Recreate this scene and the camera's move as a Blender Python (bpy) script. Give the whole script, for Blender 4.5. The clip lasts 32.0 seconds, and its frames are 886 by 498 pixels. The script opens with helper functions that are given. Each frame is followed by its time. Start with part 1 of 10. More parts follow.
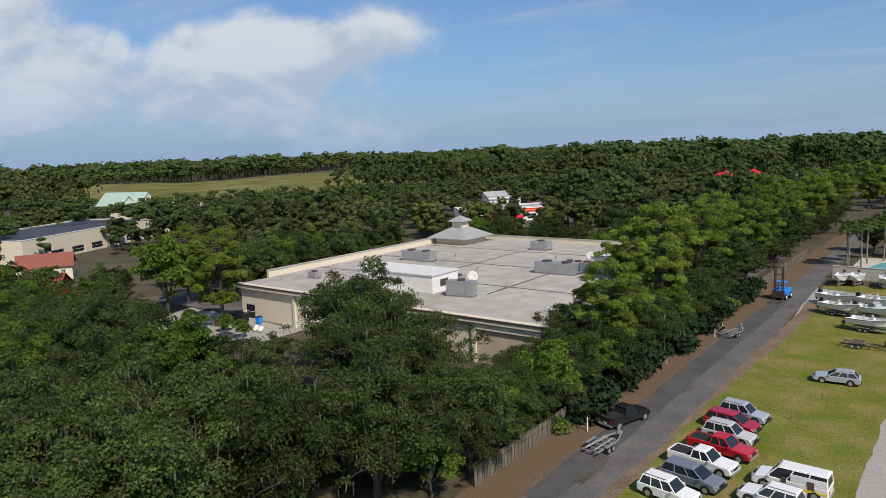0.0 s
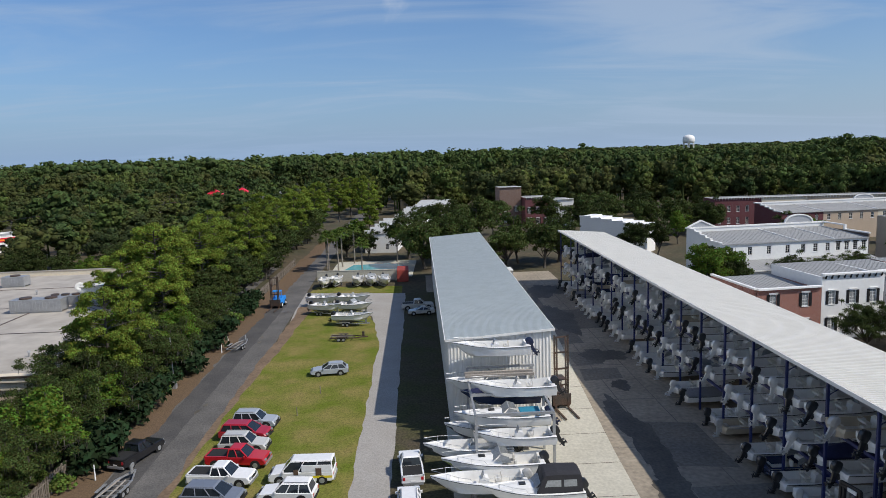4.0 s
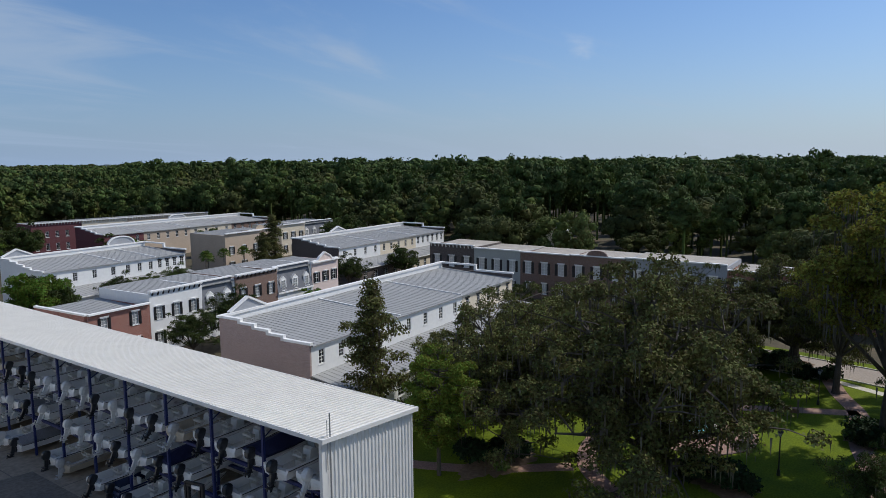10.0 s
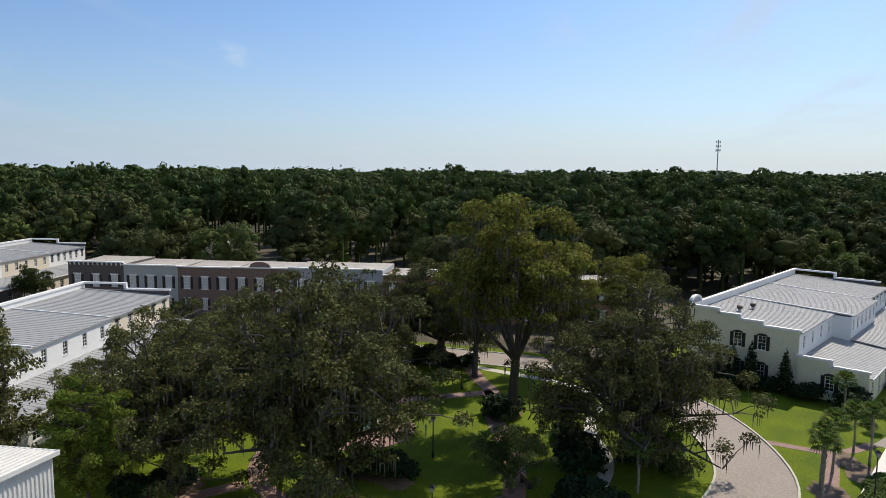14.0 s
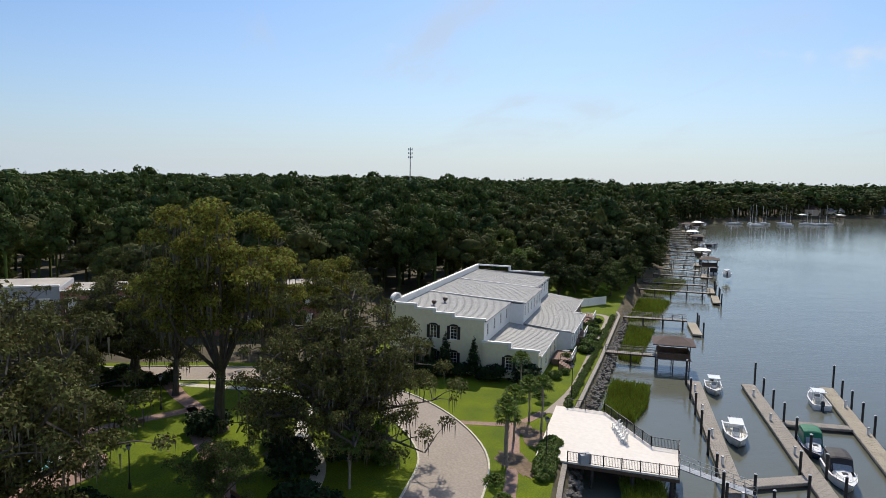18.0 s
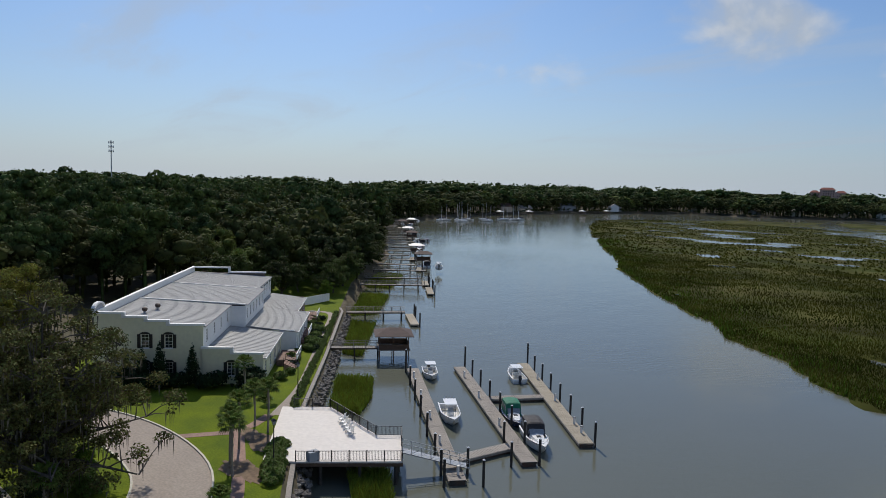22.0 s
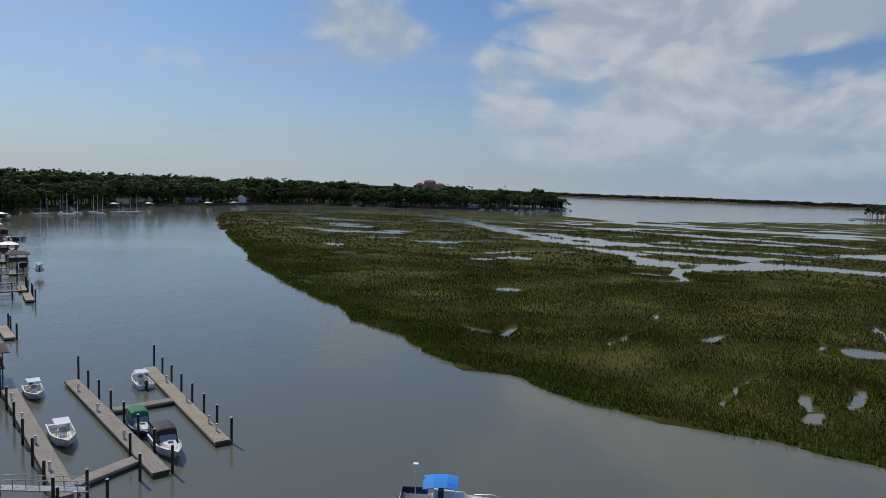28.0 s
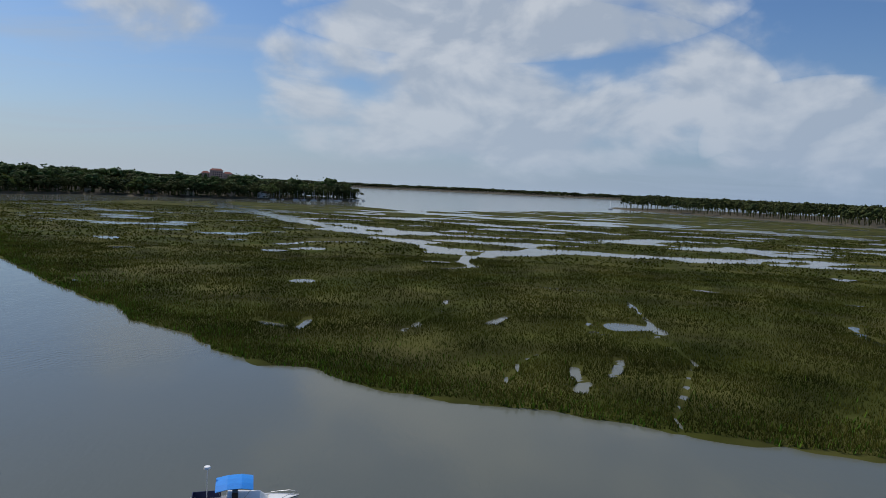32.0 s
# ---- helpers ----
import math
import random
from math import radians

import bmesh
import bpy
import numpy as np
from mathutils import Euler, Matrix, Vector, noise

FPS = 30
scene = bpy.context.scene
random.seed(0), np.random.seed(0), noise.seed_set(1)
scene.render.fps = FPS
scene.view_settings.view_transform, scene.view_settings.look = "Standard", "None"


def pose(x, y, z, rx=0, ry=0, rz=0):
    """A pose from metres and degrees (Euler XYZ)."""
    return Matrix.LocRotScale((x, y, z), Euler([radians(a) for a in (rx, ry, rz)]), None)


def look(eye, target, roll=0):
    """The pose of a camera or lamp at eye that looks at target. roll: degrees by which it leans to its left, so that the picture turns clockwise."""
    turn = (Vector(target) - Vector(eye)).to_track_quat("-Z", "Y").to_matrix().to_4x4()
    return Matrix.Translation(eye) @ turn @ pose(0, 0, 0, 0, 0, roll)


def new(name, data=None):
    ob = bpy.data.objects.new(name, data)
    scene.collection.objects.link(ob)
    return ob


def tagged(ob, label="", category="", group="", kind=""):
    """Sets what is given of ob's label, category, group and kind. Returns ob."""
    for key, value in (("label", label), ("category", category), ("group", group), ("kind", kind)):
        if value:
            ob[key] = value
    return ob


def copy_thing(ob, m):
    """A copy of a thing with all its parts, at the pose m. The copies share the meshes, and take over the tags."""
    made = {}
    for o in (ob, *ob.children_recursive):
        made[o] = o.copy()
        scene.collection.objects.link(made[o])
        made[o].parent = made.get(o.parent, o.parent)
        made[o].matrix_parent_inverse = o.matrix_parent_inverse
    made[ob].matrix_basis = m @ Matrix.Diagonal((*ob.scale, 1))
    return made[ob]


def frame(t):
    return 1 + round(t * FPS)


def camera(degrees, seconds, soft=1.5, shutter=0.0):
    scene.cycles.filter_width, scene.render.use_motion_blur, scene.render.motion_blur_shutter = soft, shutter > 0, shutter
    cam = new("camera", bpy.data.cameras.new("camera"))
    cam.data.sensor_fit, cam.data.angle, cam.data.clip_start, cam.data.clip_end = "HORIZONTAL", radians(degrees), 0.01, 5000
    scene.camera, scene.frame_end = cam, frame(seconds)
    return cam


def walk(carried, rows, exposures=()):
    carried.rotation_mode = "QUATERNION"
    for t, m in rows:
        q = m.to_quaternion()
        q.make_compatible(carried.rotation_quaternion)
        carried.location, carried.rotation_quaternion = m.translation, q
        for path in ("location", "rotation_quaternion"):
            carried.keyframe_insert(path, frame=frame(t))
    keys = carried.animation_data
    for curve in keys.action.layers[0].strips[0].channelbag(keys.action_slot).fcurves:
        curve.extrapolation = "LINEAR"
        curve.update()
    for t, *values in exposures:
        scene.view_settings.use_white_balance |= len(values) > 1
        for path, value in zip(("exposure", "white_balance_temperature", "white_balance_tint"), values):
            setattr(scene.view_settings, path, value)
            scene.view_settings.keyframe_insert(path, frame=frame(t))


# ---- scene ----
cam = camera(65.00, 32.0, soft=0.5)
walk(cam, [
    (0, pose(0, 0, 28, 81.854, 2.219, 37.852)),
    (0.5, pose(0, 0, 28, 81.956, 2.276, 32.668)),
    (1, pose(0, 0, 28, 81.972, 2.359, 27.485)),
    (1.5, pose(0, 0, 28, 81.951, 2.310, 22.369)),
    (2, pose(0, 0, 28, 81.977, 2.186, 17.276)),
    (2.5, pose(0, 0, 28, 82.002, 2.086, 12.180)),
    (3, pose(0, 0, 28, 82.006, 2.004, 7.170)),
    (3.5, pose(0, 0, 28, 82.007, 1.943, 2.537)),
    (5.5, pose(0, 0, 28, 82.135, 1.898, -16.660)),
    (6, pose(0, 0, 28, 82.149, 1.826, -21.246)),
    (6.5, pose(0, 0, 28, 82.168, 1.589, -25.704)),
    (7, pose(0, 0, 28, 82.238, 1.448, -30.060)),
    (7.5, pose(0, 0, 28, 82.293, 1.265, -34.369)),
    (8, pose(0, 0, 28, 82.326, 1.101, -38.534)),
    (8.5, pose(0, 0, 28, 82.399, 0.906, -42.575)),
    (9, pose(0, 0, 28, 82.465, 0.650, -46.526)),
    (9.5, pose(0, 0, 28, 82.528, 0.557, -50.439)),
    (10, pose(0, 0, 28, 82.686, 0.476, -54.237)),
    (10.5, pose(0, 0, 28, 82.813, 0.377, -57.947)),
    (11, pose(0, 0, 28, 82.921, 0.248, -61.597)),
    (11.5, pose(0, 0, 28, 83.036, 0.123, -65.092)),
    (12, pose(0, 0, 28, 83.156, -0.040, -68.547)),
    (12.5, pose(0, 0, 28, 83.301, -0.208, -71.868)),
    (13, pose(0, 0, 28, 83.412, -0.301, -75.173)),
    (13.5, pose(0, 0, 28, 83.493, -0.475, -78.377)),
    (14, pose(0, 0, 28, 83.573, -0.547, -81.587)),
    (14.5, pose(0, 0, 28, 83.693, -0.621, -84.683)),
    (16.5, pose(0, 0, 28, 84.023, -0.873, -96.767)),
    (17, pose(0, 0, 28, 84.132, -0.929, -99.704)),
    (17.5, pose(0, 0, 28, 84.185, -1.073, -102.646)),
    (18, pose(0, 0, 28, 84.259, -1.073, -105.665)),
    (18.5, pose(0, 0, 28, 84.318, -1.098, -108.621)),
    (19, pose(0, 0, 28, 84.373, -1.161, -111.668)),
    (19.5, pose(0, 0, 28, 84.428, -1.191, -114.679)),
    (20, pose(0, 0, 28, 84.458, -1.213, -117.727)),
    (20.5, pose(0, 0, 28, 84.507, -1.296, -120.749)),
    (21, pose(0, 0, 28, 84.549, -1.345, -123.800)),
    (21.5, pose(0, 0, 28, 84.597, -1.460, -126.567)),
    (22, pose(0, 0, 28, 84.652, -1.593, -128.335)),
    (22.5, pose(0, 0, 28, 84.715, -1.849, -129.783)),
    (23, pose(0, 0, 28, 84.771, -2.048, -131.307)),
    (23.5, pose(0, 0, 28, 84.837, -2.215, -133.130)),
    (24, pose(0, 0, 28, 84.909, -2.235, -135.599)),
    (24.5, pose(0, 0, 28, 84.962, -2.191, -138.389)),
    (26.5, pose(0, 0, 28, 85.040, -2.065, -149.731)),
    (27, pose(0, 0, 28, 85.002, -2.012, -152.661)),
    (27.5, pose(0, 0, 28, 84.979, -2.077, -155.483)),
    (28, pose(0, 0, 28, 84.900, -2.077, -158.276)),
    (28.5, pose(0, 0, 28, 84.837, -2.132, -160.855)),
    (29, pose(0, 0, 28, 84.787, -2.205, -163.007)),
    (29.5, pose(0, 0, 28, 84.738, -2.366, -164.335)),
    (30, pose(0, 0, 28, 84.694, -2.674, -165.098)),
    (30.5, pose(0, 0, 28, 84.706, -2.933, -166.334)),
    (31, pose(0, 0, 28, 84.718, -2.945, -169.226)),
    (31.5, pose(0, 0, 28, 84.748, -2.792, -172.249)),
    (32, pose(0, 0, 28, 84.762, -2.584, -175.175)),
], exposures=[(0, .12, 6550, 10), (3, .18, 6450, 10), (6, -.20, 6000, 10), (10, -.08, 6050, 10), (13, .28, 6450, 10), (17, .34, 6700, 10), (20, -.04, 6500, 10), (23, -.16, 6350, 10), (28, -.32, 6300, 10), (32, -.24, 6150, 10)])

# ---- light ----
SUN_AZ, SUN_EL = 116.0, 46.0          # degrees from +y towards +x, and above the horizon
sun_dir = Vector((math.sin(radians(SUN_AZ)) * math.cos(radians(SUN_EL)), math.cos(radians(SUN_AZ)) * math.cos(radians(SUN_EL)), math.sin(radians(SUN_EL))))
sun = new("sun", bpy.data.lights.new("sun", "SUN"))
sun.data.energy, sun.data.angle, sun.data.color = 4.0, radians(0.6), (1.0, 0.91, 0.79)
sun.matrix_world = look(sun_dir * 100, (0, 0, 0))


def make_world():
    w = bpy.data.worlds.new("sky")
    scene.world = w
    w.use_nodes = True
    nt = w.node_tree
    nt.nodes.clear()
    N, L = nt.nodes.new, nt.links.new
    sky = N("ShaderNodeTexSky")
    sky.sky_type, sky.sun_disc = "NISHITA", False
    sky.sun_elevation, sky.sun_rotation = radians(SUN_EL), radians(SUN_AZ)
    sky.air_density, sky.dust_density, sky.ozone_density, sky.altitude = 1.0, 1.1, 3.0, 30
    co = N("ShaderNodeTexCoord")
    sep = N("ShaderNodeSeparateXYZ")
    L(co.outputs["Generated"], sep.inputs[0])

    def m(op, a, b=None, c=None, clamp=False):
        n = N("ShaderNodeMath")
        n.operation, n.use_clamp = op, clamp
        for i, v in enumerate((a, b, c)):
            if v is None:
                continue
            if isinstance(v, (int, float)):
                n.inputs[i].default_value = v
            else:
                L(v, n.inputs[i])
        return n.outputs[0]

    x, y, z = sep.outputs
    up = m("MAXIMUM", z, 0.0)
    den = m("ADD", up, 0.13)
    px, py = m("DIVIDE", x, den), m("DIVIDE", y, den)
    comb = N("ShaderNodeCombineXYZ")
    L(px, comb.inputs[0]), L(py, comb.inputs[1])

    def fbm(scale, detail, rough, offset):
        mp = N("ShaderNodeMapping")
        mp.inputs["Location"].default_value = offset
        L(comb.outputs[0], mp.inputs["Vector"])
        n = N("ShaderNodeTexNoise")
        n.inputs["Scale"].default_value, n.inputs["Detail"].default_value, n.inputs["Roughness"].default_value = scale, detail, rough
        n.inputs["Distortion"].default_value = 0.35
        L(mp.outputs[0], n.inputs["Vector"])
        return n.outputs["Fac"]

    def puff(scale, detail, rough, offset):
        mp = N("ShaderNodeMapping")
        mp.inputs["Location"].default_value, mp.inputs["Scale"].default_value = offset, (1, 1, 1.7)
        L(co.outputs["Generated"], mp.inputs["Vector"])
        n = N("ShaderNodeTexNoise")
        n.inputs["Scale"].default_value, n.inputs["Detail"].default_value, n.inputs["Roughness"].default_value = scale, detail, rough
        n.inputs["Distortion"].default_value = 0.25
        L(mp.outputs[0], n.inputs["Vector"])
        return n.outputs["Fac"]

    to_sun = [c * 0.022 for c in sun_dir]
    big, small, shade = puff(2.4, 3, 0.5, (3.1, 7.7, 0)), puff(6.0, 7, 0.5, (1.3, 2.2, 0)), puff(4.0, 5, 0.55, (5.0, 1.0, 3.0))
    ahead = puff(6.0, 7, 0.5, (1.3 + to_sun[0], 2.2 + to_sun[1], to_sun[2] * 1.7))
    # cloud masses stand in the south and the west; the north-east half is clear
    side = m("ADD", m("MULTIPLY", x, -0.82), m("MULTIPLY", y, -0.57))
    dens = m("ADD", m("ADD", m("MULTIPLY", big, 0.55), m("MULTIPLY", small, 0.70)), m("MULTIPLY", side, 0.06))

    def bank(dx, dy, dz, edge, amount):
        """More cloud round one direction of the sky."""
        dot = m("ADD", m("ADD", m("MULTIPLY", x, dx), m("MULTIPLY", y, dy)), m("MULTIPLY", z, dz))
        return m("MULTIPLY", m("DIVIDE", m("SUBTRACT", dot, edge), 1 - edge, clamp=True), amount)

    def mass(az, el, wide, high, amount):
        """A bank of cloud, wide and low, round an azimuth and elevation in degrees."""
        sa, ca = math.sin(radians(az)), math.cos(radians(az))
        u = m("DIVIDE", m("ADD", m("MULTIPLY", x, ca), m("MULTIPLY", y, -sa)), math.sin(radians(wide)))
        v = m("DIVIDE", m("SUBTRACT", z, math.sin(radians(el))), math.sin(radians(high)))
        near = m("SUBTRACT", 1.0, m("ADD", m("MULTIPLY", u, u), m("MULTIPLY", v, v)), clamp=True)
        front = m("GREATER_THAN", m("ADD", m("MULTIPLY", x, sa), m("MULTIPLY", y, ca)), 0.0)
        return m("MULTIPLY", m("MULTIPLY", m("POWER", near, 0.6), front), amount)

    for spot in ((178.5, 7.5, 22, 7.5, .30), (178, 15, 20, 5, .26), (151, 11.5, 8, 4.0, .23), (204, 4.0, 9, 5, .24), (-70, 10, 9, 8, .30), (-54, 7.5, 9, 5.0, .25), (-62, 3.5, 18, 3.0, .16), (-46, 6, 22, 7, .15), (-110, 16, 34, 16, .28), (200, 34, 60, 18, .16)):
        dens = m("ADD", dens, mass(*spot))
    cover = N("ShaderNodeMapRange")
    cover.interpolation_type = "SMOOTHSTEP"
    L(dens, cover.inputs["Value"])
    for k, v in (("From Min", 0.745), ("From Max", 0.90), ("To Min", 0.0), ("To Max", 0.90)):
        cover.inputs[k].default_value = v
    # a thin milky veil low over the horizon
    veil = m("MULTIPLY", m("POWER", m("SUBTRACT", 1.0, up, clamp=True), 8.5), 0.86)
    south = m("ADD", m("MULTIPLY", m("ADD", m("MULTIPLY", x, 0.87), m("MULTIPLY", y, -0.5)), 0.5), 0.5, clamp=True)
    south = m("POWER", south, 1.8)
    ramp = N("ShaderNodeMapRange")
    L(m("ADD", m("MULTIPLY", shade, 0.7), m("ADD", m("MULTIPLY", m("SUBTRACT", small, ahead), 2.4), 0.16)), ramp.inputs["Value"])
    for k, v in (("From Min", 0.35), ("From Max", 0.66), ("To Min", 0.0), ("To Max", 1.0)):
        ramp.inputs[k].default_value = v
    grey = N("ShaderNodeMix")
    grey.data_type = "RGBA"
    L(ramp.outputs[0], grey.inputs["Factor"])
    grey.inputs["A"].default_value, grey.inputs["B"].default_value = (5.4, 6.0, 6.8, 1), (8.1, 8.3, 8.5, 1)
    # thin streaks of high cloud
    mp2 = N("ShaderNodeMapping")
    mp2.inputs["Rotation"].default_value[2], mp2.inputs["Scale"].default_value = radians(35), (0.5, 1.3, 1)
    L(comb.outputs[0], mp2.inputs["Vector"])
    streak = N("ShaderNodeTexNoise")
    streak.inputs["Scale"].default_value, streak.inputs["Detail"].default_value, streak.inputs["Roughness"].default_value, streak.inputs["Distortion"].default_value = 0.9, 7, 0.58, 0.8
    L(mp2.outputs[0], streak.inputs["Vector"])
    thin = N("ShaderNodeMapRange")
    thin.interpolation_type = "SMOOTHSTEP"
    L(m("ADD", streak.outputs["Fac"], m("ADD", bank(0.33, 0.93, 0.15, 0.972, 0.15), bank(-0.25, 0.955, 0.15, 0.93, 0.10))), thin.inputs["Value"])
    for k, v in (("From Min", 0.50), ("From Max", 0.78), ("To Min", 0.0), ("To Max", 0.55)):
        thin.inputs[k].default_value = v
    a = N("ShaderNodeMix")
    a.data_type = "RGBA"
    tint = N("ShaderNodeMix")
    tint.data_type, tint.blend_type = "RGBA", "MULTIPLY"
    tint.inputs["Factor"].default_value, tint.inputs["B"].default_value = 1.0, (0.72, 0.95, 1.22, 1)
    L(sky.outputs[0], tint.inputs["A"])
    haze = N("ShaderNodeMix")
    haze.data_type = "RGBA"
    haze.inputs["A"].default_value, haze.inputs["B"].default_value = (3.3, 4.7, 6.9, 1), (6.5, 7.2, 7.8, 1)
    L(south, haze.inputs["Factor"])
    b, c = N("ShaderNodeMix"), N("ShaderNodeMix")
    b.data_type = c.data_type = "RGBA"
    L(thin.outputs[0], c.inputs["Factor"]), L(tint.outputs["Result"], c.inputs["A"])
    c.inputs["B"].default_value = (5.2, 6.0, 7.0, 1)
    L(cover.outputs[0], b.inputs["Factor"]), L(c.outputs["Result"], b.inputs["A"]), L(grey.outputs["Result"], b.inputs["B"])
    L(veil, a.inputs["Factor"]), L(b.outputs["Result"], a.inputs["A"]), L(haze.outputs["Result"], a.inputs["B"])
    bg = N("ShaderNodeBackground")
    bg.inputs["Strength"].default_value = 0.085
    L(a.outputs["Result"], bg.inputs["Color"])
    out = N("ShaderNodeOutputWorld")
    L(bg.outputs[0], out.inputs["Surface"])


make_world()

# ---- materials ----
def mat(name, color, rough=0.7, metal=0.0, var=0.18, scale=1.0, fine=14.0, bump=0.15, bump_scale=None, second=None, island=0.0, obrand=0.0, spec=0.4, translucent=0.0, coat=0.0, stretch=(1, 1, 1)):
    """A surface with colour variation at two scales, relief, and optional variation by piece or by object."""
    mt = bpy.data.materials.new(name)
    mt.use_nodes = True
    nt = mt.node_tree
    N, L = nt.nodes.new, nt.links.new
    bs = nt.nodes["Principled BSDF"]
    bs.inputs["Roughness"].default_value, bs.inputs["Metallic"].default_value = rough, metal
    bs.inputs["Specular IOR Level"].default_value = spec
    bs.inputs["Coat Weight"].default_value = coat
    co = N("ShaderNodeTexCoord")
    mp = N("ShaderNodeMapping")
    mp.inputs["Scale"].default_value = stretch
    L(co.outputs["Object"], mp.inputs["Vector"])
    n1, n2 = N("ShaderNodeTexNoise"), N("ShaderNodeTexNoise")
    n1.inputs["Scale"].default_value, n2.inputs["Scale"].default_value = 0.35 * scale, fine * scale / 4
    n1.inputs["Detail"].default_value, n2.inputs["Detail"].default_value = 5, 4
    L(mp.outputs[0], n1.inputs["Vector"]), L(mp.outputs[0], n2.inputs["Vector"])
    mix = N("ShaderNodeMix")
    mix.data_type = "RGBA"
    c2 = second or tuple(c * 0.55 for c in color)
    mix.inputs["A"].default_value, mix.inputs["B"].default_value = (*color, 1), (*c2, 1)
    mr = N("ShaderNodeMapRange")
    mr.inputs["From Min"].default_value, mr.inputs["From Max"].default_value = 0.35, 0.7
    mr.inputs["To Max"].default_value = min(1.0, var * 3)
    L(n1.outputs["Fac"], mr.inputs["Value"]), L(mr.outputs[0], mix.inputs["Factor"])
    hsv = N("ShaderNodeHueSaturation")
    L(mix.outputs["Result"], hsv.inputs["Color"])
    val = N("ShaderNodeMapRange")
    val.inputs["From Min"].default_value, val.inputs["From Max"].default_value = 0.3, 0.7
    val.inputs["To Min"].default_value, val.inputs["To Max"].default_value = 1 - var, 1 + var
    L(n2.outputs["Fac"], val.inputs["Value"])
    v = val.outputs[0]
    for amount, kind in ((island, "g"), (obrand, "o")):
        if amount:
            src = N("ShaderNodeNewGeometry").outputs["Random Per Island"] if kind == "g" else N("ShaderNodeObjectInfo").outputs["Random"]
            r = N("ShaderNodeMapRange")
            r.inputs["To Min"].default_value, r.inputs["To Max"].default_value = 1 - amount, 1 + amount
            L(src, r.inputs["Value"])
            mm = N("ShaderNodeMath")
            mm.operation = "MULTIPLY"
            L(v, mm.inputs[0]), L(r.outputs[0], mm.inputs[1])
            v = mm.outputs[0]
            if kind == "g":
                h = N("ShaderNodeMapRange")
                h.inputs["To Min"].default_value, h.inputs["To Max"].default_value = 0.5 - 0.03 * amount / 0.3, 0.5 + 0.03 * amount / 0.3
                L(src, h.inputs["Value"]), L(h.outputs[0], hsv.inputs["Hue"])
    L(v, hsv.inputs["Value"]), L(hsv.outputs[0], bs.inputs["Base Color"])
    if bump:
        bp = N("ShaderNodeBump")
        bp.inputs["Strength"].default_value, bp.inputs["Distance"].default_value = bump, 0.04
        if bump_scale:
            n3 = N("ShaderNodeTexNoise")
            n3.inputs["Scale"].default_value, n3.inputs["Detail"].default_value = bump_scale, 4
            L(mp.outputs[0], n3.inputs["Vector"])
            L(n3.outputs["Fac"], bp.inputs["Height"])
        else:
            L(n2.outputs["Fac"], bp.inputs["Height"])
        L(bp.outputs[0], bs.inputs["Normal"])
    if translucent:
        tr, ms = N("ShaderNodeBsdfTranslucent"), N("ShaderNodeMixShader")
        L(hsv.outputs[0], tr.inputs["Color"])
        ms.inputs[0].default_value = translucent
        out = nt.nodes["Material Output"]
        L(bs.outputs[0], ms.inputs[1]), L(tr.outputs[0], ms.inputs[2]), L(ms.outputs[0], out.inputs["Surface"])
    return mt


def brick_mat(name, c1, c2, mortar):
    """Brickwork seen from far off: running bond at true size, in the wall's own plane."""
    mt = mat(name, c1, 0.85, var=0.12, bump=0.1)
    nt = mt.node_tree
    N, L = nt.nodes.new, nt.links.new
    bs = nt.nodes["Principled BSDF"]
    co, sep, comb, add = N("ShaderNodeTexCoord"), N("ShaderNodeSeparateXYZ"), N("ShaderNodeCombineXYZ"), N("ShaderNodeMath")
    L(co.outputs["Object"], sep.inputs[0])
    add.operation = "ADD"
    L(sep.outputs[0], add.inputs[0]), L(sep.outputs[1], add.inputs[1])
    L(add.outputs[0], comb.inputs[0]), L(sep.outputs[2], comb.inputs[1])
    br = N("ShaderNodeTexBrick")
    br.inputs["Color1"].default_value, br.inputs["Color2"].default_value, br.inputs["Mortar"].default_value = (*c1, 1), (*c2, 1), (*mortar, 1)
    br.inputs["Scale"].default_value, br.inputs["Brick Width"].default_value, br.inputs["Row Height"].default_value = 1.0, 0.24, 0.085
    br.inputs["Mortar Size"].default_value = 0.014
    L(comb.outputs[0], br.inputs["Vector"])
    src = bs.inputs["Base Color"].links[0].from_node
    mul = N("ShaderNodeMix")
    mul.data_type = "RGBA"
    mul.inputs["Factor"].default_value = 0.25
    L(br.outputs["Color"], mul.inputs["A"]), L(src.outputs[0], mul.inputs["B"])
    L(mul.outputs["Result"], bs.inputs["Base Color"])
    return mt


M = {}
def setm(key, *a, **k):
    M[key] = mat(key, *a, **k)

setm("grass", (0.112, 0.142, 0.018), 0.95, var=0.36, scale=0.7, fine=40, bump=0.4, second=(0.215, 0.178, 0.062), spec=0.1)
# muddy grass, its base colour also darkened for the shade beside the shed
setm("mud_grass_shaded", (0.060, 0.062, 0.024), 0.9, var=0.4, scale=0.7, fine=24, bump=0.4, second=(0.075, 0.062, 0.042), spec=0.2)
setm("lawn", (0.122, 0.162, 0.008), 0.95, var=0.26, scale=0.8, fine=30, bump=0.4, second=(0.070, 0.108, 0.012), spec=0.1)
setm("forest_floor", (0.055, 0.052, 0.026), 0.95, var=0.3, scale=0.3, second=(0.10, 0.075, 0.045))
setm("asphalt", (0.092, 0.088, 0.082), 0.85, var=0.3, scale=0.7, fine=40, second=(0.145, 0.137, 0.125))
setm("asphalt_new", (0.062, 0.060, 0.058), 0.85, var=0.3, scale=0.9, fine=40, second=(0.095, 0.09, 0.084))
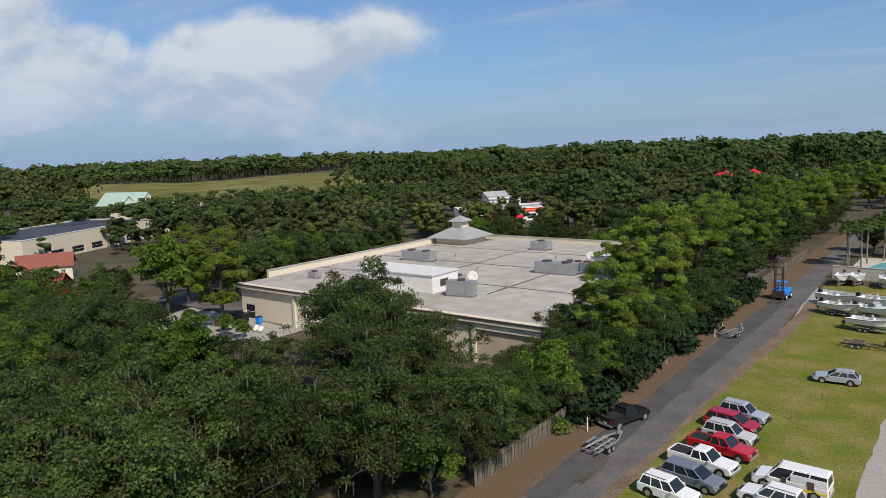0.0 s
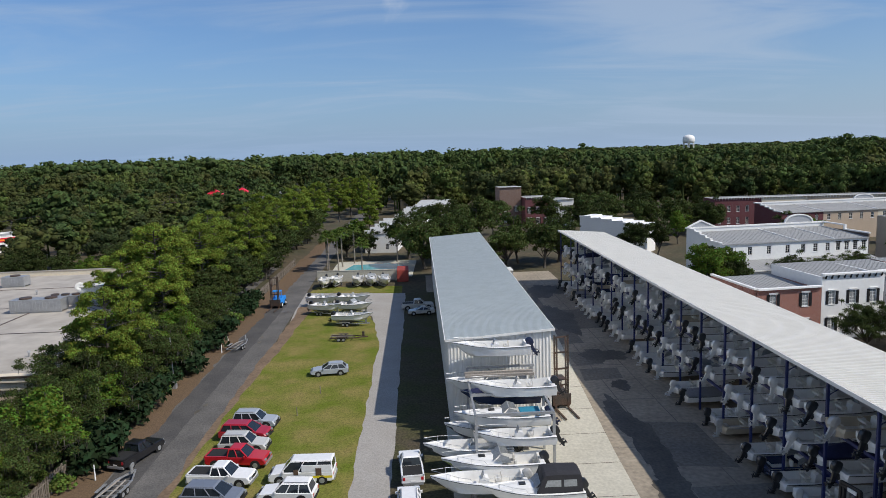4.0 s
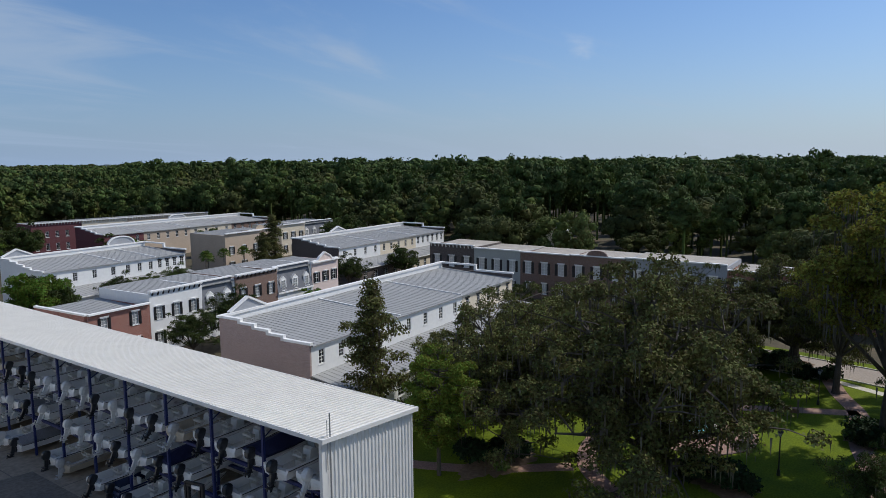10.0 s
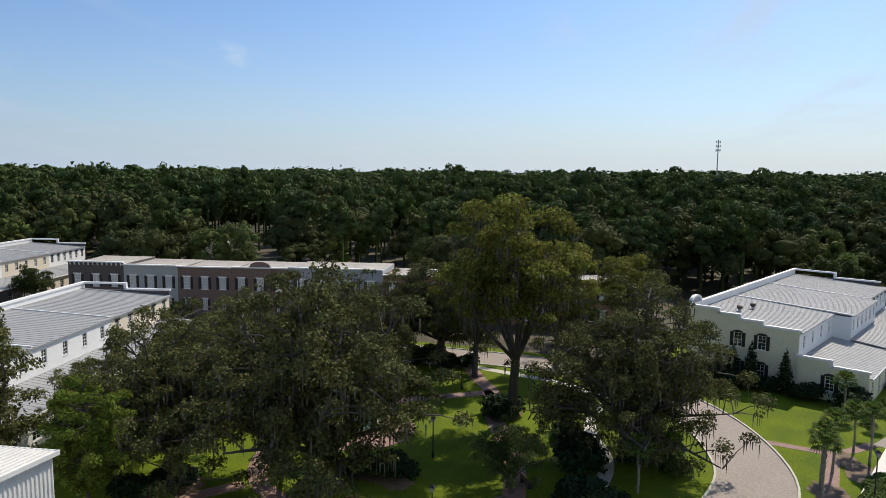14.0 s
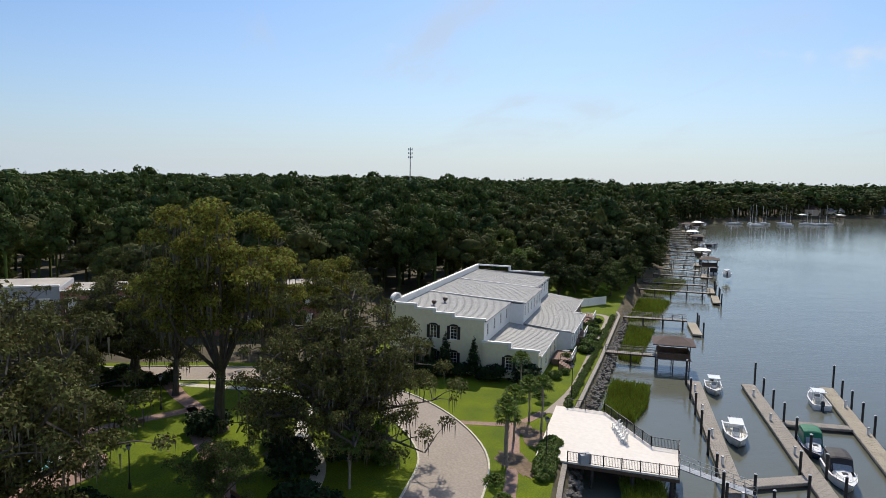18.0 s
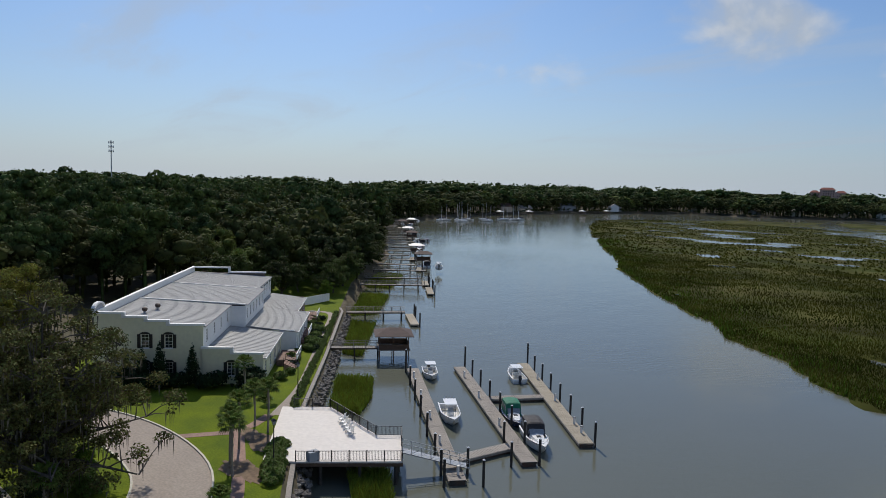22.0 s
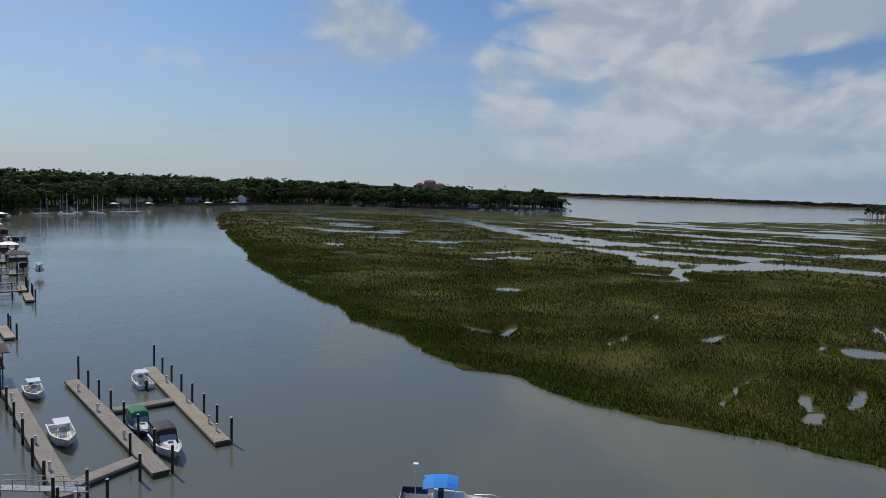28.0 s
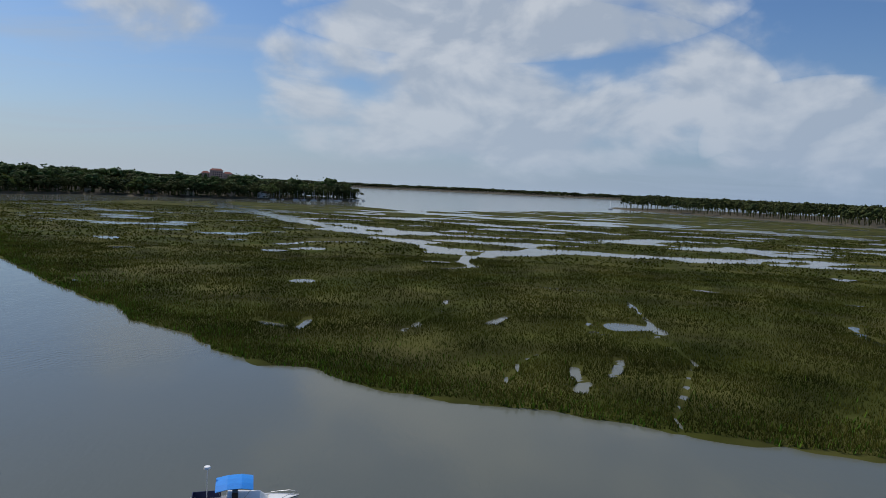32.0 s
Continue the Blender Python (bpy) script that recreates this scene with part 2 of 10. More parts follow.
setm("asphalt_yard", (0.33, 0.285, 0.22), 0.88, var=0.22, scale=0.4, fine=20, second=(0.19, 0.165, 0.13))
setm("asphalt_dark", (0.195, 0.172, 0.138), 0.85, var=0.25, scale=0.6, fine=20, second=(0.13, 0.122, 0.11))
setm("wet", (0.115, 0.100, 0.078), 0.6, var=0.3, scale=1.0)
setm("concrete", (0.50, 0.48, 0.40), 0.85, var=0.14, scale=0.6, fine=25, second=(0.42, 0.40, 0.33))
setm("gravel", (0.34, 0.325, 0.30), 0.9, var=0.18, scale=0.7, fine=40, bump=0.35, second=(0.27, 0.25, 0.22))
setm("pine_straw", (0.125, 0.083, 0.046), 0.95, var=0.3, scale=1.2, fine=30, bump=0.4, second=(0.13, 0.085, 0.05))
setm("paver", (0.29, 0.25, 0.21), 0.85, var=0.15, scale=0.9, fine=18, second=(0.24, 0.20, 0.17))
setm("brick_path", (0.27, 0.17, 0.13), 0.85, var=0.2, scale=1.0, fine=20, second=(0.2, 0.13, 0.11))
setm("dirt", (0.2, 0.14, 0.09), 0.95, var=0.25, scale=0.8, bump=0.4)
setm("white_metal", (0.74, 0.735, 0.71), 0.42, var=0.05, scale=0.4, spec=0.5, second=(0.62, 0.62, 0.6))
setm("roof_metal", (0.66, 0.65, 0.61), 0.5, var=0.04, scale=0.2, spec=0.4, second=(0.60, 0.59, 0.55))
setm("shed_roof", (0.42, 0.46, 0.47), 0.4, metal=0.15, var=0.06, scale=0.2, second=(0.36, 0.40, 0.41))
setm("seam_grey", (0.31, 0.315, 0.31), 0.72, var=0.06, spec=0.2, scale=0.3, second=(0.26, 0.265, 0.265))
setm("seam_light", (0.34, 0.34, 0.33), 0.75, var=0.07, spec=0.2, scale=0.3, second=(0.43, 0.43, 0.42))
setm("white_paint", (0.80, 0.80, 0.78), 0.6, var=0.05, scale=0.8, second=(0.68, 0.67, 0.64))
setm("cream", (0.66, 0.59, 0.46), 0.75, var=0.06, scale=0.6, second=(0.58, 0.51, 0.39))
setm("yellow_stucco", (0.72, 0.69, 0.50), 0.8, var=0.05, scale=0.5, second=(0.66, 0.62, 0.44))
setm("white_siding", (0.76, 0.77, 0.76), 0.6, var=0.04, scale=0.5, second=(0.68, 0.69, 0.68))
setm("pink_stucco", (0.70, 0.58, 0.53), 0.8, var=0.05)
setm("tan_stucco", (0.52, 0.42, 0.32), 0.8, var=0.07)
setm("grey_stucco", (0.36, 0.38, 0.41), 0.8, var=0.06)
setm("grey_green", (0.40, 0.42, 0.40), 0.8, var=0.06)
setm("slate", (0.13, 0.14, 0.16), 0.6, var=0.2, scale=1.5, fine=20, second=(0.18, 0.18, 0.19))
setm("membrane", (0.40, 0.37, 0.325), 0.85, var=0.16, scale=0.25, fine=6, second=(0.27, 0.245, 0.215))
setm("black_paint", (0.018, 0.018, 0.02), 0.45, var=0.2)
setm("glass", (0.02, 0.025, 0.03), 0.06, var=0.1, bump=0, spec=0.7)
setm("window_pale", (0.62, 0.62, 0.60), 0.25, var=0.15, scale=2, bump=0, spec=0.6)
setm("window_light", (0.30, 0.32, 0.33), 0.12, var=0.15, scale=2, bump=0, spec=0.6)
setm("blue_steel", (0.016, 0.026, 0.12), 0.5, var=0.15, scale=2)
setm("galv", (0.42, 0.43, 0.44), 0.45, metal=0.5, var=0.12, scale=3)
setm("dark_steel", (0.05, 0.045, 0.04), 0.55, var=0.3, scale=3, second=(0.10, 0.055, 0.035))
setm("gelcoat", (0.80, 0.80, 0.78), 0.25, var=0.04, scale=1.0, bump=0.02, coat=0.3)
setm("bottom_white", (0.70, 0.70, 0.67), 0.4, var=0.10, scale=1.5), setm("outboard_white", (0.62, 0.62, 0.60), 0.35, var=0.06, coat=0.2), setm("outboard_navy", (0.015, 0.022, 0.055), 0.3, var=0.1, coat=0.3), setm("black_gel", (0.03, 0.03, 0.034), 0.4, var=0.1), setm("grey_gel", (0.30, 0.32, 0.34), 0.35, var=0.06), setm("teal_gel", (0.06, 0.26, 0.25), 0.3, var=0.06), setm("tan_gel", (0.48, 0.42, 0.32), 0.35, var=0.06), setm("canvas_grey", (0.22, 0.22, 0.23), 0.9, var=0.15, scale=3), setm("teal_canvas", (0.03, 0.22, 0.34), 0.8, var=0.12, scale=3)
setm("gelcoat_in", (0.66, 0.65, 0.61), 0.4, var=0.08, scale=2, bump=0.02)
setm("navy_gel", (0.03, 0.045, 0.10), 0.25, var=0.08, coat=0.3)
setm("green_gel", (0.25, 0.33, 0.06), 0.3, var=0.08)
setm("outboard_black", (0.02, 0.022, 0.025), 0.3, var=0.1, coat=0.3)
setm("outboard_grey", (0.45, 0.45, 0.44), 0.35, var=0.1, coat=0.2)
setm("vinyl", (0.62, 0.60, 0.54), 0.6, var=0.08)
setm("canvas_blue", (0.02, 0.24, 0.72), 0.7, var=0.08, scale=2)
setm("canvas_green", (0.01, 0.16, 0.09), 0.75, var=0.1, scale=2)
setm("canvas_dark", (0.03, 0.03, 0.035), 0.75, var=0.15, scale=2)
setm("canvas_navy", (0.02, 0.025, 0.08), 0.75, var=0.15, scale=2)
setm("red_paint", (0.45, 0.02, 0.03), 0.4, var=0.1)
setm("red_roof", (0.62, 0.02, 0.05), 0.5, var=0.06)
setm("container_red", (0.33, 0.06, 0.045), 0.6, var=0.2, scale=1.5)
setm("rubber", (0.02, 0.02, 0.02), 0.8, var=0.2)
setm("wood_grey", (0.30, 0.27, 0.235), 0.85, var=0.22, scale=1.2, fine=20, obrand=0.16, second=(0.22, 0.2, 0.18))
setm("wood_tan", (0.34, 0.30, 0.23), 0.85, var=0.15, scale=1.2, fine=20, obrand=0.12)
setm("wood_fence", (0.20, 0.17, 0.135), 0.9, var=0.25, scale=1.0, fine=16, obrand=0.2)
setm("brown_wood", (0.12, 0.075, 0.05), 0.8, var=0.2)
setm("deck_white", (0.66, 0.62, 0.57), 0.75, var=0.06, scale=0.6, second=(0.58, 0.54, 0.5))
setm("pile", (0.055, 0.05, 0.045), 0.85, var=0.3, scale=2)
setm("brown_shingle", (0.085, 0.056, 0.050), 0.85, var=0.2, scale=3, fine=20)
setm("rock", (0.15, 0.14, 0.13), 0.9, var=0.2, scale=3, island=0.35)
setm("bark", (0.085, 0.075, 0.062), 0.95, var=0.3, scale=2, fine=14, bump=0.6, stretch=(1, 1, 0.3))
setm("bark_pale", (0.26, 0.235, 0.20), 0.95, var=0.25, scale=2, fine=14, bump=0.6, stretch=(1, 1, 0.3))
setm("leaf_oak", (0.066, 0.090, 0.022), 0.75, var=0.3, scale=0.9, island=0.45, obrand=0.38, translucent=0.24, bump=0, spec=0.16)
setm("leaf_live_oak", (0.138, 0.142, 0.046), 0.8, var=0.3, scale=0.9, island=0.45, obrand=0.15, translucent=0.22, bump=0, spec=0.12)
setm("leaf_gum", (0.125, 0.125, 0.038), 0.75, var=0.35, scale=1.2, island=0.5, translucent=0.3, bump=0, spec=0.15)
setm("leaf_bright", (0.115, 0.180, 0.024), 0.8, var=0.25, scale=0.9, island=0.45, obrand=0.2, translucent=0.3, bump=0, spec=0.12)
setm("leaf_pine", (0.180, 0.235, 0.034), 0.8, var=0.3, scale=0.9, island=0.45, obrand=0.18, translucent=0.24, bump=0, spec=0.12)
setm("leaf_gold", (0.205, 0.205, 0.036), 0.8, var=0.3, scale=0.9, island=0.45, translucent=0.38, bump=0, spec=0.12)
setm("leaf_dark", (0.022, 0.042, 0.016), 0.8, var=0.25, scale=0.6, island=0.35, translucent=0.12, bump=0, spec=0.12)
setm("leaf_forest", (0.038, 0.052, 0.019), 0.85, var=0.34, scale=0.16, fine=20.0, island=0.22, translucent=0.14, bump=0, spec=0.1, second=(0.086, 0.094, 0.028))
setm("leaf_forest_pine", (0.072, 0.102, 0.026), 0.85, var=0.32, scale=0.16, fine=20.0, island=0.22, translucent=0.14, bump=0, spec=0.1, second=(0.048, 0.076, 0.030))
setm("leaf_forest_light", (0.104, 0.126, 0.030), 0.85, var=0.36, scale=0.16, fine=20.0, island=0.24, translucent=0.18, bump=0, spec=0.1, second=(0.082, 0.106, 0.034))
setm("moss", (0.130, 0.122, 0.096), 0.9, var=0.2, island=0.3, translucent=0.12, bump=0, spec=0.1)
setm("palm_leaf", (0.095, 0.14, 0.028), 0.85, spec=0.1, var=0.2, island=0.3, translucent=0.2, bump=0)
setm("hedge", (0.098, 0.150, 0.020), 0.8, var=0.25, island=0.35, obrand=0.1, translucent=0.15, bump=0)
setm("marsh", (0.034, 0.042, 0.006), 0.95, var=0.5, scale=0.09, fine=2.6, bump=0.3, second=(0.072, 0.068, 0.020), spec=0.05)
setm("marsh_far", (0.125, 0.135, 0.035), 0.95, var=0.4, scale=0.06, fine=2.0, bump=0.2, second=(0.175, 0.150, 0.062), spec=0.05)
setm("marsh_fringe", (0.10, 0.165, 0.016), 0.85, var=0.3, scale=0.4, island=0.35, translucent=0.2, bump=0, spec=0.08)
setm("marsh_blade", (0.034, 0.044, 0.006), 0.9, var=0.42, scale=0.16, fine=2.4, island=0.16, translucent=0.2, bump=0, second=(0.092, 0.090, 0.016), spec=0.05)
setm("reed", (0.187, 0.238, 0.030), 0.8, var=0.3, scale=0.4, island=0.3, translucent=0.2, bump=0, spec=0.1)
setm("pool_water", (0.18, 0.50, 0.55), 0.08, var=0.1)
M["brick_pink"] = brick_mat("brick_pink", (0.42, 0.29, 0.26), (0.19, 0.125, 0.115), (0.46, 0.41, 0.38))
M["brick_red"] = brick_mat("brick_red", (0.30, 0.105, 0.075), (0.17, 0.062, 0.048), (0.36, 0.27, 0.23))
M["brick_brown"] = brick_mat("brick_brown", (0.20, 0.12, 0.09), (0.14, 0.085, 0.068), (0.26, 0.21, 0.18))
M["brick_dark"] = brick_mat("brick_dark", (0.10, 0.08, 0.072), (0.075, 0.06, 0.055), (0.16, 0.14, 0.13))
M["brick_plum"] = brick_mat("brick_plum", (0.15, 0.04, 0.05), (0.11, 0.03, 0.035), (0.16, 0.09, 0.09))


def water_mat():
    mt = bpy.data.materials.new("river_water")
    mt.use_nodes = True
    nt = mt.node_tree
    N, L = nt.nodes.new, nt.links.new
    bs = nt.nodes["Principled BSDF"]
    bs.inputs["Roughness"].default_value, bs.inputs["IOR"].default_value = 0.10, 1.33
    co = N("ShaderNodeTexCoord")
    big = N("ShaderNodeTexNoise")
    big.inputs["Scale"].default_value, big.inputs["Detail"].default_value = 0.018, 4
    L(co.outputs["Object"], big.inputs["Vector"])
    mix = N("ShaderNodeMix")
    mix.data_type = "RGBA"
    mix.inputs["A"].default_value, mix.inputs["B"].default_value = (0.130, 0.132, 0.098, 1), (0.098, 0.108, 0.088, 1)
    L(big.outputs["Fac"], mix.inputs["Factor"]), L(mix.outputs["Result"], bs.inputs["Base Color"])
    mp = N("ShaderNodeMapping")
    mp.inputs["Rotation"].default_value[2], mp.inputs["Scale"].default_value = radians(25), (1.0, 0.45, 1)
    L(co.outputs["Object"], mp.inputs["Vector"])
    rip, swell = N("ShaderNodeTexNoise"), N("ShaderNodeTexNoise")
    rip.inputs["Scale"].default_value, rip.inputs["Detail"].default_value, rip.inputs["Distortion"].default_value = 1.5, 5, 0.4
    swell.inputs["Scale"].default_value, swell.inputs["Detail"].default_value = 0.16, 3
    L(mp.outputs[0], rip.inputs["Vector"]), L(mp.outputs[0], swell.inputs["Vector"])
    calm = N("ShaderNodeMapRange")
    L(big.outputs["Fac"], calm.inputs["Value"])
    calm.inputs["From Min"].default_value, calm.inputs["From Max"].default_value, calm.inputs["To Min"].default_value, calm.inputs["To Max"].default_value = 0.35, 0.65, 0.10, 0.42
    b1, b2 = N("ShaderNodeBump"), N("ShaderNodeBump")
    b1.inputs["Distance"].default_value = 0.10
    L(calm.outputs[0], b1.inputs["Strength"]), L(rip.outputs["Fac"], b1.inputs["Height"])
    b2.inputs["Strength"].default_value, b2.inputs["Distance"].default_value = 0.2, 0.3
    L(swell.outputs["Fac"], b2.inputs["Height"]), L(b1.outputs[0], b2.inputs["Normal"]), L(b2.outputs[0], bs.inputs["Normal"])
    return mt


M["water"] = water_mat()


# ---- building blocks ----
class MB:
    """Collects vertices and faces of one mesh."""
    def __init__(self):
        self.v, self.f = [], []

    def add(self, vs, fs):
        o = len(self.v)
        self.v.extend(vs)
        self.f.extend([tuple(i + o for i in f) for f in fs])
        return self

    def box(self, x0, y0, z0, x1, y1, z1, rz=0, at=None):
        vs = [(x, y, z) for z in (z0, z1) for x, y in ((x0, y0), (x1, y0), (x1, y1), (x0, y1))]
        if rz:
            c, s = math.cos(radians(rz)), math.sin(radians(rz))
            ax, ay = at or (0, 0)
            vs = [(ax + (x - ax) * c - (y - ay) * s, ay + (x - ax) * s + (y - ay) * c, z) for x, y, z in vs]
        return self.add(vs, [(3, 2, 1, 0), (4, 5, 6, 7), (0, 1, 5, 4), (1, 2, 6, 5), (2, 3, 7, 6), (3, 0, 4, 7)])

    def beam(self, p, q, w, h):
        """A bar of rectangular section from p to q."""
        p, q = Vector(p), Vector(q)
        d = (q - p).normalized()
        s = d.cross(Vector((0, 0, 1)))
        s = s.normalized() if s.length > 1e-3 else Vector((1, 0, 0))
        u = s.cross(d)
        vs = [tuple(e + s * a * w / 2 + u * b * h / 2) for e in (p, q) for a, b in ((-1, -1), (1, -1), (1, 1), (-1, 1))]
        return self.add(vs, [(0, 1, 2, 3), (7, 6, 5, 4), (0, 4, 5, 1), (1, 5, 6, 2), (2, 6, 7, 3), (3, 7, 4, 0)])

    def cyl(self, p, q, r, r2=None, n=8):
        return self.tube([p, q], [r, r if r2 is None else r2], n)

    def tube(self, pts, rs, n=8):
        pts = [Vector(p) for p in pts]
        if isinstance(rs, (int, float)):
            rs = [rs] * len(pts)
        vs, fs = [], []
        for i, p in enumerate(pts):
            d = (pts[min(i + 1, len(pts) - 1)] - pts[max(i - 1, 0)]).normalized()
            s = d.cross(Vector((0.13, 0.31, 1)) if abs(d.z) < 0.9 else Vector((1, 0.2, 0))).normalized()
            u = s.cross(d)
            for k in range(n):
                a = 2 * math.pi * k / n
                vs.append(tuple(p + (s * math.cos(a) + u * math.sin(a)) * rs[i]))
        for i in range(len(pts) - 1):
            for k in range(n):
                a, b = i * n + k, i * n + (k + 1) % n
                fs.append((a, b, b + n, a + n))
        fs.append(tuple(range(n - 1, -1, -1)))
        fs.append(tuple(range((len(pts) - 1) * n, len(pts) * n)))
        return self.add(vs, fs)

    def prism(self, poly, z0, z1):
        """An upright prism over a flat outline (x, y)."""
        n = len(poly)
        vs = [(x, y, z0) for x, y in poly] + [(x, y, z1) for x, y in poly]
        return self.add(vs, [tuple(range(n - 1, -1, -1)), tuple(range(n, 2 * n))] + [(i, (i + 1) % n, (i + 1) % n + n, i + n) for i in range(n)])

    def slab(self, prof, y0, y1):
        """An outline in (x, z), drawn out along y."""
        n = len(prof)
        vs = [(x, y0, z) for x, z in prof] + [(x, y1, z) for x, z in prof]
        return self.add(vs, [tuple(range(n)), tuple(range(2 * n - 1, n - 1, -1))] + [((i + 1) % n, i, i + n, (i + 1) % n + n) for i in range(n)])

    def slabx(self, prof, x0, x1):
        """An outline in (y, z), drawn out along x."""
        n = len(prof)
        vs = [(x0, y, z) for y, z in prof] + [(x1, y, z) for y, z in prof]
        return self.add(vs, [tuple(range(n - 1, -1, -1)), tuple(range(n, 2 * n))] + [(i, (i + 1) % n, (i + 1) % n + n, i + n) for i in range(n)])

    def loft(self, rings, caps=True):
        n = len(rings[0])
        vs = [p for r in rings for p in r]
        fs = [(i * n + k, i * n + (k + 1) % n, (i + 1) * n + (k + 1) % n, (i + 1) * n + k) for i in range(len(rings) - 1) for k in range(n)]
        if caps:
            fs += [tuple(range(n - 1, -1, -1)), tuple(range((len(rings) - 1) * n, len(rings) * n))]
        return self.add(vs, fs)

    def ball(self, c, r, n=8, m=5, sq=(1, 1, 1)):
        rings = []
        for i in range(m + 1):
            t = math.pi * (0.02 + 0.96 * i / m)
            rings.append([(c[0] + r * sq[0] * math.sin(t) * math.cos(2 * math.pi * k / n), c[1] + r * sq[1] * math.sin(t) * math.sin(2 * math.pi * k / n), c[2] - r * sq[2] * math.cos(t)) for k in range(n)])
        return self.loft(rings)


def mesh_of(name, mb, material, smooth=False):
    me = bpy.data.meshes.new(name)
    me.from_pydata(mb.v, [], mb.f)
    me.materials.append(material)
    if smooth:
        me.shade_smooth()
    return me


def part(name, mb, material, parent=None, label="", smooth=False):
    ob = new(name, mesh_of(name, mb, material, smooth) if isinstance(mb, MB) else mb)
    ob.parent = parent
    if label:
        ob["label"] = label
    return ob


def piece(name, mesh, parent, m):
    ob = new(name, mesh)
    ob.parent = parent
    ob.matrix_basis = m
    return ob


def thing(name, label, category, m=None, group="", kind=""):
    ob = new(name)
    ob.empty_display_size = 0.2
    if m is not None:
        ob.matrix_basis = m
    return tagged(ob, label, category, group, kind)


def array_mesh(name, verts, faces, material):
    """A mesh straight from arrays; faces of one size."""
    me = bpy.data.meshes.new(name)
    k = faces.shape[1]
    me.vertices.add(len(verts)), me.loops.add(faces.size), me.polygons.add(len(faces))
    me.vertices.foreach_set("co", np.ascontiguousarray(verts, dtype=np.float32).ravel())
    me.loops.foreach_set("vertex_index", np.ascontiguousarray(faces, dtype=np.int32).ravel())
    me.polygons.foreach_set("loop_start", np.arange(0, faces.size, k, dtype=np.int32))
    me.update(calc_edges=True)
    me.materials.append(material)
    return me


# ---- shore and ground ----
WATER = -2.2
SHORE = np.array([(-4500, -300), (-400, -60), (-60, -16), (10, -14), (40, -19), (56.4, -27.8), (75.5, -38.9), (97.6, -54.2), (129.2, -75.7), (165, -101), (190, -122),
                  (263, -176), (320, -212), (405, -262), (440, -310), (490, -390), (530, -500), (545, -600), (535, -690), (510, -800), (400, -850), (300, -940), (216, -1060), (240, -1110), (600, -1350), (4500, -2500)], float)
LAND = np.vstack([SHORE, [(4500, 4500), (-4500, 4500)]])
ISLAND = np.array([(-215, -1420), (-225, -1300), (-330, -1180), (-480, -960), (-700, -700), (-1600, -500), (-1600, -1600), (-500, -1600)], float)
BAY = np.array([(-1350, 190), (-735, 246), (-600, 330), (-690, 392), (-930, 424), (-1350, 490)], float)       # open water beyond the north-west marsh


def inside(poly, x, y):
    r = np.zeros(np.shape(x), bool)
    for (x0, y0), (x1, y1) in zip(poly, np.roll(poly, -1, 0)):
        c = (y0 > y) != (y1 > y)
        with np.errstate(divide="ignore", invalid="ignore"):
            r ^= c & (x < (x1 - x0) * (y - y0) / (y1 - y0 + 1e-12) + x0)
    return r


def dist_line(line, x, y, closed=False):
    d = np.full(np.shape(x), 1e9)
    ends = np.roll(line, -1, 0) if closed else line[1:]
    for (x0, y0), (x1, y1) in zip(line, ends):
        vx, vy = x1 - x0, y1 - y0
        t = np.clip(((x - x0) * vx + (y - y0) * vy) / (vx * vx + vy * vy), 0, 1)
        d = np.minimum(d, np.hypot(x - x0 - t * vx, y - y0 - t * vy))
    return d


def axis(stops):
    out = []
    for a, b, step in stops:
        out.extend(np.arange(a, b, step))
    return np.array(out + [stops[-1][1]])


def grid_mesh(name, xs, ys, height, material):
    X, Y = np.meshgrid(xs, ys)
    Z = height(X, Y)
    nx, ny = len(xs), len(ys)
    i = np.arange(nx * ny).reshape(ny, nx)
    f = np.stack([i[:-1, :-1], i[:-1, 1:], i[1:, 1:], i[1:, :-1]], -1).reshape(-1, 4)
    me = array_mesh(name, np.stack([X, Y, Z], -1).reshape(-1, 3), f, material)
    me.shade_smooth()
    return me


def wob(x, y, s, seed=0.0):
    """Cheap smooth waves without a visible repeat, about -1 to 1."""
    r = 0
    for k, (a, b, c, w) in enumerate(((1.0, 0.37, 0.3, 0.35), (-0.61, 1.13, 1.7, 0.3), (0.53, -1.71, 2.9, 0.2), (2.13, 0.91, 4.1, 0.15), (-1.97, 2.33, 0.7, 0.12))):
        r = r + w * np.sin((x * a + y * b) / s + c + seed * (k + 1) + 1.1 * np.sin((x * b - y * a) / s * 0.77 + seed + k))
    return r


def ground_height(x, y):
    s = np.where(inside(LAND, x, y), 1, -1) * dist_line(SHORE, x, y)
    h = np.clip(s * 1.6 - 0.1, -5, 0)
    isl = np.where(inside(ISLAND, x, y), 1, -1) * dist_line(ISLAND, x, y, True)
    h = np.maximum(h, np.clip(isl * 0.3 - 2.4, -5, -0.5))
    bay = np.where(inside(BAY, x, y), 1, -1) * dist_line(BAY, x, y, True)
    h = np.where(bay > -40, np.minimum(h, np.clip(-bay * 0.1 - 3, -5, 0)), h)
    far = np.hypot(x, y)
    h = h + np.where(s > 100, np.clip((far - 700) / 900, 0, 1) * 2 * (1 + 0.6 * wob(x, y, 260)), 0)
    coast = y + 3300 + 0.12 * x
    h = np.where((coast < 0) & (x < 2500), np.clip(-coast * 0.05 - 5, -5, 2), h)
    return h


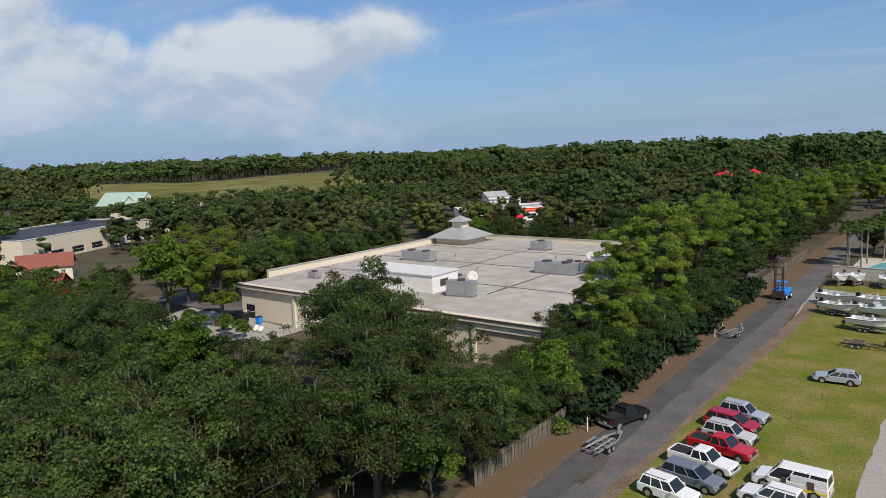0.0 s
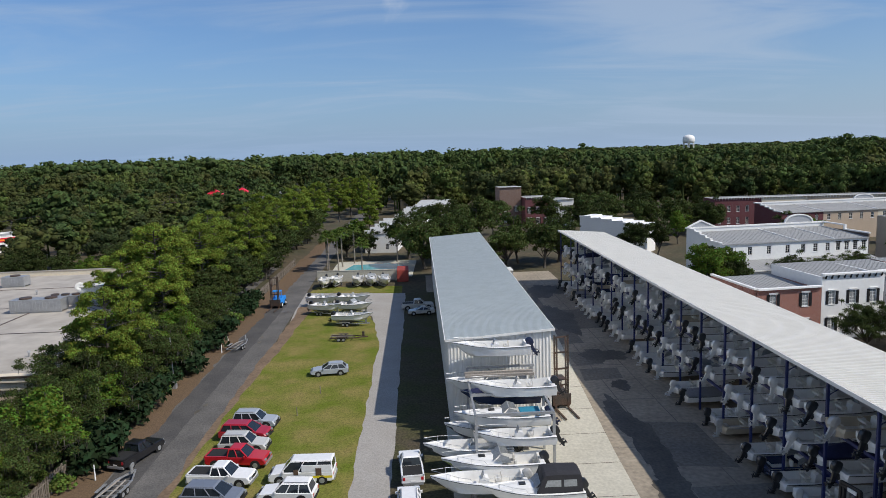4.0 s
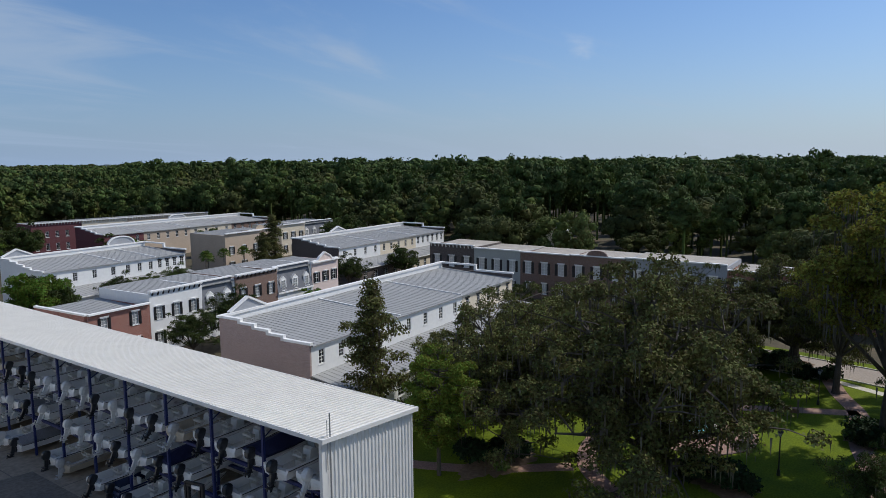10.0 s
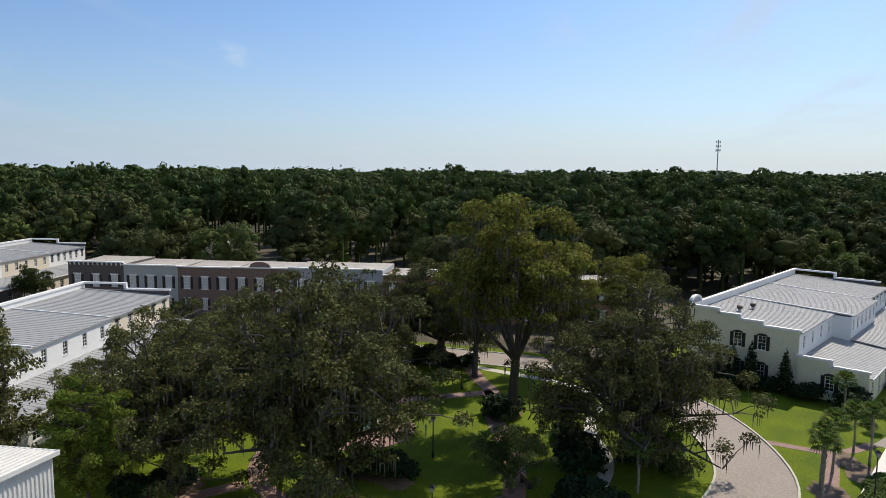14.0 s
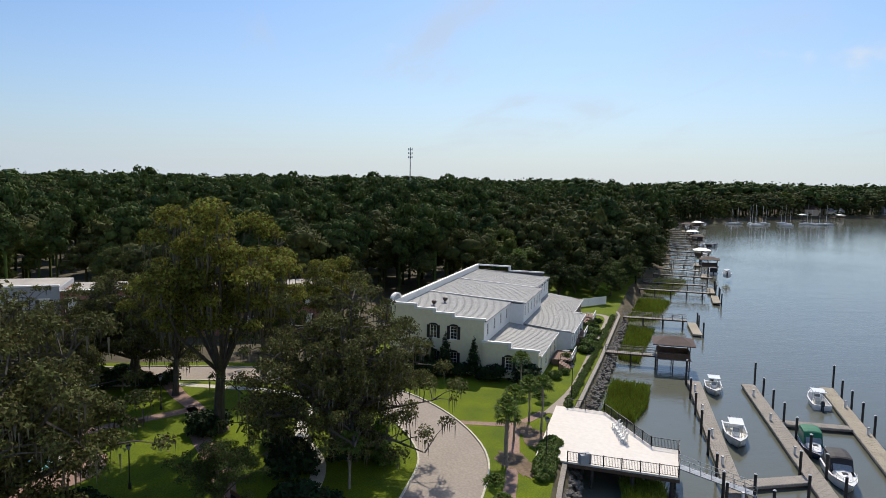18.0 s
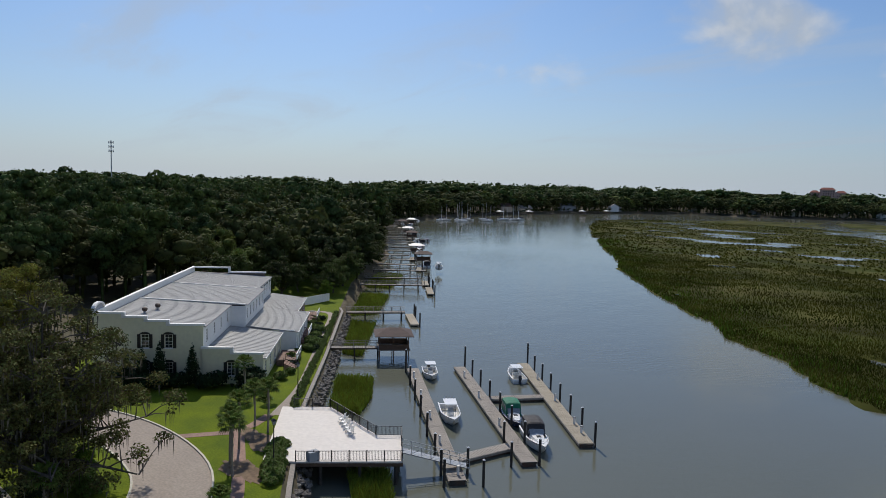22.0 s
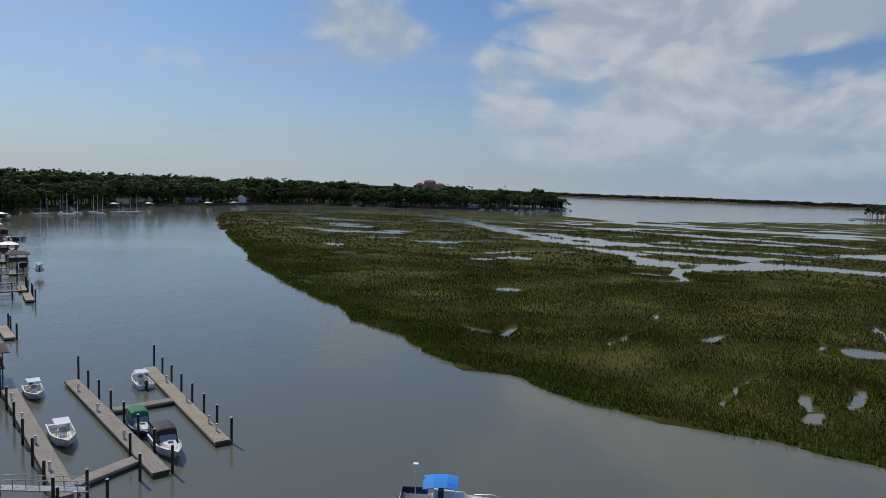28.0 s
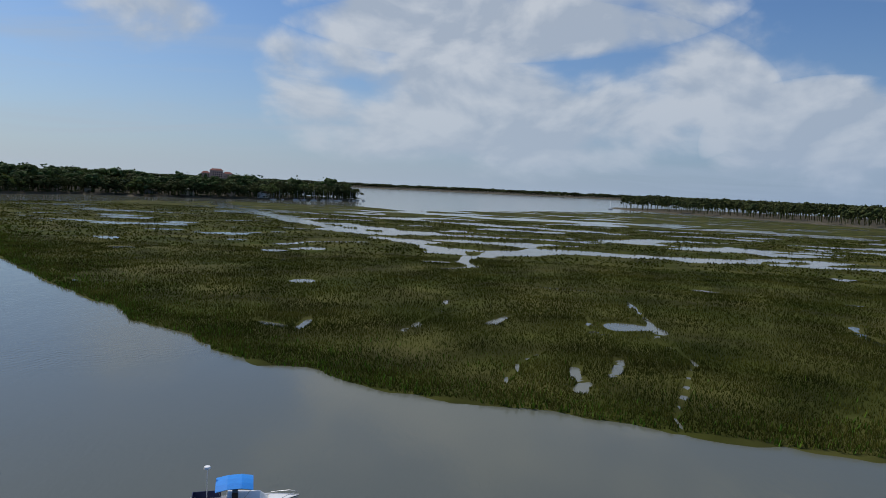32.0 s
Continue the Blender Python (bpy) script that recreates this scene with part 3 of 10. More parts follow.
ground = tagged(new("ground", grid_mesh("ground", axis([(-4800, -900, 150), (-900, -300, 30), (-300, 30, 10), (30, 140, 1.0), (140, 620, 6), (620, 1500, 40), (1500, 4800, 150)]),
                                        axis([(-4800, -1500, 110), (-1500, -400, 16), (-400, -140, 4), (-140, -15, 1.0), (-15, 300, 12), (300, 1000, 20), (1000, 4800, 150)]), ground_height, M["forest_floor"])),
                "shaded earth and leaf litter under the trees", "ground", kind="structure")
river = tagged(new("river", grid_mesh("river", np.linspace(-4900, 4900, 60), np.linspace(-4900, 4900, 60), lambda x, y: x * 0 + WATER, M["water"])),
               "calm murky grey-green tidal river", "water", kind="structure")

MARSH_EDGE = np.array([(-4000, -60), (-300, -70), (-47, -84.4), (-30, -87.5), (-10, -92.8), (14, -97.7), (31, -105.3), (48, -114), (58, -125.8), (74, -134), (84, -145), (115.5, -171), (164, -216), (179, -235), (282, -343), (345, -415), (400, -486),
                       (425, -530), (405, -600), (380, -720), (300, -800), (170, -830), (100, -760), (-80, -1010), (-230, -1150), (-500, -900), (-4000, -800)], float)
CREEKS = [(np.array(c, float), w) for c, w in (
    ([(-420, -330), (-200, -330), (-96, -338), (-30, -352), (12, -300), (48, -360), (110, -440), (190, -560), (290, -700), (330, -790)], 12),
    ([(-200, -420), (-60, -430), (40, -420), (120, -480)], 9), ([(-90, -520), (20, -560), (140, -600), (250, -640)], 12), ([(-300, -640), (-120, -700), (0, -680), (90, -745)], 24),
    ([(12, -300), (14, -275), (8, -262), (20, -250)], 3.0), ([(69, -343), (90, -330), (100, -310)], 5),
    ([(-23, -166), (-22, -150), (-30, -145), (-35, -138), (-37, -126), (-29, -109), (-24, -88)], .9), ([(-33, -147), (-36, -153), (-37, -183), (-36, -196)], .8), ([(-15, -119), (-13, -104)], 1.5), ([(-23, -126), (-20, -114)], 1.5),
    ([(77, -140), (71, -160), (63, -176), (57, -192)], .9), ([(-2, -162), (1, -153)], 2.0), ([(49, -140), (43, -137)], 2.2), ([(41, -146), (39, -136)], 1.6), ([(-14, -217), (-21, -213), (-31, -214)], 2.2), ([(-9, -128), (-7, -121), (-2, -106)], 1.0), ([(18, -138), (12, -170), (12, -183)], .8), ([(-85, -166), (-85, -154)], 1.4))]


def marsh_height(x, y):
    s = np.where(inside(MARSH_EDGE, x, y), 1, -1) * dist_line(MARSH_EDGE, x, y, True)
    s = s + 2.0 * wob(x, y, 6) + 1.2 * wob(x, y, 2.3, 3)
    far = np.clip((-y - 270) / 120, 0, 1)
    h = np.clip(s * 0.25, -0.8, 0.45) + 0.10 * wob(x, y, 9, 1) + 0.09 * wob(x, y, 3.1, 2)
    h = h - 0.80 * np.clip(wob(x * 0.8, y, 9, 5) - 0.26, 0, 1) * (s > 6) - 0.35 * np.clip(wob(x, y, 31, 8) - 0.2, 0, 1) * np.clip(wob(x, y, 2.6, 4) + .2, 0, 1) - 0.85 * far * np.clip(wob(x * 0.40, y, 11, 7) + 0.16, 0, 1)
    for line, w in CREEKS:
        d = dist_line(line, x + (1.6 * wob(x, y, 8, 9) + .7 * wob(x, y, 2.6, 4) if w < 6 else 0), y) / w + (0.75 * wob(x * 0.5, y, 13, 9) + 0.4 * wob(x * .6, y, 5, 3) if w > 6 else 0)
        h = h - (0.9 if w > 1.2 else 0.62) * np.clip(1.15 - d, 0, 1)
    return WATER + h


marsh = tagged(new("marsh", grid_mesh("marsh", axis([(-1600, -500, 30), (-500, -160, 6), (-160, 240, 1.9), (240, 450, 4)]), axis([(-1180, -600, 8), (-600, -330, 3.2), (-330, -76, 1.5)]), marsh_height, M["marsh"])),
               "olive green tidal marsh with small creeks and pools", "marsh", kind="structure")



def marsh_low(x, y):
    s = np.where(inside(NORTH_MARSH, x, y), 1, -1) * dist_line(NORTH_MARSH, x, y, True)
    return np.clip(s * 0.1, -1, 0.5) + 0.1 * wob(x, y, 25) + 0.1


# ---- plain ground covers ----
def sheet(name, outline, z, material, label, category, thick=0.05):
    ob = new(name, mesh_of(name, MB().prism(outline, z - thick, z), material))
    return tagged(ob, label, category, kind="structure")


def ragged(outline, amp=.3, step=1.2, seed=0.0):
    """The same outline with an uneven, worn edge."""
    out = []
    for (x0, y0), (x1, y1) in zip(outline, outline[1:] + outline[:1]):
        d = math.hypot(x1 - x0, y1 - y0)
        n = max(1, int(d / step))
        nx, ny = (y1 - y0) / d, (x0 - x1) / d
        for k in range(n):
            x, y = x0 + (x1 - x0) * k / n, y0 + (y1 - y0) * k / n
            w = float(wob(x, y, 2.6, seed) + .7 * wob(x, y, .9, seed + 2)) * amp
            out.append((x + nx * w, y + ny * w))
    return out


def smooth(line, n=6):
    """A curve through the points of a line."""
    out = []
    for i in range(len(line) - 1):
        p0, p1, p2, p3 = (np.array(line[min(max(j, 0), len(line) - 1)], float) for j in (i - 1, i, i + 1, i + 2))
        for k in range(n):
            t = k / n
            q = .5 * (2 * p1 + (p2 - p0) * t + (2 * p0 - 5 * p1 + 4 * p2 - p3) * t * t + (3 * p1 - p0 - 3 * p2 + p3) * t ** 3)
            out.append((float(q[0]), float(q[1])))
    return out + [tuple(line[-1])]


def rect(x0, y0, x1, y1):
    return [(x0, y0), (x1, y0), (x1, y1), (x0, y1)]


def band(line, w0, w1):
    """The outline of a strip from w0 to w1 on the left of a line."""
    a, b = [], []
    for i, p in enumerate(line):
        q, r = line[max(i - 1, 0)], line[min(i + 1, len(line) - 1)]
        dx, dy = r[0] - q[0], r[1] - q[1]
        n = math.hypot(dx, dy)
        nx, ny = -dy / n, dx / n
        a.append((p[0] + nx * w0, p[1] + ny * w0)), b.append((p[0] + nx * w1, p[1] + ny * w1))
    return a + b[::-1]


sheet("yard_asphalt", rect(1, 26, 29.2, 156), 0.04, M["asphalt_yard"], "patched grey asphalt of the boat yard", "pavement")
sheet("rack_slab", rect(29.2, 29, 39, 142), 0.05, M["asphalt_yard"], "dark floor slab under the boat racks", "pavement")
sheet("concrete_apron", [(2, 40), (16.3, 40), (17.2, 60), (18.6, 82), (20.7, 110), (16, 110), (14, 68), (2, 68)], 0.08, M["concrete"], "pale concrete apron with joints beside the shed", "pavement")
sheet("lane_shoulder", ragged([(-22.9, 20), (-21.4, 20), (-21.4, 80), (-20.6, 104), (-20.2, 128), (-22.6, 128), (-22.7, 80)], .3, seed=4), 0.0525, M["dirt"], "bare earth edge between lane and grass", "ground")
sheet("road", [(-28.6, 20), (-22.2, 20), (-22.4, 100), (-23.6, 140), (-24.2, 160), (-24.0, 330), (-29, 330), (-28.8, 140), (-29.2, 80)], 0.05, M["asphalt"], "narrow worn asphalt lane with repaired patches", "road")
sheet("road_verge", ragged([(-32.5, 20), (-28.0, 20), (-28.6, 80), (-28.2, 140), (-28.4, 240), (-32.2, 240)], .45, seed=7), 0.058, M["pine_straw"], "strip of brown pine straw beside the lane", "ground")
sheet("grass_field", ragged([(-22.0, 20), (-6.8, 20), (-6.6, 101), (-7.9, 112), (-9.6, 120), (-12, 126), (-16, 127.6), (-19.8, 128), (-20.6, 114), (-20.9, 100), (-21.9, 80)], .24), 0.06, M["grass"], "mown grass strip with worn yellow patches", "grass")
sheet("driveway", [(-7.2, 20), (-3.0, 20), (-3.0, 137), (-24, 141), (-23.4, 128), (-21.6, 104), (-21, 104), (-20.4, 128), (-12.5, 126.4), (-8.7, 118), (-7.0, 101)], 0.045, M["gravel"], "pale grey gravel drive curving round the grass", "road")
sheet("shade_grass", ragged(rect(-3.2, 20, 2.6, 137), .16, seed=9), 0.05, M["mud_grass_shaded"], "worn muddy grass strip with the metal shed's shade in its colour", "grass")
sheet("far_grass", [(-23, 141), (-4, 137.5), (-4, 145), (-22.5, 147)], 0.05, M["grass"], "grass strip before the block wall", "grass")
NORTH_MARSH = np.array([(-1350, 130), (-715, 238), (-436, 220), (-372, 262), (-372, 335), (-430, 500), (-540, 790), (-640, 900), (-860, 860), (-810, 665), (-745, 480), (-950, 432), (-1350, 500)], float)
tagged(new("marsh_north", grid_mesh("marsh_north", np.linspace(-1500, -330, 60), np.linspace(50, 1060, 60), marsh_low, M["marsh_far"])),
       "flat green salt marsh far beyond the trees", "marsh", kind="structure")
for ob in [bpy.data.objects["marsh_north"]]:
    ob.location.z = 0.12


# ---- trees ----
def leaf_cloud(rng, blobs, n, size, up=0.35, tri=False, shell=(0.45, 1.12)):
    """n small leaf clumps over a set of ellipsoids (cx, cy, cz, rx, ry, rz), each turned its own way."""
    blobs = np.asarray(blobs, float)
    area = (blobs[:, 3] * blobs[:, 4] + blobs[:, 3] * blobs[:, 5])
    k = rng.choice(len(blobs), n, p=area / area.sum())
    d = rng.normal(size=(n, 3))
    d /= np.linalg.norm(d, axis=1)[:, None]
    d[:, 2] = np.where(d[:, 2] < -0.35, -d[:, 2], d[:, 2])
    r = rng.uniform(*shell, size=(n, 1))
    c = blobs[k, :3] + d * blobs[k, 3:] * r
    nor = d + rng.normal(size=(n, 3)) * 0.75
    nor[:, 2] += up
    nor /= np.linalg.norm(nor, axis=1)[:, None]
    a = np.cross(nor, rng.normal(size=(n, 3)))
    a /= np.linalg.norm(a, axis=1)[:, None] + 1e-9
    b = np.cross(nor, a)
    s = size * rng.uniform(0.6, 1.35, size=(n, 1))
    if tri:
        v = np.stack([c - a * s * 0.6 - b * s * 0.35, c + a * s * 0.6 - b * s * 0.35, c + b * s * 0.75], 1)
        return v.reshape(-1, 3), np.arange(n * 3).reshape(n, 3)
    w = s * 0.55
    v = np.stack([c - a * s * 0.6, c - b * w * 0.6 + nor * s * 0.12, c + a * s * 0.6, c + b * w * 0.6 + nor * s * 0.12], 1)
    return v.reshape(-1, 3), np.arange(n * 4).reshape(n, 4)


def dome_blobs(rng, count, R, h, base, br, squash=0.75, top=1.0):
    """Clumps of foliage set over a dome of radius R, from base to h."""
    out = []
    for i in range(count):
        a, q = i * 2.399963 + rng.uniform(-0.5, 0.5), math.sqrt((i + 0.5) / count)
        rr = br * rng.uniform(0.7, 1.25)
        x, y = math.cos(a) * q * (R - rr * 0.6), math.sin(a) * q * (R - rr * 0.6)
        z = base + (h - base) * (math.sqrt(max(0.02, 1 - (q * 0.96) ** 2)) ** top) * rng.uniform(0.82, 1.03) - rr * squash
        out.append((x, y, max(z, base), rr, rr, rr * squash))
    return out


def boughs(rng, mb, R, h, base, fork, trunk_r, n, m, br, squash=0.6, lean=(0, 0), flat=1.0):
    """A trunk with n crooked limbs, each bearing m side branches that end in a clump of leaves; gives the clumps."""
    f0 = Vector((lean[0], lean[1], fork))
    mb.tube([(0, 0, -0.3), (lean[0] * 0.15, lean[1] * 0.15, fork * 0.12), (lean[0] * 0.6, lean[1] * 0.4, fork * 0.55), tuple(f0)], [trunk_r * 1.6, trunk_r * 1.15, trunk_r, trunk_r * 0.85], 8)
    out = []
    for i in range(n):
        a, q = i * 2.399963 + rng.uniform(-0.6, 0.6), math.sqrt((i + 0.5) / n)
        reach = R * q * rng.uniform(0.75, 1.06)
        zt = base + (h - base) * max(0.05, 1 - (q * 0.95) ** 2.2) ** (0.5 * flat) * rng.uniform(0.74, 1.06)
        tip = Vector((math.cos(a) * reach, math.sin(a) * reach, zt))
        mid = f0.lerp(tip, 0.45) + Vector((rng.uniform(-0.9, 0.9), rng.uniform(-0.9, 0.9), rng.uniform(-0.3, 1.2)))
        mb.tube([tuple(f0 - Vector((0, 0, 0.4))), tuple(mid), tuple(tip)], [trunk_r * 0.46, trunk_r * 0.28, trunk_r * 0.09], 5)
        for j in range(m):
            k = rng.uniform(0.35, 1.08)
            p = mid.lerp(tip, (k - 0.45) / 0.55) if k > 0.45 else f0.lerp(mid, k / 0.45)
            e = p + Vector((rng.normal(0, 0.17) * R, rng.normal(0, 0.17) * R, rng.normal(0.03, 0.06) * h))
            r = br * rng.uniform(0.5, 1.35)
            if e.z < base * 0.75:
                e.z = base * 0.75
            mb.tube([tuple(p), tuple(p.lerp(e, 0.5) + Vector((0, 0, 0.2))), tuple(e)], [trunk_r * 0.13, trunk_r * 0.08, trunk_r * 0.03], 3)
            out.append((e.x, e.y, e.z, r * rng.uniform(0.8, 1.2), r * rng.uniform(0.8, 1.2), r * squash * rng.uniform(0.75, 1.2)))
    return out


def limbs(rng, mb, h0, trunk_r, blobs, lean=(0, 0), every=1, n=7):
    """A tapered trunk with bent limbs out to the clumps."""
    fork = Vector((lean[0], lean[1], h0))
    mb.tube([(0, 0, -0.3), (lean[0] * 0.2, lean[1] * 0.2, h0 * 0.12), (lean[0] * 0.5, lean[1] * 0.5, h0 * 0.55), tuple(fork)], [trunk_r * 1.5, trunk_r * 1.1, trunk_r, trunk_r * 0.85], n)
    for b in blobs[::every]:
        e = Vector(b[:3])
        mid = fork.lerp(e, 0.5) + Vector((rng.uniform(-0.5, 0.5), rng.uniform(-0.5, 0.5), rng.uniform(0.0, 0.8)))
        mb.tube([tuple(fork - Vector((0, 0, 0.3))), tuple(mid), tuple(e)], [trunk_r * 0.42, trunk_r * 0.25, trunk_r * 0.08], 5)


def moss_mesh(rng, blobs, n, lmin=0.8, lmax=2.4):
    blobs = np.asarray(blobs)
    k = rng.integers(len(blobs), size=n)
    a = rng.uniform(0, 6.283, n)
    q = rng.uniform(0.35, 1.0, n)
    x, y = blobs[k, 0] + np.cos(a) * q * blobs[k, 3], blobs[k, 1] + np.sin(a) * q * blobs[k, 4]
    z = blobs[k, 2] - rng.uniform(-0.3, 0.7, n) * blobs[k, 5]
    L, w, t = rng.uniform(lmin, lmax, n), rng.uniform(0.03, 0.09, n), rng.uniform(0, 3.14, n)
    ux, uy = np.cos(t) * w, np.sin(t) * w
    v = np.stack([np.stack([x - ux, y - uy, z], 1), np.stack([x + ux, y + uy, z], 1), np.stack([x + ux * 0.5, y + uy * 0.5, z - L * 0.6], 1), np.stack([x, y, z - L], 1)], 1)
    return array_mesh("moss", v.reshape(-1, 3), np.arange(n * 4).reshape(n, 4), M["moss"])


PROTO = {}

def make_tree(kind, seed):
    rng = np.random.default_rng(seed)
    tr = MB()
    moss = None
    leaf, bark = "leaf_oak", "bark"
    lean = (rng.uniform(-.6, .6), rng.uniform(-.6, .6))
    if kind == "live_oak":
        leaf = "leaf_live_oak"
        blobs = boughs(rng, tr, 10.6, 14.8, 1.2, 3.2, 0.62, 27, 14, 0.95, 0.78, lean, 1.6)
        v, f = leaf_cloud(rng, blobs, 70000, 0.175, tri=True, up=0.2)
        moss = moss_mesh(rng, [b for b in blobs if math.hypot(b[0], b[1]) > 2], 1500, 0.4, 1.5)
    elif kind == "broad_tree":
        blobs = boughs(rng, tr, 7.0, 10.6, 1.8, 2.6, 0.3, 17, 9, 0.98, 0.78, lean, 0.9)
        v, f = leaf_cloud(rng, blobs, 30000, 0.165, tri=True, up=0.2)
        moss = moss_mesh(rng, blobs, 340, 0.4, 1.2)
    elif kind == "bright_tree":
        leaf = "leaf_bright"
        blobs = boughs(rng, tr, 4.4, 11.5, 3.2, 3.0, 0.24, 12, 5, 0.95, 0.7, lean, 0.7)
        v, f = leaf_cloud(rng, blobs, 15000, 0.18, tri=True)
    elif kind == "gold_tree":
        leaf = "leaf_gold"
        blobs = boughs(rng, tr, 7.2, 18.0, 7.2, 5.5, 0.42, 14, 6, 1.35, 0.7, lean, 0.6)
        v, f = leaf_cloud(rng, blobs, 34000, 0.19, tri=True)
        moss = moss_mesh(rng, blobs[4:], 800, 0.6, 2.0)
    elif kind == "gum_tree":
        leaf = "leaf_gum"
        blobs = [(rng.normal(0, 1.55) * q, rng.normal(0, 1.55) * q, z + rng.uniform(-.4, .4), 0.75 + 0.5 * q, 0.75 + 0.5 * q, 0.75) for z in np.arange(2.6, 13.9, 0.55) for q in [min(1, (14.4 - z) / 6.5)] for _ in (0, 1, 2)]
        limbs(rng, tr, 5.0, 0.22, blobs, (0.1, 0.1), 4)
        tr.cyl((0.1, 0.1, 5), (0, 0, 13), 0.17, 0.04, 6)
        v, f = leaf_cloud(rng, blobs, 16000, 0.19, tri=True)
    elif kind == "pine":
        leaf = "leaf_pine"
        h = 18.0
        blobs = []
        for i in range(84):
            z = rng.uniform(0.26, 0.98) * h
            q = 0.5 + 5.2 * math.sin(math.pi * min(1, 0.98 - 0.86 * (z / h - .26) / .72)) ** .8
            a = rng.uniform(0, 6.283)
            r = rng.uniform(0.35, 1.0) * q
            blobs.append((math.cos(a) * r, math.sin(a) * r, z, 0.8 + 0.5 * rng.uniform(), 0.8 + 0.5 * rng.uniform(), 0.78))
        tr.tube([(0, 0, -0.3), (0.15, 0.1, h * 0.3), (0.1, -0.1, h * 0.65), (0, 0, h * 0.97)], [0.32, 0.25, 0.17, 0.05], 7)
        for b in blobs:
            tr.tube([(0.1, 0, b[2] - 0.7), (b[0] * 0.6, b[1] * 0.6, b[2] - 0.25), b[:3]], [0.08, 0.05, 0.02], 4)
        v, f = leaf_cloud(rng, blobs, 40000, 0.2, up=0.15, shell=(0.5, 1.12), tri=True)
    elif kind == "mid_tree":
        blobs = boughs(rng, tr, 5.6, 13.0, 1.7, 2.6, 0.28, 11, 5, 1.4, 0.8, lean, 0.85)
        v, f = leaf_cloud(rng, blobs, 9000, 0.33, tri=True)
    elif kind == "mid_oak":
        blobs = boughs(rng, tr, 7.4, 11.5, 1.6, 2.4, 0.4, 13, 5, 1.7, 0.68, lean, 0.95)
        v, f = leaf_cloud(rng, blobs, 11000, 0.36, tri=True)
    elif kind == "mid_bright":
        leaf = "leaf_bright"
        blobs = boughs(rng, tr, 4.6, 12.0, 1.5, 2.4, 0.22, 10, 5, 1.2, 0.8, lean, 0.8)
        v, f = leaf_cloud(rng, blobs, 8000, 0.30, tri=True)
    elif kind == "cypress":
        leaf = "leaf_dark"
        blobs = [(0, 0, z, max(.15, 1.15 * math.sin(min(1, (z + .6) / 2.2) * 1.57) * (1 - (z / 5.6) ** 2)), max(.15, 1.1 * (1 - (z / 5.6) ** 2)), 0.6) for z in np.arange(0.5, 5.5, 0.4)]
        tr.cyl((0, 0, -0.2), (0, 0, 4.5), 0.12, 0.03, 6)
        v, f = leaf_cloud(rng, blobs, 1700, 0.24, up=0.6)
    elif kind == "shrub":
        leaf = "hedge"
        blobs = [(rng.uniform(-.45, .45), rng.uniform(-.45, .45), rng.uniform(.35, .75), .6, .6, .5) for _ in range(6)]
        tr.cyl((0, 0, -0.1), (0, 0, 0.5), 0.06, 0.03, 5)
        v, f = leaf_cloud(rng, blobs, 1500, 0.15, tri=True, shell=(.75, 1.05))
    elif kind == "dark_shrub":
        leaf = "leaf_dark"
        blobs = [(rng.uniform(-.9, .9), rng.uniform(-.9, .9), rng.uniform(.5, 1.2), 1.0, 1.0, .8) for _ in range(8)]
        tr.cyl((0, 0, -0.1), (0, 0, 0.8), 0.08, 0.03, 5)
        v, f = leaf_cloud(rng, blobs, 1600, 0.26, tri=True)
    me = array_mesh("crown", v, f, M[leaf])
    return tr, me, moss, M[bark]


TREE_TEXT = {
    "live_oak": ("spreading live oak hung with grey moss", "tree"), "broad_tree": ("dense dark green broadleaf tree", "tree"), "bright_tree": ("young bright green broadleaf tree", "tree"),
    "gold_tree": ("tall yellow-green tree with hanging moss", "tree"), "gum_tree": ("narrow cone-shaped broadleaf tree with thinning leaves", "tree"), "pine": ("full green pine with clumped needles", "pine tree"),
    "mid_tree": ("green broadleaf tree among the buildings", "tree"), "mid_oak": ("wide dark green oak tree", "tree"), "mid_bright": ("light green rounded broadleaf tree", "tree"),
    "cypress": ("dark conical evergreen against the wall", "shrub"), "shrub": ("clipped round green shrub", "shrub"), "dark_shrub": ("loose dark green shrub", "shrub")}


def plant(kind, x, y, s=1.0, rot=None, variant=0, z=0.0, group=""):
    key = (kind, variant)
    rot = (x * 37.0 + y * 53.0) % 360 if rot is None else rot
    m = pose(x, y, z, 0, 0, rot) @ Matrix.Scale(s, 4)
    if key in PROTO:
        return copy_thing(PROTO[key], m @ Matrix.Scale(1 / PROTO[key].scale.x, 4))
    tr, crown, moss, bark = make_tree(kind, 11 + variant * 7 + len(PROTO))
    label, cat = TREE_TEXT[kind]
    ob = thing("live_oak" if kind == "live_oak" else "shrub" if cat == "shrub" else "pine_tree" if "pine" in kind else "tree", label, cat, None, group or ("shrubs" if cat == "shrub" else "trees of the place"))
    if cat == "shrub":
        bpy.data.objects.remove(ob)
        ob = tagged(new("shrub", crown), label, cat, group or "shrubs")
        PROTO[key] = ob
        ob.matrix_basis = m
        return ob
    part("trunk", tr, bark, ob)
    part("crown", crown, None, ob)
    if moss:
        tagged(part("moss", moss, None, ob, "strands of grey hanging moss"), kind="stuff")
    PROTO[key] = ob
    ob.matrix_basis = m
    return ob


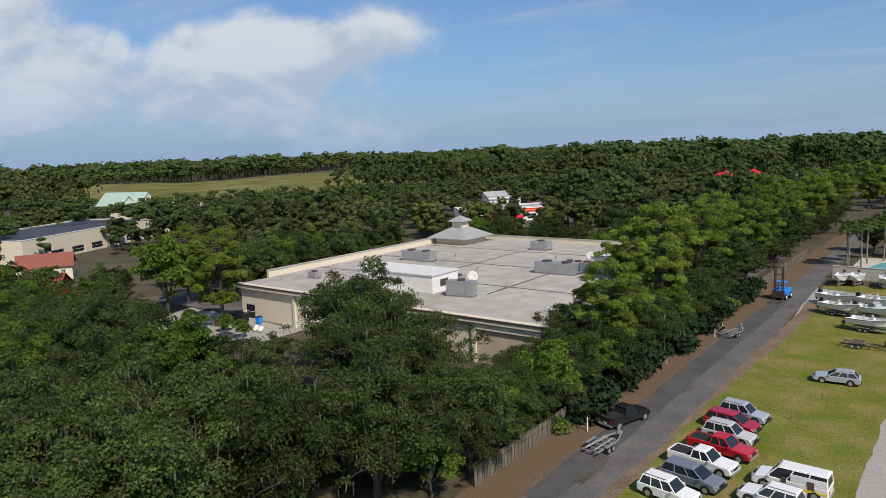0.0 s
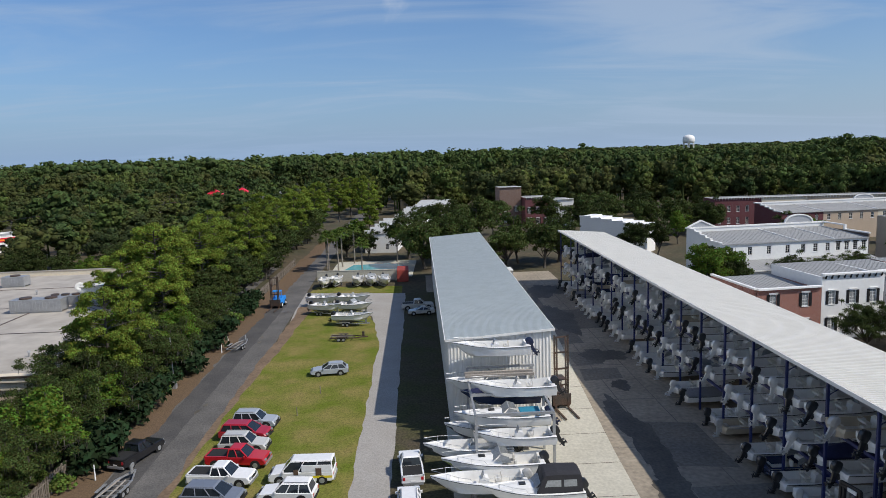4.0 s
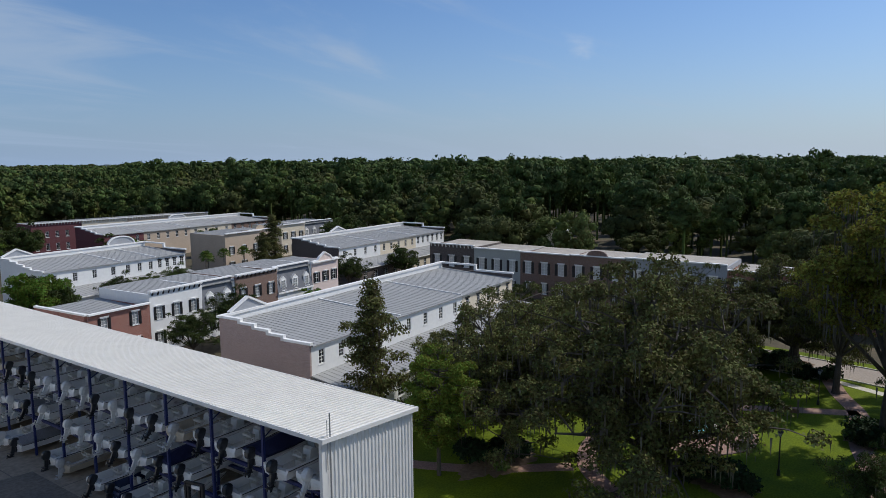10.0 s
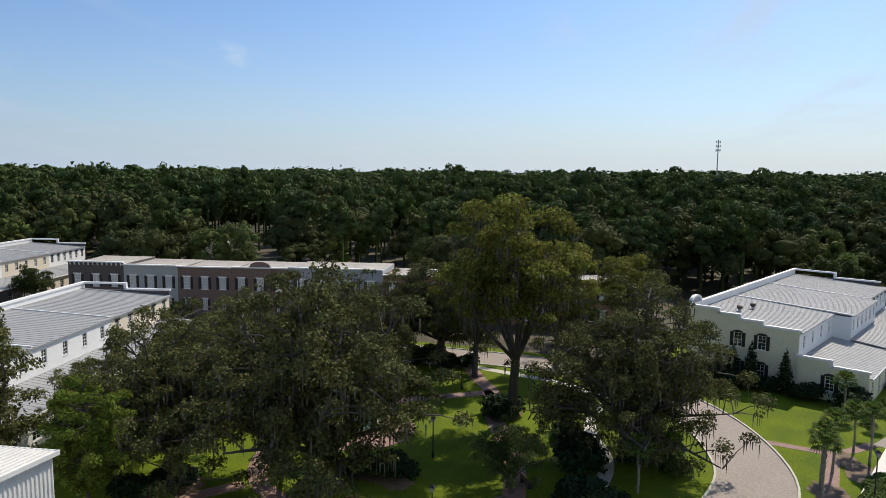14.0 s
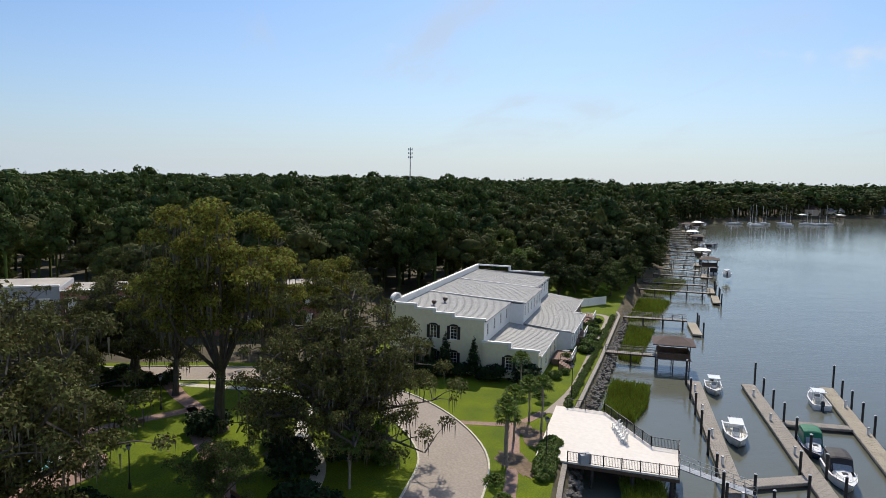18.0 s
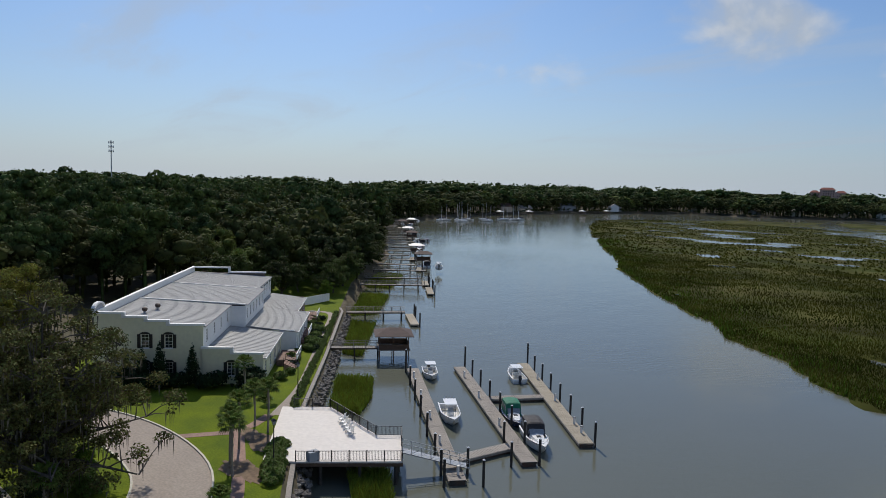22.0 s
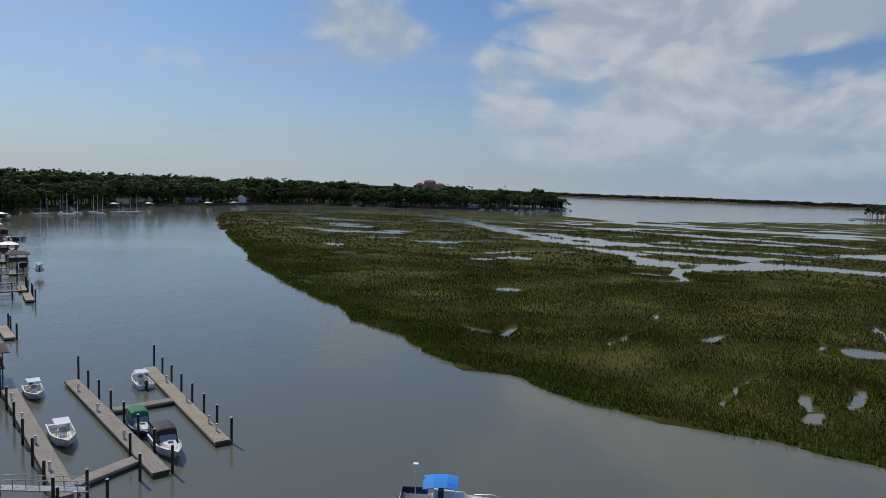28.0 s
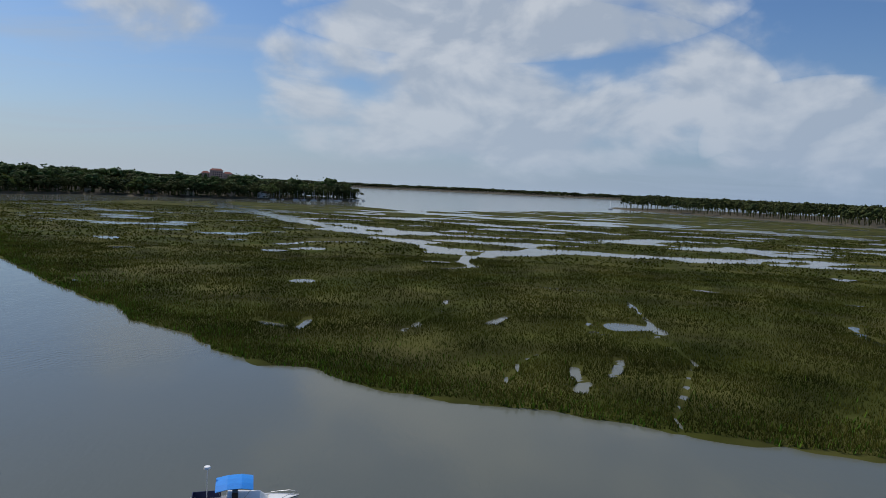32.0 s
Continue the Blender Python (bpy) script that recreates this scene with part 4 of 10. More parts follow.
def fan_leaf(mb, base, yaw, rise, length, rng):
    """One drooping palm frond: a stalk and a fan of blades."""
    d = Vector((math.cos(yaw) * math.cos(rise), math.sin(yaw) * math.cos(rise), math.sin(rise)))
    tip = Vector(base) + d * length * 0.55
    side = d.cross(Vector((0, 0, 1))).normalized()
    upv = side.cross(d)
    mb.beam(base, tuple(tip), 0.05, 0.03)
    n = 9
    for i in range(n):
        a = (i / (n - 1) - 0.5) * 2.5
        w = d * math.cos(a) + side * math.sin(a)
        l = length * 0.62 * (1 - 0.25 * abs(a) / 1.25)
        m1 = tip + w * l * 0.6 + upv * 0.10 * l
        e = tip + w * l - Vector((0, 0, 0.32 * l))
        s2 = w.cross(upv).normalized() * 0.085
        o = len(mb.v)
        mb.v.extend([tuple(tip - s2 * 0.3), tuple(m1 - s2), tuple(e), tuple(m1 + s2), tuple(tip + s2 * 0.3)])
        mb.f.append((o, o + 1, o + 2, o + 3, o + 4))


def palm(x, y, h, s=1.0, bushy=False):
    key = ("palm", round(h), bushy)
    m = pose(x, y, 0, 0, 0, (x * 31 + y * 17) % 360) @ Matrix.Scale(s, 4)
    if key in PROTO:
        return copy_thing(PROTO[key], m @ Matrix.Scale(1 / PROTO[key].scale.x, 4))
    rng = np.random.default_rng(int(h * 10))
    ob = thing("palm_tree", "low bushy palmetto with fan leaves" if bushy else "cabbage palm with a rough trunk and a fan crown", "palm tree", m, "palms")
    if not bushy:
        tb = MB().tube([(0, 0, -0.2), (0.1, 0, h * 0.3), (0.05, 0.1, h * 0.7), (0, 0, h)], [0.17, 0.14, 0.13, 0.15], 8)
        for k in range(16):
            a, z = k * 2.4, h * (0.55 + 0.027 * k)
            tb.beam((math.cos(a) * 0.1, math.sin(a) * 0.1, z), (math.cos(a) * 0.22, math.sin(a) * 0.22, z + 0.3), 0.09, 0.04)
        part("trunk", tb, M["bark_pale"], ob)
    cr = MB()
    for k in range(26):
        fan_leaf(cr, (0, 0, h), k * 2.399, 1.25 - 0.062 * k if not bushy else 1.4 - 0.04 * k, 1.7 if not bushy else 1.4, rng)
    part("crown", cr, M["palm_leaf"], ob)
    PROTO[key] = ob
    return ob


# far woods: many crowns in a few joined meshes
PHI = 1.618034
ICO_V = np.array([(-1, PHI, 0), (1, PHI, 0), (-1, -PHI, 0), (1, -PHI, 0), (0, -1, PHI), (0, 1, PHI), (0, -1, -PHI), (0, 1, -PHI), (PHI, 0, -1), (PHI, 0, 1), (-PHI, 0, -1), (-PHI, 0, 1)]) / 1.902
ICO_F = np.array([(0, 11, 5), (0, 5, 1), (0, 1, 7), (0, 7, 10), (0, 10, 11), (1, 5, 9), (5, 11, 4), (11, 10, 2), (10, 7, 6), (7, 1, 8), (3, 9, 4), (3, 4, 2), (3, 2, 6), (3, 6, 8), (3, 8, 9), (4, 9, 5), (2, 4, 11), (6, 2, 10), (8, 6, 7), (9, 8, 1)])


def crown_blobs(rng, form):
    """Clumps of one crown in a tree of height 1: round oaks, tall pines with a high broken crown, upright broadleaf trees."""
    out = []
    if form == "pine":
        low = rng.uniform(.42, .62)
        for i in range(17):
            z, a = low + (.97 - low) * rng.uniform() ** .8, rng.uniform(0, 6.283)
            q = rng.uniform(.25, 1) * (.05 + .19 * math.sin(math.pi * min(1, .25 + .75 * (.99 - z) / (.99 - low))) ** .7)
            r = rng.uniform(.06, .105)
            out.append((math.cos(a) * q, math.sin(a) * q, z, r * 1.15, r * 1.15, r * .72))
    elif form == "oak":
        sp = rng.uniform(.40, .54)
        for x, y, z, r, _, q in dome_blobs(rng, 22, sp, 1.0, .26, .135, .72, .75):
            k = rng.uniform(.7, 1.25)
            out.append((x + rng.normal(0, .03), y + rng.normal(0, .03), z + rng.uniform(-.05, .03), r * k, r * k, q * k))
    else:
        sp = rng.uniform(.24, .34)
        for i in range(20):
            z, a = .22 + .74 * (i + rng.uniform()) / 20, i * 2.4 + rng.uniform(-.5, .5)
            q = sp * math.sin(math.pi * min(1, .16 + .84 * (.98 - z) / .76)) ** .6 * rng.uniform(.45, 1)
            r = rng.uniform(.085, .14)
            out.append((math.cos(a) * q, math.sin(a) * q, z, r, r, r * .85))
    return np.array(out)


def variants(seed, count, n, size, core, form="oak"):
    """Crowns for woodland: rounded leafy clumps over solid cores, with a trunk."""
    rng = np.random.default_rng(seed)
    out = []
    for i in range(count):
        blobs = crown_blobs(rng, form)
        k = rng.choice(len(blobs), n, p=blobs[:, 3] ** 2 / (blobs[:, 3] ** 2).sum())
        d = rng.normal(size=(n, 3)) * .8 + np.stack([blobs[k, 0] * 2.2, blobs[k, 1] * 2.2, 0 * k + .38], 1)
        d /= np.linalg.norm(d, axis=1)[:, None]
        c = blobs[k, :3] + d * blobs[k, 3:] * rng.uniform(.82, 1.16, (n, 1))
        nor = d + rng.normal(size=(n, 3)) * .42
        nor /= np.linalg.norm(nor, axis=1)[:, None]
        a = np.cross(nor, rng.normal(size=(n, 3)))
        a /= np.linalg.norm(a, axis=1)[:, None] + 1e-9
        b, s = np.cross(nor, a), size * rng.uniform(.6, 1.3, (n, 1))
        vs = [np.stack([c - a * s * .6 - b * s * .35, c + a * s * .6 - b * s * .35, c + b * s * .7], 1).reshape(-1, 3)]
        fs, o = [np.arange(n * 3).reshape(n, 3)], n * 3
        for x, y, z, rx, ry, rz in blobs[::core]:
            vs.append(ICO_V * rng.uniform(.72, 1.0, (12, 1)) * (rx, ry, rz) + (x, y, z))
            fs.append(ICO_F + o)
            o += 12
        t = .018 if form == "pine" else .022
        vs.append(np.array([(t * p, t * q, z) for z in (-.02, .8 if form == "pine" else .45) for p, q in ((-1, -1), (1, -1), (0, 1))]))
        fs.append(np.array([(0, 1, 4), (0, 4, 3), (1, 2, 5), (1, 5, 4), (2, 0, 3), (2, 3, 5)]) + o)
        out.append((np.vstack(vs), np.vstack(fs)))
    return out


def wood(name, pts, hs, base, vs, rng, label, material):
    V, F, o = [], [], 0
    for (x, y), h, b in zip(pts, hs, base):
        v, f = vs[rng.integers(len(vs))]
        a, w = rng.uniform(0, 6.283), h ** 0.6 * 14 ** 0.4 * rng.uniform(0.85, 1.2)
        c, s = math.cos(a) * w, math.sin(a) * w
        V.append(np.stack([x + v[:, 0] * c - v[:, 1] * s, y + v[:, 0] * s + v[:, 1] * c, b + v[:, 2] * h], 1))
        F.append(f + o)
        o += len(v)
    return tagged(new(name, array_mesh(name, np.vstack(V), np.vstack(F), material)), label, "woodland", kind="stuff")


CLEAR = [np.array(p, float) for p in (
    [(-34, 10), (41, 10), (41, 166), (-34, 166)], [(-36, 160), (26, 160), (26, 300), (-36, 330)],
    [(38, -40), (60, -25), (100, -50), (160, -95), (164, -60), (152, -35), (142, -20), (142, 100), (168, 100), (172, 215), (100, 262), (25, 290), (25, 160), (40, 160)],
    [(-215, 74), (-150, 60), (-126, 56), (-124, 76), (-150, 106), (-202, 114)], [(-140, 10), (-30, 10), (-30, 340), (-48, 340), (-50, 176), (-140, 176)], [(-246, 92), (-218, 74), (-214, 96), (-246, 132), (-276, 150), (-280, 138)], [(-372, 158), (-318, 150), (-312, 190), (-360, 200)], [(-192, 52), (-160, 48), (-160, 78), (-192, 86)],
    [(-180, 205), (-112, 186), (-112, 240), (-180, 262)], [(-120, 405), (-65, 405), (-65, 440), (-120, 440)], [(-118, 352), (-92, 348), (-92, 372), (-118, 372)],
    [(20, -80), (20, 10), (100, 10), (150, -50), (150, -84), (100, -66)], [(60, -20), (100, -50), (140, -84), (166, -90), (166, -74), (150, -50)], [(250, -80), (280, -80), (280, -104), (250, -104)], [(172, -82), (196, -82), (196, -98), (172, -98)], [(136, 22), (168, 30), (172, 76), (136, 62)], [(150, 66), (214, 84), (220, 110), (200, 112), (150, 84)])]


def wood_ok(x, y):
    ok = inside(LAND, x, y) & (dist_line(SHORE, x, y) > 3.5)
    for c in CLEAR:
        ok &= ~inside(c, x, y)
    return ok & ~inside(NORTH_MARSH, x, y) & ~(inside(BAY, x, y))


def scatter(rng, step, r0, r1, ok, box):
    xs, ys = np.arange(box[0], box[2], step), np.arange(box[1], box[3], step)
    X, Y = np.meshgrid(xs, ys)
    X, Y = X + rng.uniform(-.45, .45, X.shape) * step, Y + rng.uniform(-.45, .45, Y.shape) * step
    r = np.hypot(X, Y)
    # nothing behind the camera's sweep is built
    az = np.degrees(np.arctan2(X, Y))
    m = (r > r0) & (r <= r1) & ok(X, Y) & ((az > -80) | (az < -148))
    return np.stack([X[m], Y[m]], 1)


rng = np.random.default_rng(5)
far_v = variants(3, 5, 60, 0.10, 2) + variants(13, 3, 50, 0.085, 2, "pine")
KINDS = (("oaks", "oak", "leaf_forest", "dark green crowns of oaks in dense woodland"), ("pines", "pine", "leaf_forest_pine", "green pines standing above dense woodland"), ("broadleaf", "leafy", "leaf_forest_light", "lighter green broadleaf crowns in dense woodland"))
for ring, step, r0, r1, spec, hh in (("edge", 8.6, 60, 200, (1500, 0.034, 1), (10, 19)), ("near", 9.8, 200, 330, (620, 0.050, 1), (11, 21)), ("mid", 12.6, 330, 640, (190, 0.074, 2), (13, 23)), ("far", 19, 640, 1500, (70, 0.10, 2), (16, 25))):
    p = scatter(rng, step, r0, r1, wood_ok, (-1500, -1400, 1500, 1500))
    r = np.hypot(p[:, 0], p[:, 1])
    # stands of one kind, a few tens of metres across
    stand = wob(p[:, 0], p[:, 1], 34) + rng.normal(0, 0.5, len(p))
    kind = np.where(stand > 0.30, 1, np.where(stand < -0.42, 2, 0))
    hs = rng.uniform(*hh, len(p)) * (1 + 0.20 * wob(p[:, 0] + 90, p[:, 1], 46)) * np.where(kind == 1, 1.18, np.where(kind == 2, .84, .95))
    # here and there one stands well above the rest
    hs *= np.where((rng.uniform(size=len(p)) < .05) & (kind == 1), 1.18, 1.0)
    hs *= np.where((p[:, 0] < -30) & (r < 520), 0.62, 1.0) * np.where((p[:, 0] > 100) & (p[:, 1] < 0) & (r > 250), 1.05, 1.0)
    hs = np.minimum(hs, 33)
    az = np.degrees(np.arctan2(p[:, 0], p[:, 1]))
    hs = np.where((az > 14) & (az < 30), np.minimum(hs, 24), hs)
    hs = np.where((az < -36) & (r < 500), np.minimum(hs, np.maximum(4.5, 28 * (1 - r / 600) + rng.uniform(-3, 3, len(p)))), hs)
    for i, (nm, form, mk, label) in enumerate(KINDS):
        m = kind == i
        if m.any():
            wood("woodland_" + nm, p[m], hs[m], ground_height(p[m, 0], p[m, 1]) - 0.2, [(v * ((1, 1, 1) if ring != "far" else (1.45, 1.45, 1)), f) for v, f in variants(20 + i, 6, *spec, form if ring != "far" else "oak")], rng, label, M[mk])
isl_ok = lambda x, y: inside(ISLAND, x, y) & (dist_line(ISLAND, x, y, True) > 8)
p = scatter(rng, 20, 900, 1800, lambda x, y: isl_ok(x, y) & (np.hypot(x, y) < 1600), (-1500, -1600, -200, -600))
wood("woodland_island", p, rng.uniform(20, 29, len(p)), np.full(len(p), -1.5), far_v, rng, "dark woodland on a low island in the marsh", M["leaf_forest"])
# a belt of trees close along the far shore
q = SHORE[9:24]
ln = np.concatenate([[0], np.cumsum(np.hypot(*np.diff(q, axis=0).T))])
pts = []
for d in np.arange(6, ln[-1], 7.5):
    i = int(np.searchsorted(ln, d) - 1)
    u = (q[i + 1] - q[i]) / (ln[i + 1] - ln[i])
    for off in (4, 10, 17, 27, 38):
        pts.append(q[i] + u * (d - ln[i] + rng.uniform(-3, 3)) + np.array((-u[1], u[0])) * (off + rng.uniform(-3, 3)))
p = np.array(pts)
p = p[inside(LAND, p[:, 0], p[:, 1]) & (np.hypot(p[:, 0], p[:, 1]) > 196)]
near_water = dist_line(SHORE, p[:, 0], p[:, 1]) < 7.2
wood("woodland_shore", p, np.where(near_water, rng.uniform(3.5, 7, len(p)), rng.uniform(8, 21, len(p))), ground_height(p[:, 0], p[:, 1]) - np.where(near_water, 1.6, .3), variants(41, 4, 120, .085, 2) + variants(43, 3, 100, .07, 2, "pine"), rng, "dark trees close along the far shore", M["leaf_forest"])
# distant coast, a wavy belt of trees
p = np.stack([np.linspace(-2600, 2600, 300), -3500 + 120 * wob(np.linspace(-2600, 2600, 300), 0, 300)], 1)
p = np.vstack([p + [0, -d] for d in (0, 60, 140)])
p[:, 1] -= 0.12 * p[:, 0]
wood("woodland_coast", p, rng.uniform(15, 24, len(p)), np.full(len(p), -0.5), [(v * (4, 4, 1), f) for v, f in far_v[:5]], rng, "distant wooded coast across the water", M["leaf_forest"])
p = np.stack([rng.uniform(-4000, 4000, 900), rng.uniform(1500, 3800, 900)], 1)
p2 = np.stack([rng.uniform(1500, 3800, 700), rng.uniform(-900, 3800, 700)], 1)
p = np.vstack([p, p2])
wood("woodland_horizon", p, rng.uniform(12, 21, len(p)), ground_height(p[:, 0], p[:, 1]), [(v * (2.6, 2.6, 1), f) for v, f in far_v[:5]], rng, "low wooded skyline far away", M["leaf_forest"])

# ---- walls with openings, windows, roofs ----
def wall_mesh(L, H, openings, thick=0.25, top=None):
    """A wall along +x with its outer face at y = 0; openings (x0, z0, x1, z1) go right through it."""
    mb = MB()
    xs = sorted({0.0, L, *[o[0] for o in openings], *[o[2] for o in openings]})
    zs = sorted({0.0, H, *[o[1] for o in openings], *[o[3] for o in openings]})
    for i in range(len(xs) - 1):
        for k in range(len(zs) - 1):
            cx, cz = (xs[i] + xs[i + 1]) / 2, (zs[k] + zs[k + 1]) / 2
            if any(o[0] < cx < o[2] and o[1] < cz < o[3] for o in openings):
                continue
            a, b, c, d = (xs[i], zs[k]), (xs[i + 1], zs[k]), (xs[i + 1], zs[k + 1]), (xs[i], zs[k + 1])
            mb.add([(p[0], 0, p[1]) for p in (a, b, c, d)], [(0, 1, 2, 3)])
            mb.add([(p[0], thick, p[1]) for p in (a, b, c, d)], [(3, 2, 1, 0)])
    for x0, z0, x1, z1 in openings:
        c = [(x0, z0), (x1, z0), (x1, z1), (x0, z1)]
        mb.add([(x, 0, z) for x, z in c] + [(x, thick, z) for x, z in c], [(i, i + 4, (i + 1) % 4 + 4, (i + 1) % 4) for i in range(4)])
    c = [(0, 0), (L, 0), (L, H), (0, H)]
    mb.add([(x, 0, z) for x, z in c] + [(x, thick, z) for x, z in c], [((i + 1) % 4, (i + 1) % 4 + 4, i + 4, i) for i in range(4)])
    return mb


WIN = {}
def window(house, m, w, h, shutters=None, arch=False, frame_mat="white_paint", hood=None, pane="glass", bars=True):
    """A sash window whose lower left corner on the wall's face stands at m; shutters and a hood mould on request."""
    key = (round(w, 2), round(h, 2), shutters, arch, frame_mat, hood, pane, bars)
    if key not in WIN:
        t = 0.07
        f = MB().box(0, .06, 0, t, .16, h).box(w - t, .06, 0, w, .16, h).box(t, .06, 0, w - t, .16, t).box(t, .06, h - t, w - t, .16, h).box(t, .07, h / 2 - .03, w - t, .15, h / 2 + .03)
        if bars:
            f.box(w / 2 - .02, .08, t, w / 2 + .02, .14, h - t)
            f.box(t, .08, h * .25 - .015, w - t, .13, h * .25 + .015).box(t, .08, h * .75 - .015, w - t, .13, h * .75 + .015)
        f.box(-.08, -.07, -.09, w + .08, .1, 0)
        if arch:
            pr = [(-.14, h + .0)] + [(w / 2 - (w / 2 + .14) * math.cos(a), h + 0.06 + .26 * math.sin(a)) for a in np.linspace(0, math.pi, 9)] + [(w + .14, h)]
            hd = mesh_of("hood", MB().slab(pr, -.08, .05), M[hood or "black_paint"])
        elif hood:
            hd = mesh_of("hood", MB().box(-.12, -.1, h, w + .12, .05, h + .16).box(-.16, -.16, h + .16, w + .16, .05, h + .24), M[hood])
        else:
            hd = None
        sw = w * 0.42
        sm = MB()
        if shutters:
            sm.box(0, -.05, 0, sw, .0, h)
            for i in range(6):
                sm.box(.05, -.065, h * (i + .2) / 6, sw - .05, -.05, h * (i + .85) / 6)
        WIN[key] = (mesh_of("window", f, M[frame_mat]), mesh_of("pane", MB().box(t, .10, t, w - t, .12, h - t), M[pane]), mesh_of("shutter", sm, M[shutters]) if shutters else None, hd, sw)
    fm, pm, sh, hd, sw = WIN[key]
    ob = piece("window", fm, house, m)
    piece("pane", pm, ob, Matrix())
    if sh:
        piece("shutter", sh, ob, pose(-sw - .03, 0, 0)), piece("shutter", sh, ob, pose(w + .03, 0, 0))
    if hd:
        piece("hood", hd, ob, Matrix())
    return ob


def facade(house, m, L, H, material, wins, name="wall", **style):
    """One wall with its windows: wins are (centre x, sill z, width, height)."""
    w = part(name, wall_mesh(L, H, [(x - a / 2, z, x + a / 2, z + b) for x, z, a, b in wins]), M[material], house)
    w.matrix_basis = m
    for x, z, a, b in wins:
        window(house, m @ pose(x - a / 2, 0, z), a, b, **style)
    return w


def seam_roof(house, p00, p10, p11, p01, material, spacing=0.5, rib=0.035, name="roof"):
    """A metal roof sheet with standing seams that run from the edge p00-p10 to the edge p01-p11."""
    p00, p10, p11, p01 = map(Vector, (p00, p10, p11, p01))
    W = (p10 - p00).length
    n = max(1, int(W / spacing))
    cuts = [(0.0, 0.0)]
    for i in range(n + 1):
        c, e = i / n, 0.032 / W
        cuts += [(c - e, 0), (c - e * .8, rib), (c + e * .8, rib), (c + e, 0)]
    cuts = [(min(1, max(0, t)), r) for t, r in cuts] + [(1.0, 0.0)]
    vs = []
    for t, r in cuts:
        u = Vector((0, 0, r))
        vs += [tuple(p00.lerp(p10, t) + u), tuple(p01.lerp(p11, t) + u)]
    k = len(cuts)
    fs = [(2 * i, 2 * i + 2, 2 * i + 3, 2 * i + 1) for i in range(k - 1)]
    dn = Vector((0, 0, -0.12))
    vs += [tuple(p + dn) for p in (p00, p10, p11, p01)]
    o = 2 * k
    fs += [(o + 3, o + 2, o + 1, o), (0, 1, o + 3, o), (o - 2, o + 1, o + 2, o - 1), (0, o, o + 1, o - 2), (1, o - 1, o + 2, o + 3)]
    mb = MB().add(vs, fs)
    return part(name, mb, M[material], house)


def coping(house, pts, w=0.45, h=0.28, material="white_paint", name="coping"):
    mb = MB()
    for a, b in zip(pts[:-1], pts[1:]):
        if abs(a[0] - b[0]) + abs(a[1] - b[1]) > 0.05:
            d = (Vector(b) - Vector(a)).normalized() * (w / 2 - 0.01)
            mb.beam(Vector(a) - d + Vector((0, 0, h / 2)), Vector(b) + d + Vector((0, 0, h / 2)), w, h)
        else:
            mb.beam(a, (b[0], b[1], b[2] + .0), w, w)
    return part(name, mb, M[material], house)


def end_wall(house, D, low, high, steps, material, y0=0.0, x=0.0, wins=(), **style):
    """A gable end in steps at local x, from y0 (low) to y0 + D (high); it faces -x."""
    dz = (high - low) / steps
    m = pose(x, y0 + D, 0, 0, 0, -90)
    facade(house, m, D, low, material, [(D - (yy - y0), z, a, b) for yy, z, a, b in wins], **style)
    mb, pts = MB(), [(x + .12, y0, low)]
    for i in range(steps + 1):
        ya = y0 if i == 0 else y0 + D * (0.12 + 0.80 * i / (steps + 1))
        yb = y0 + D * (0.12 + 0.80 * (i + 1) / (steps + 1)) if i < steps else y0 + D
        z = low + dz * i
        if i:
            mb.box(x, ya, low, x + .25, yb, z)
        pts += [(x + .12, ya, z), (x + .12, yb, z)]
    if mb.v:
        part("stepped_gable", mb, M[material], house)
    coping(house, pts)


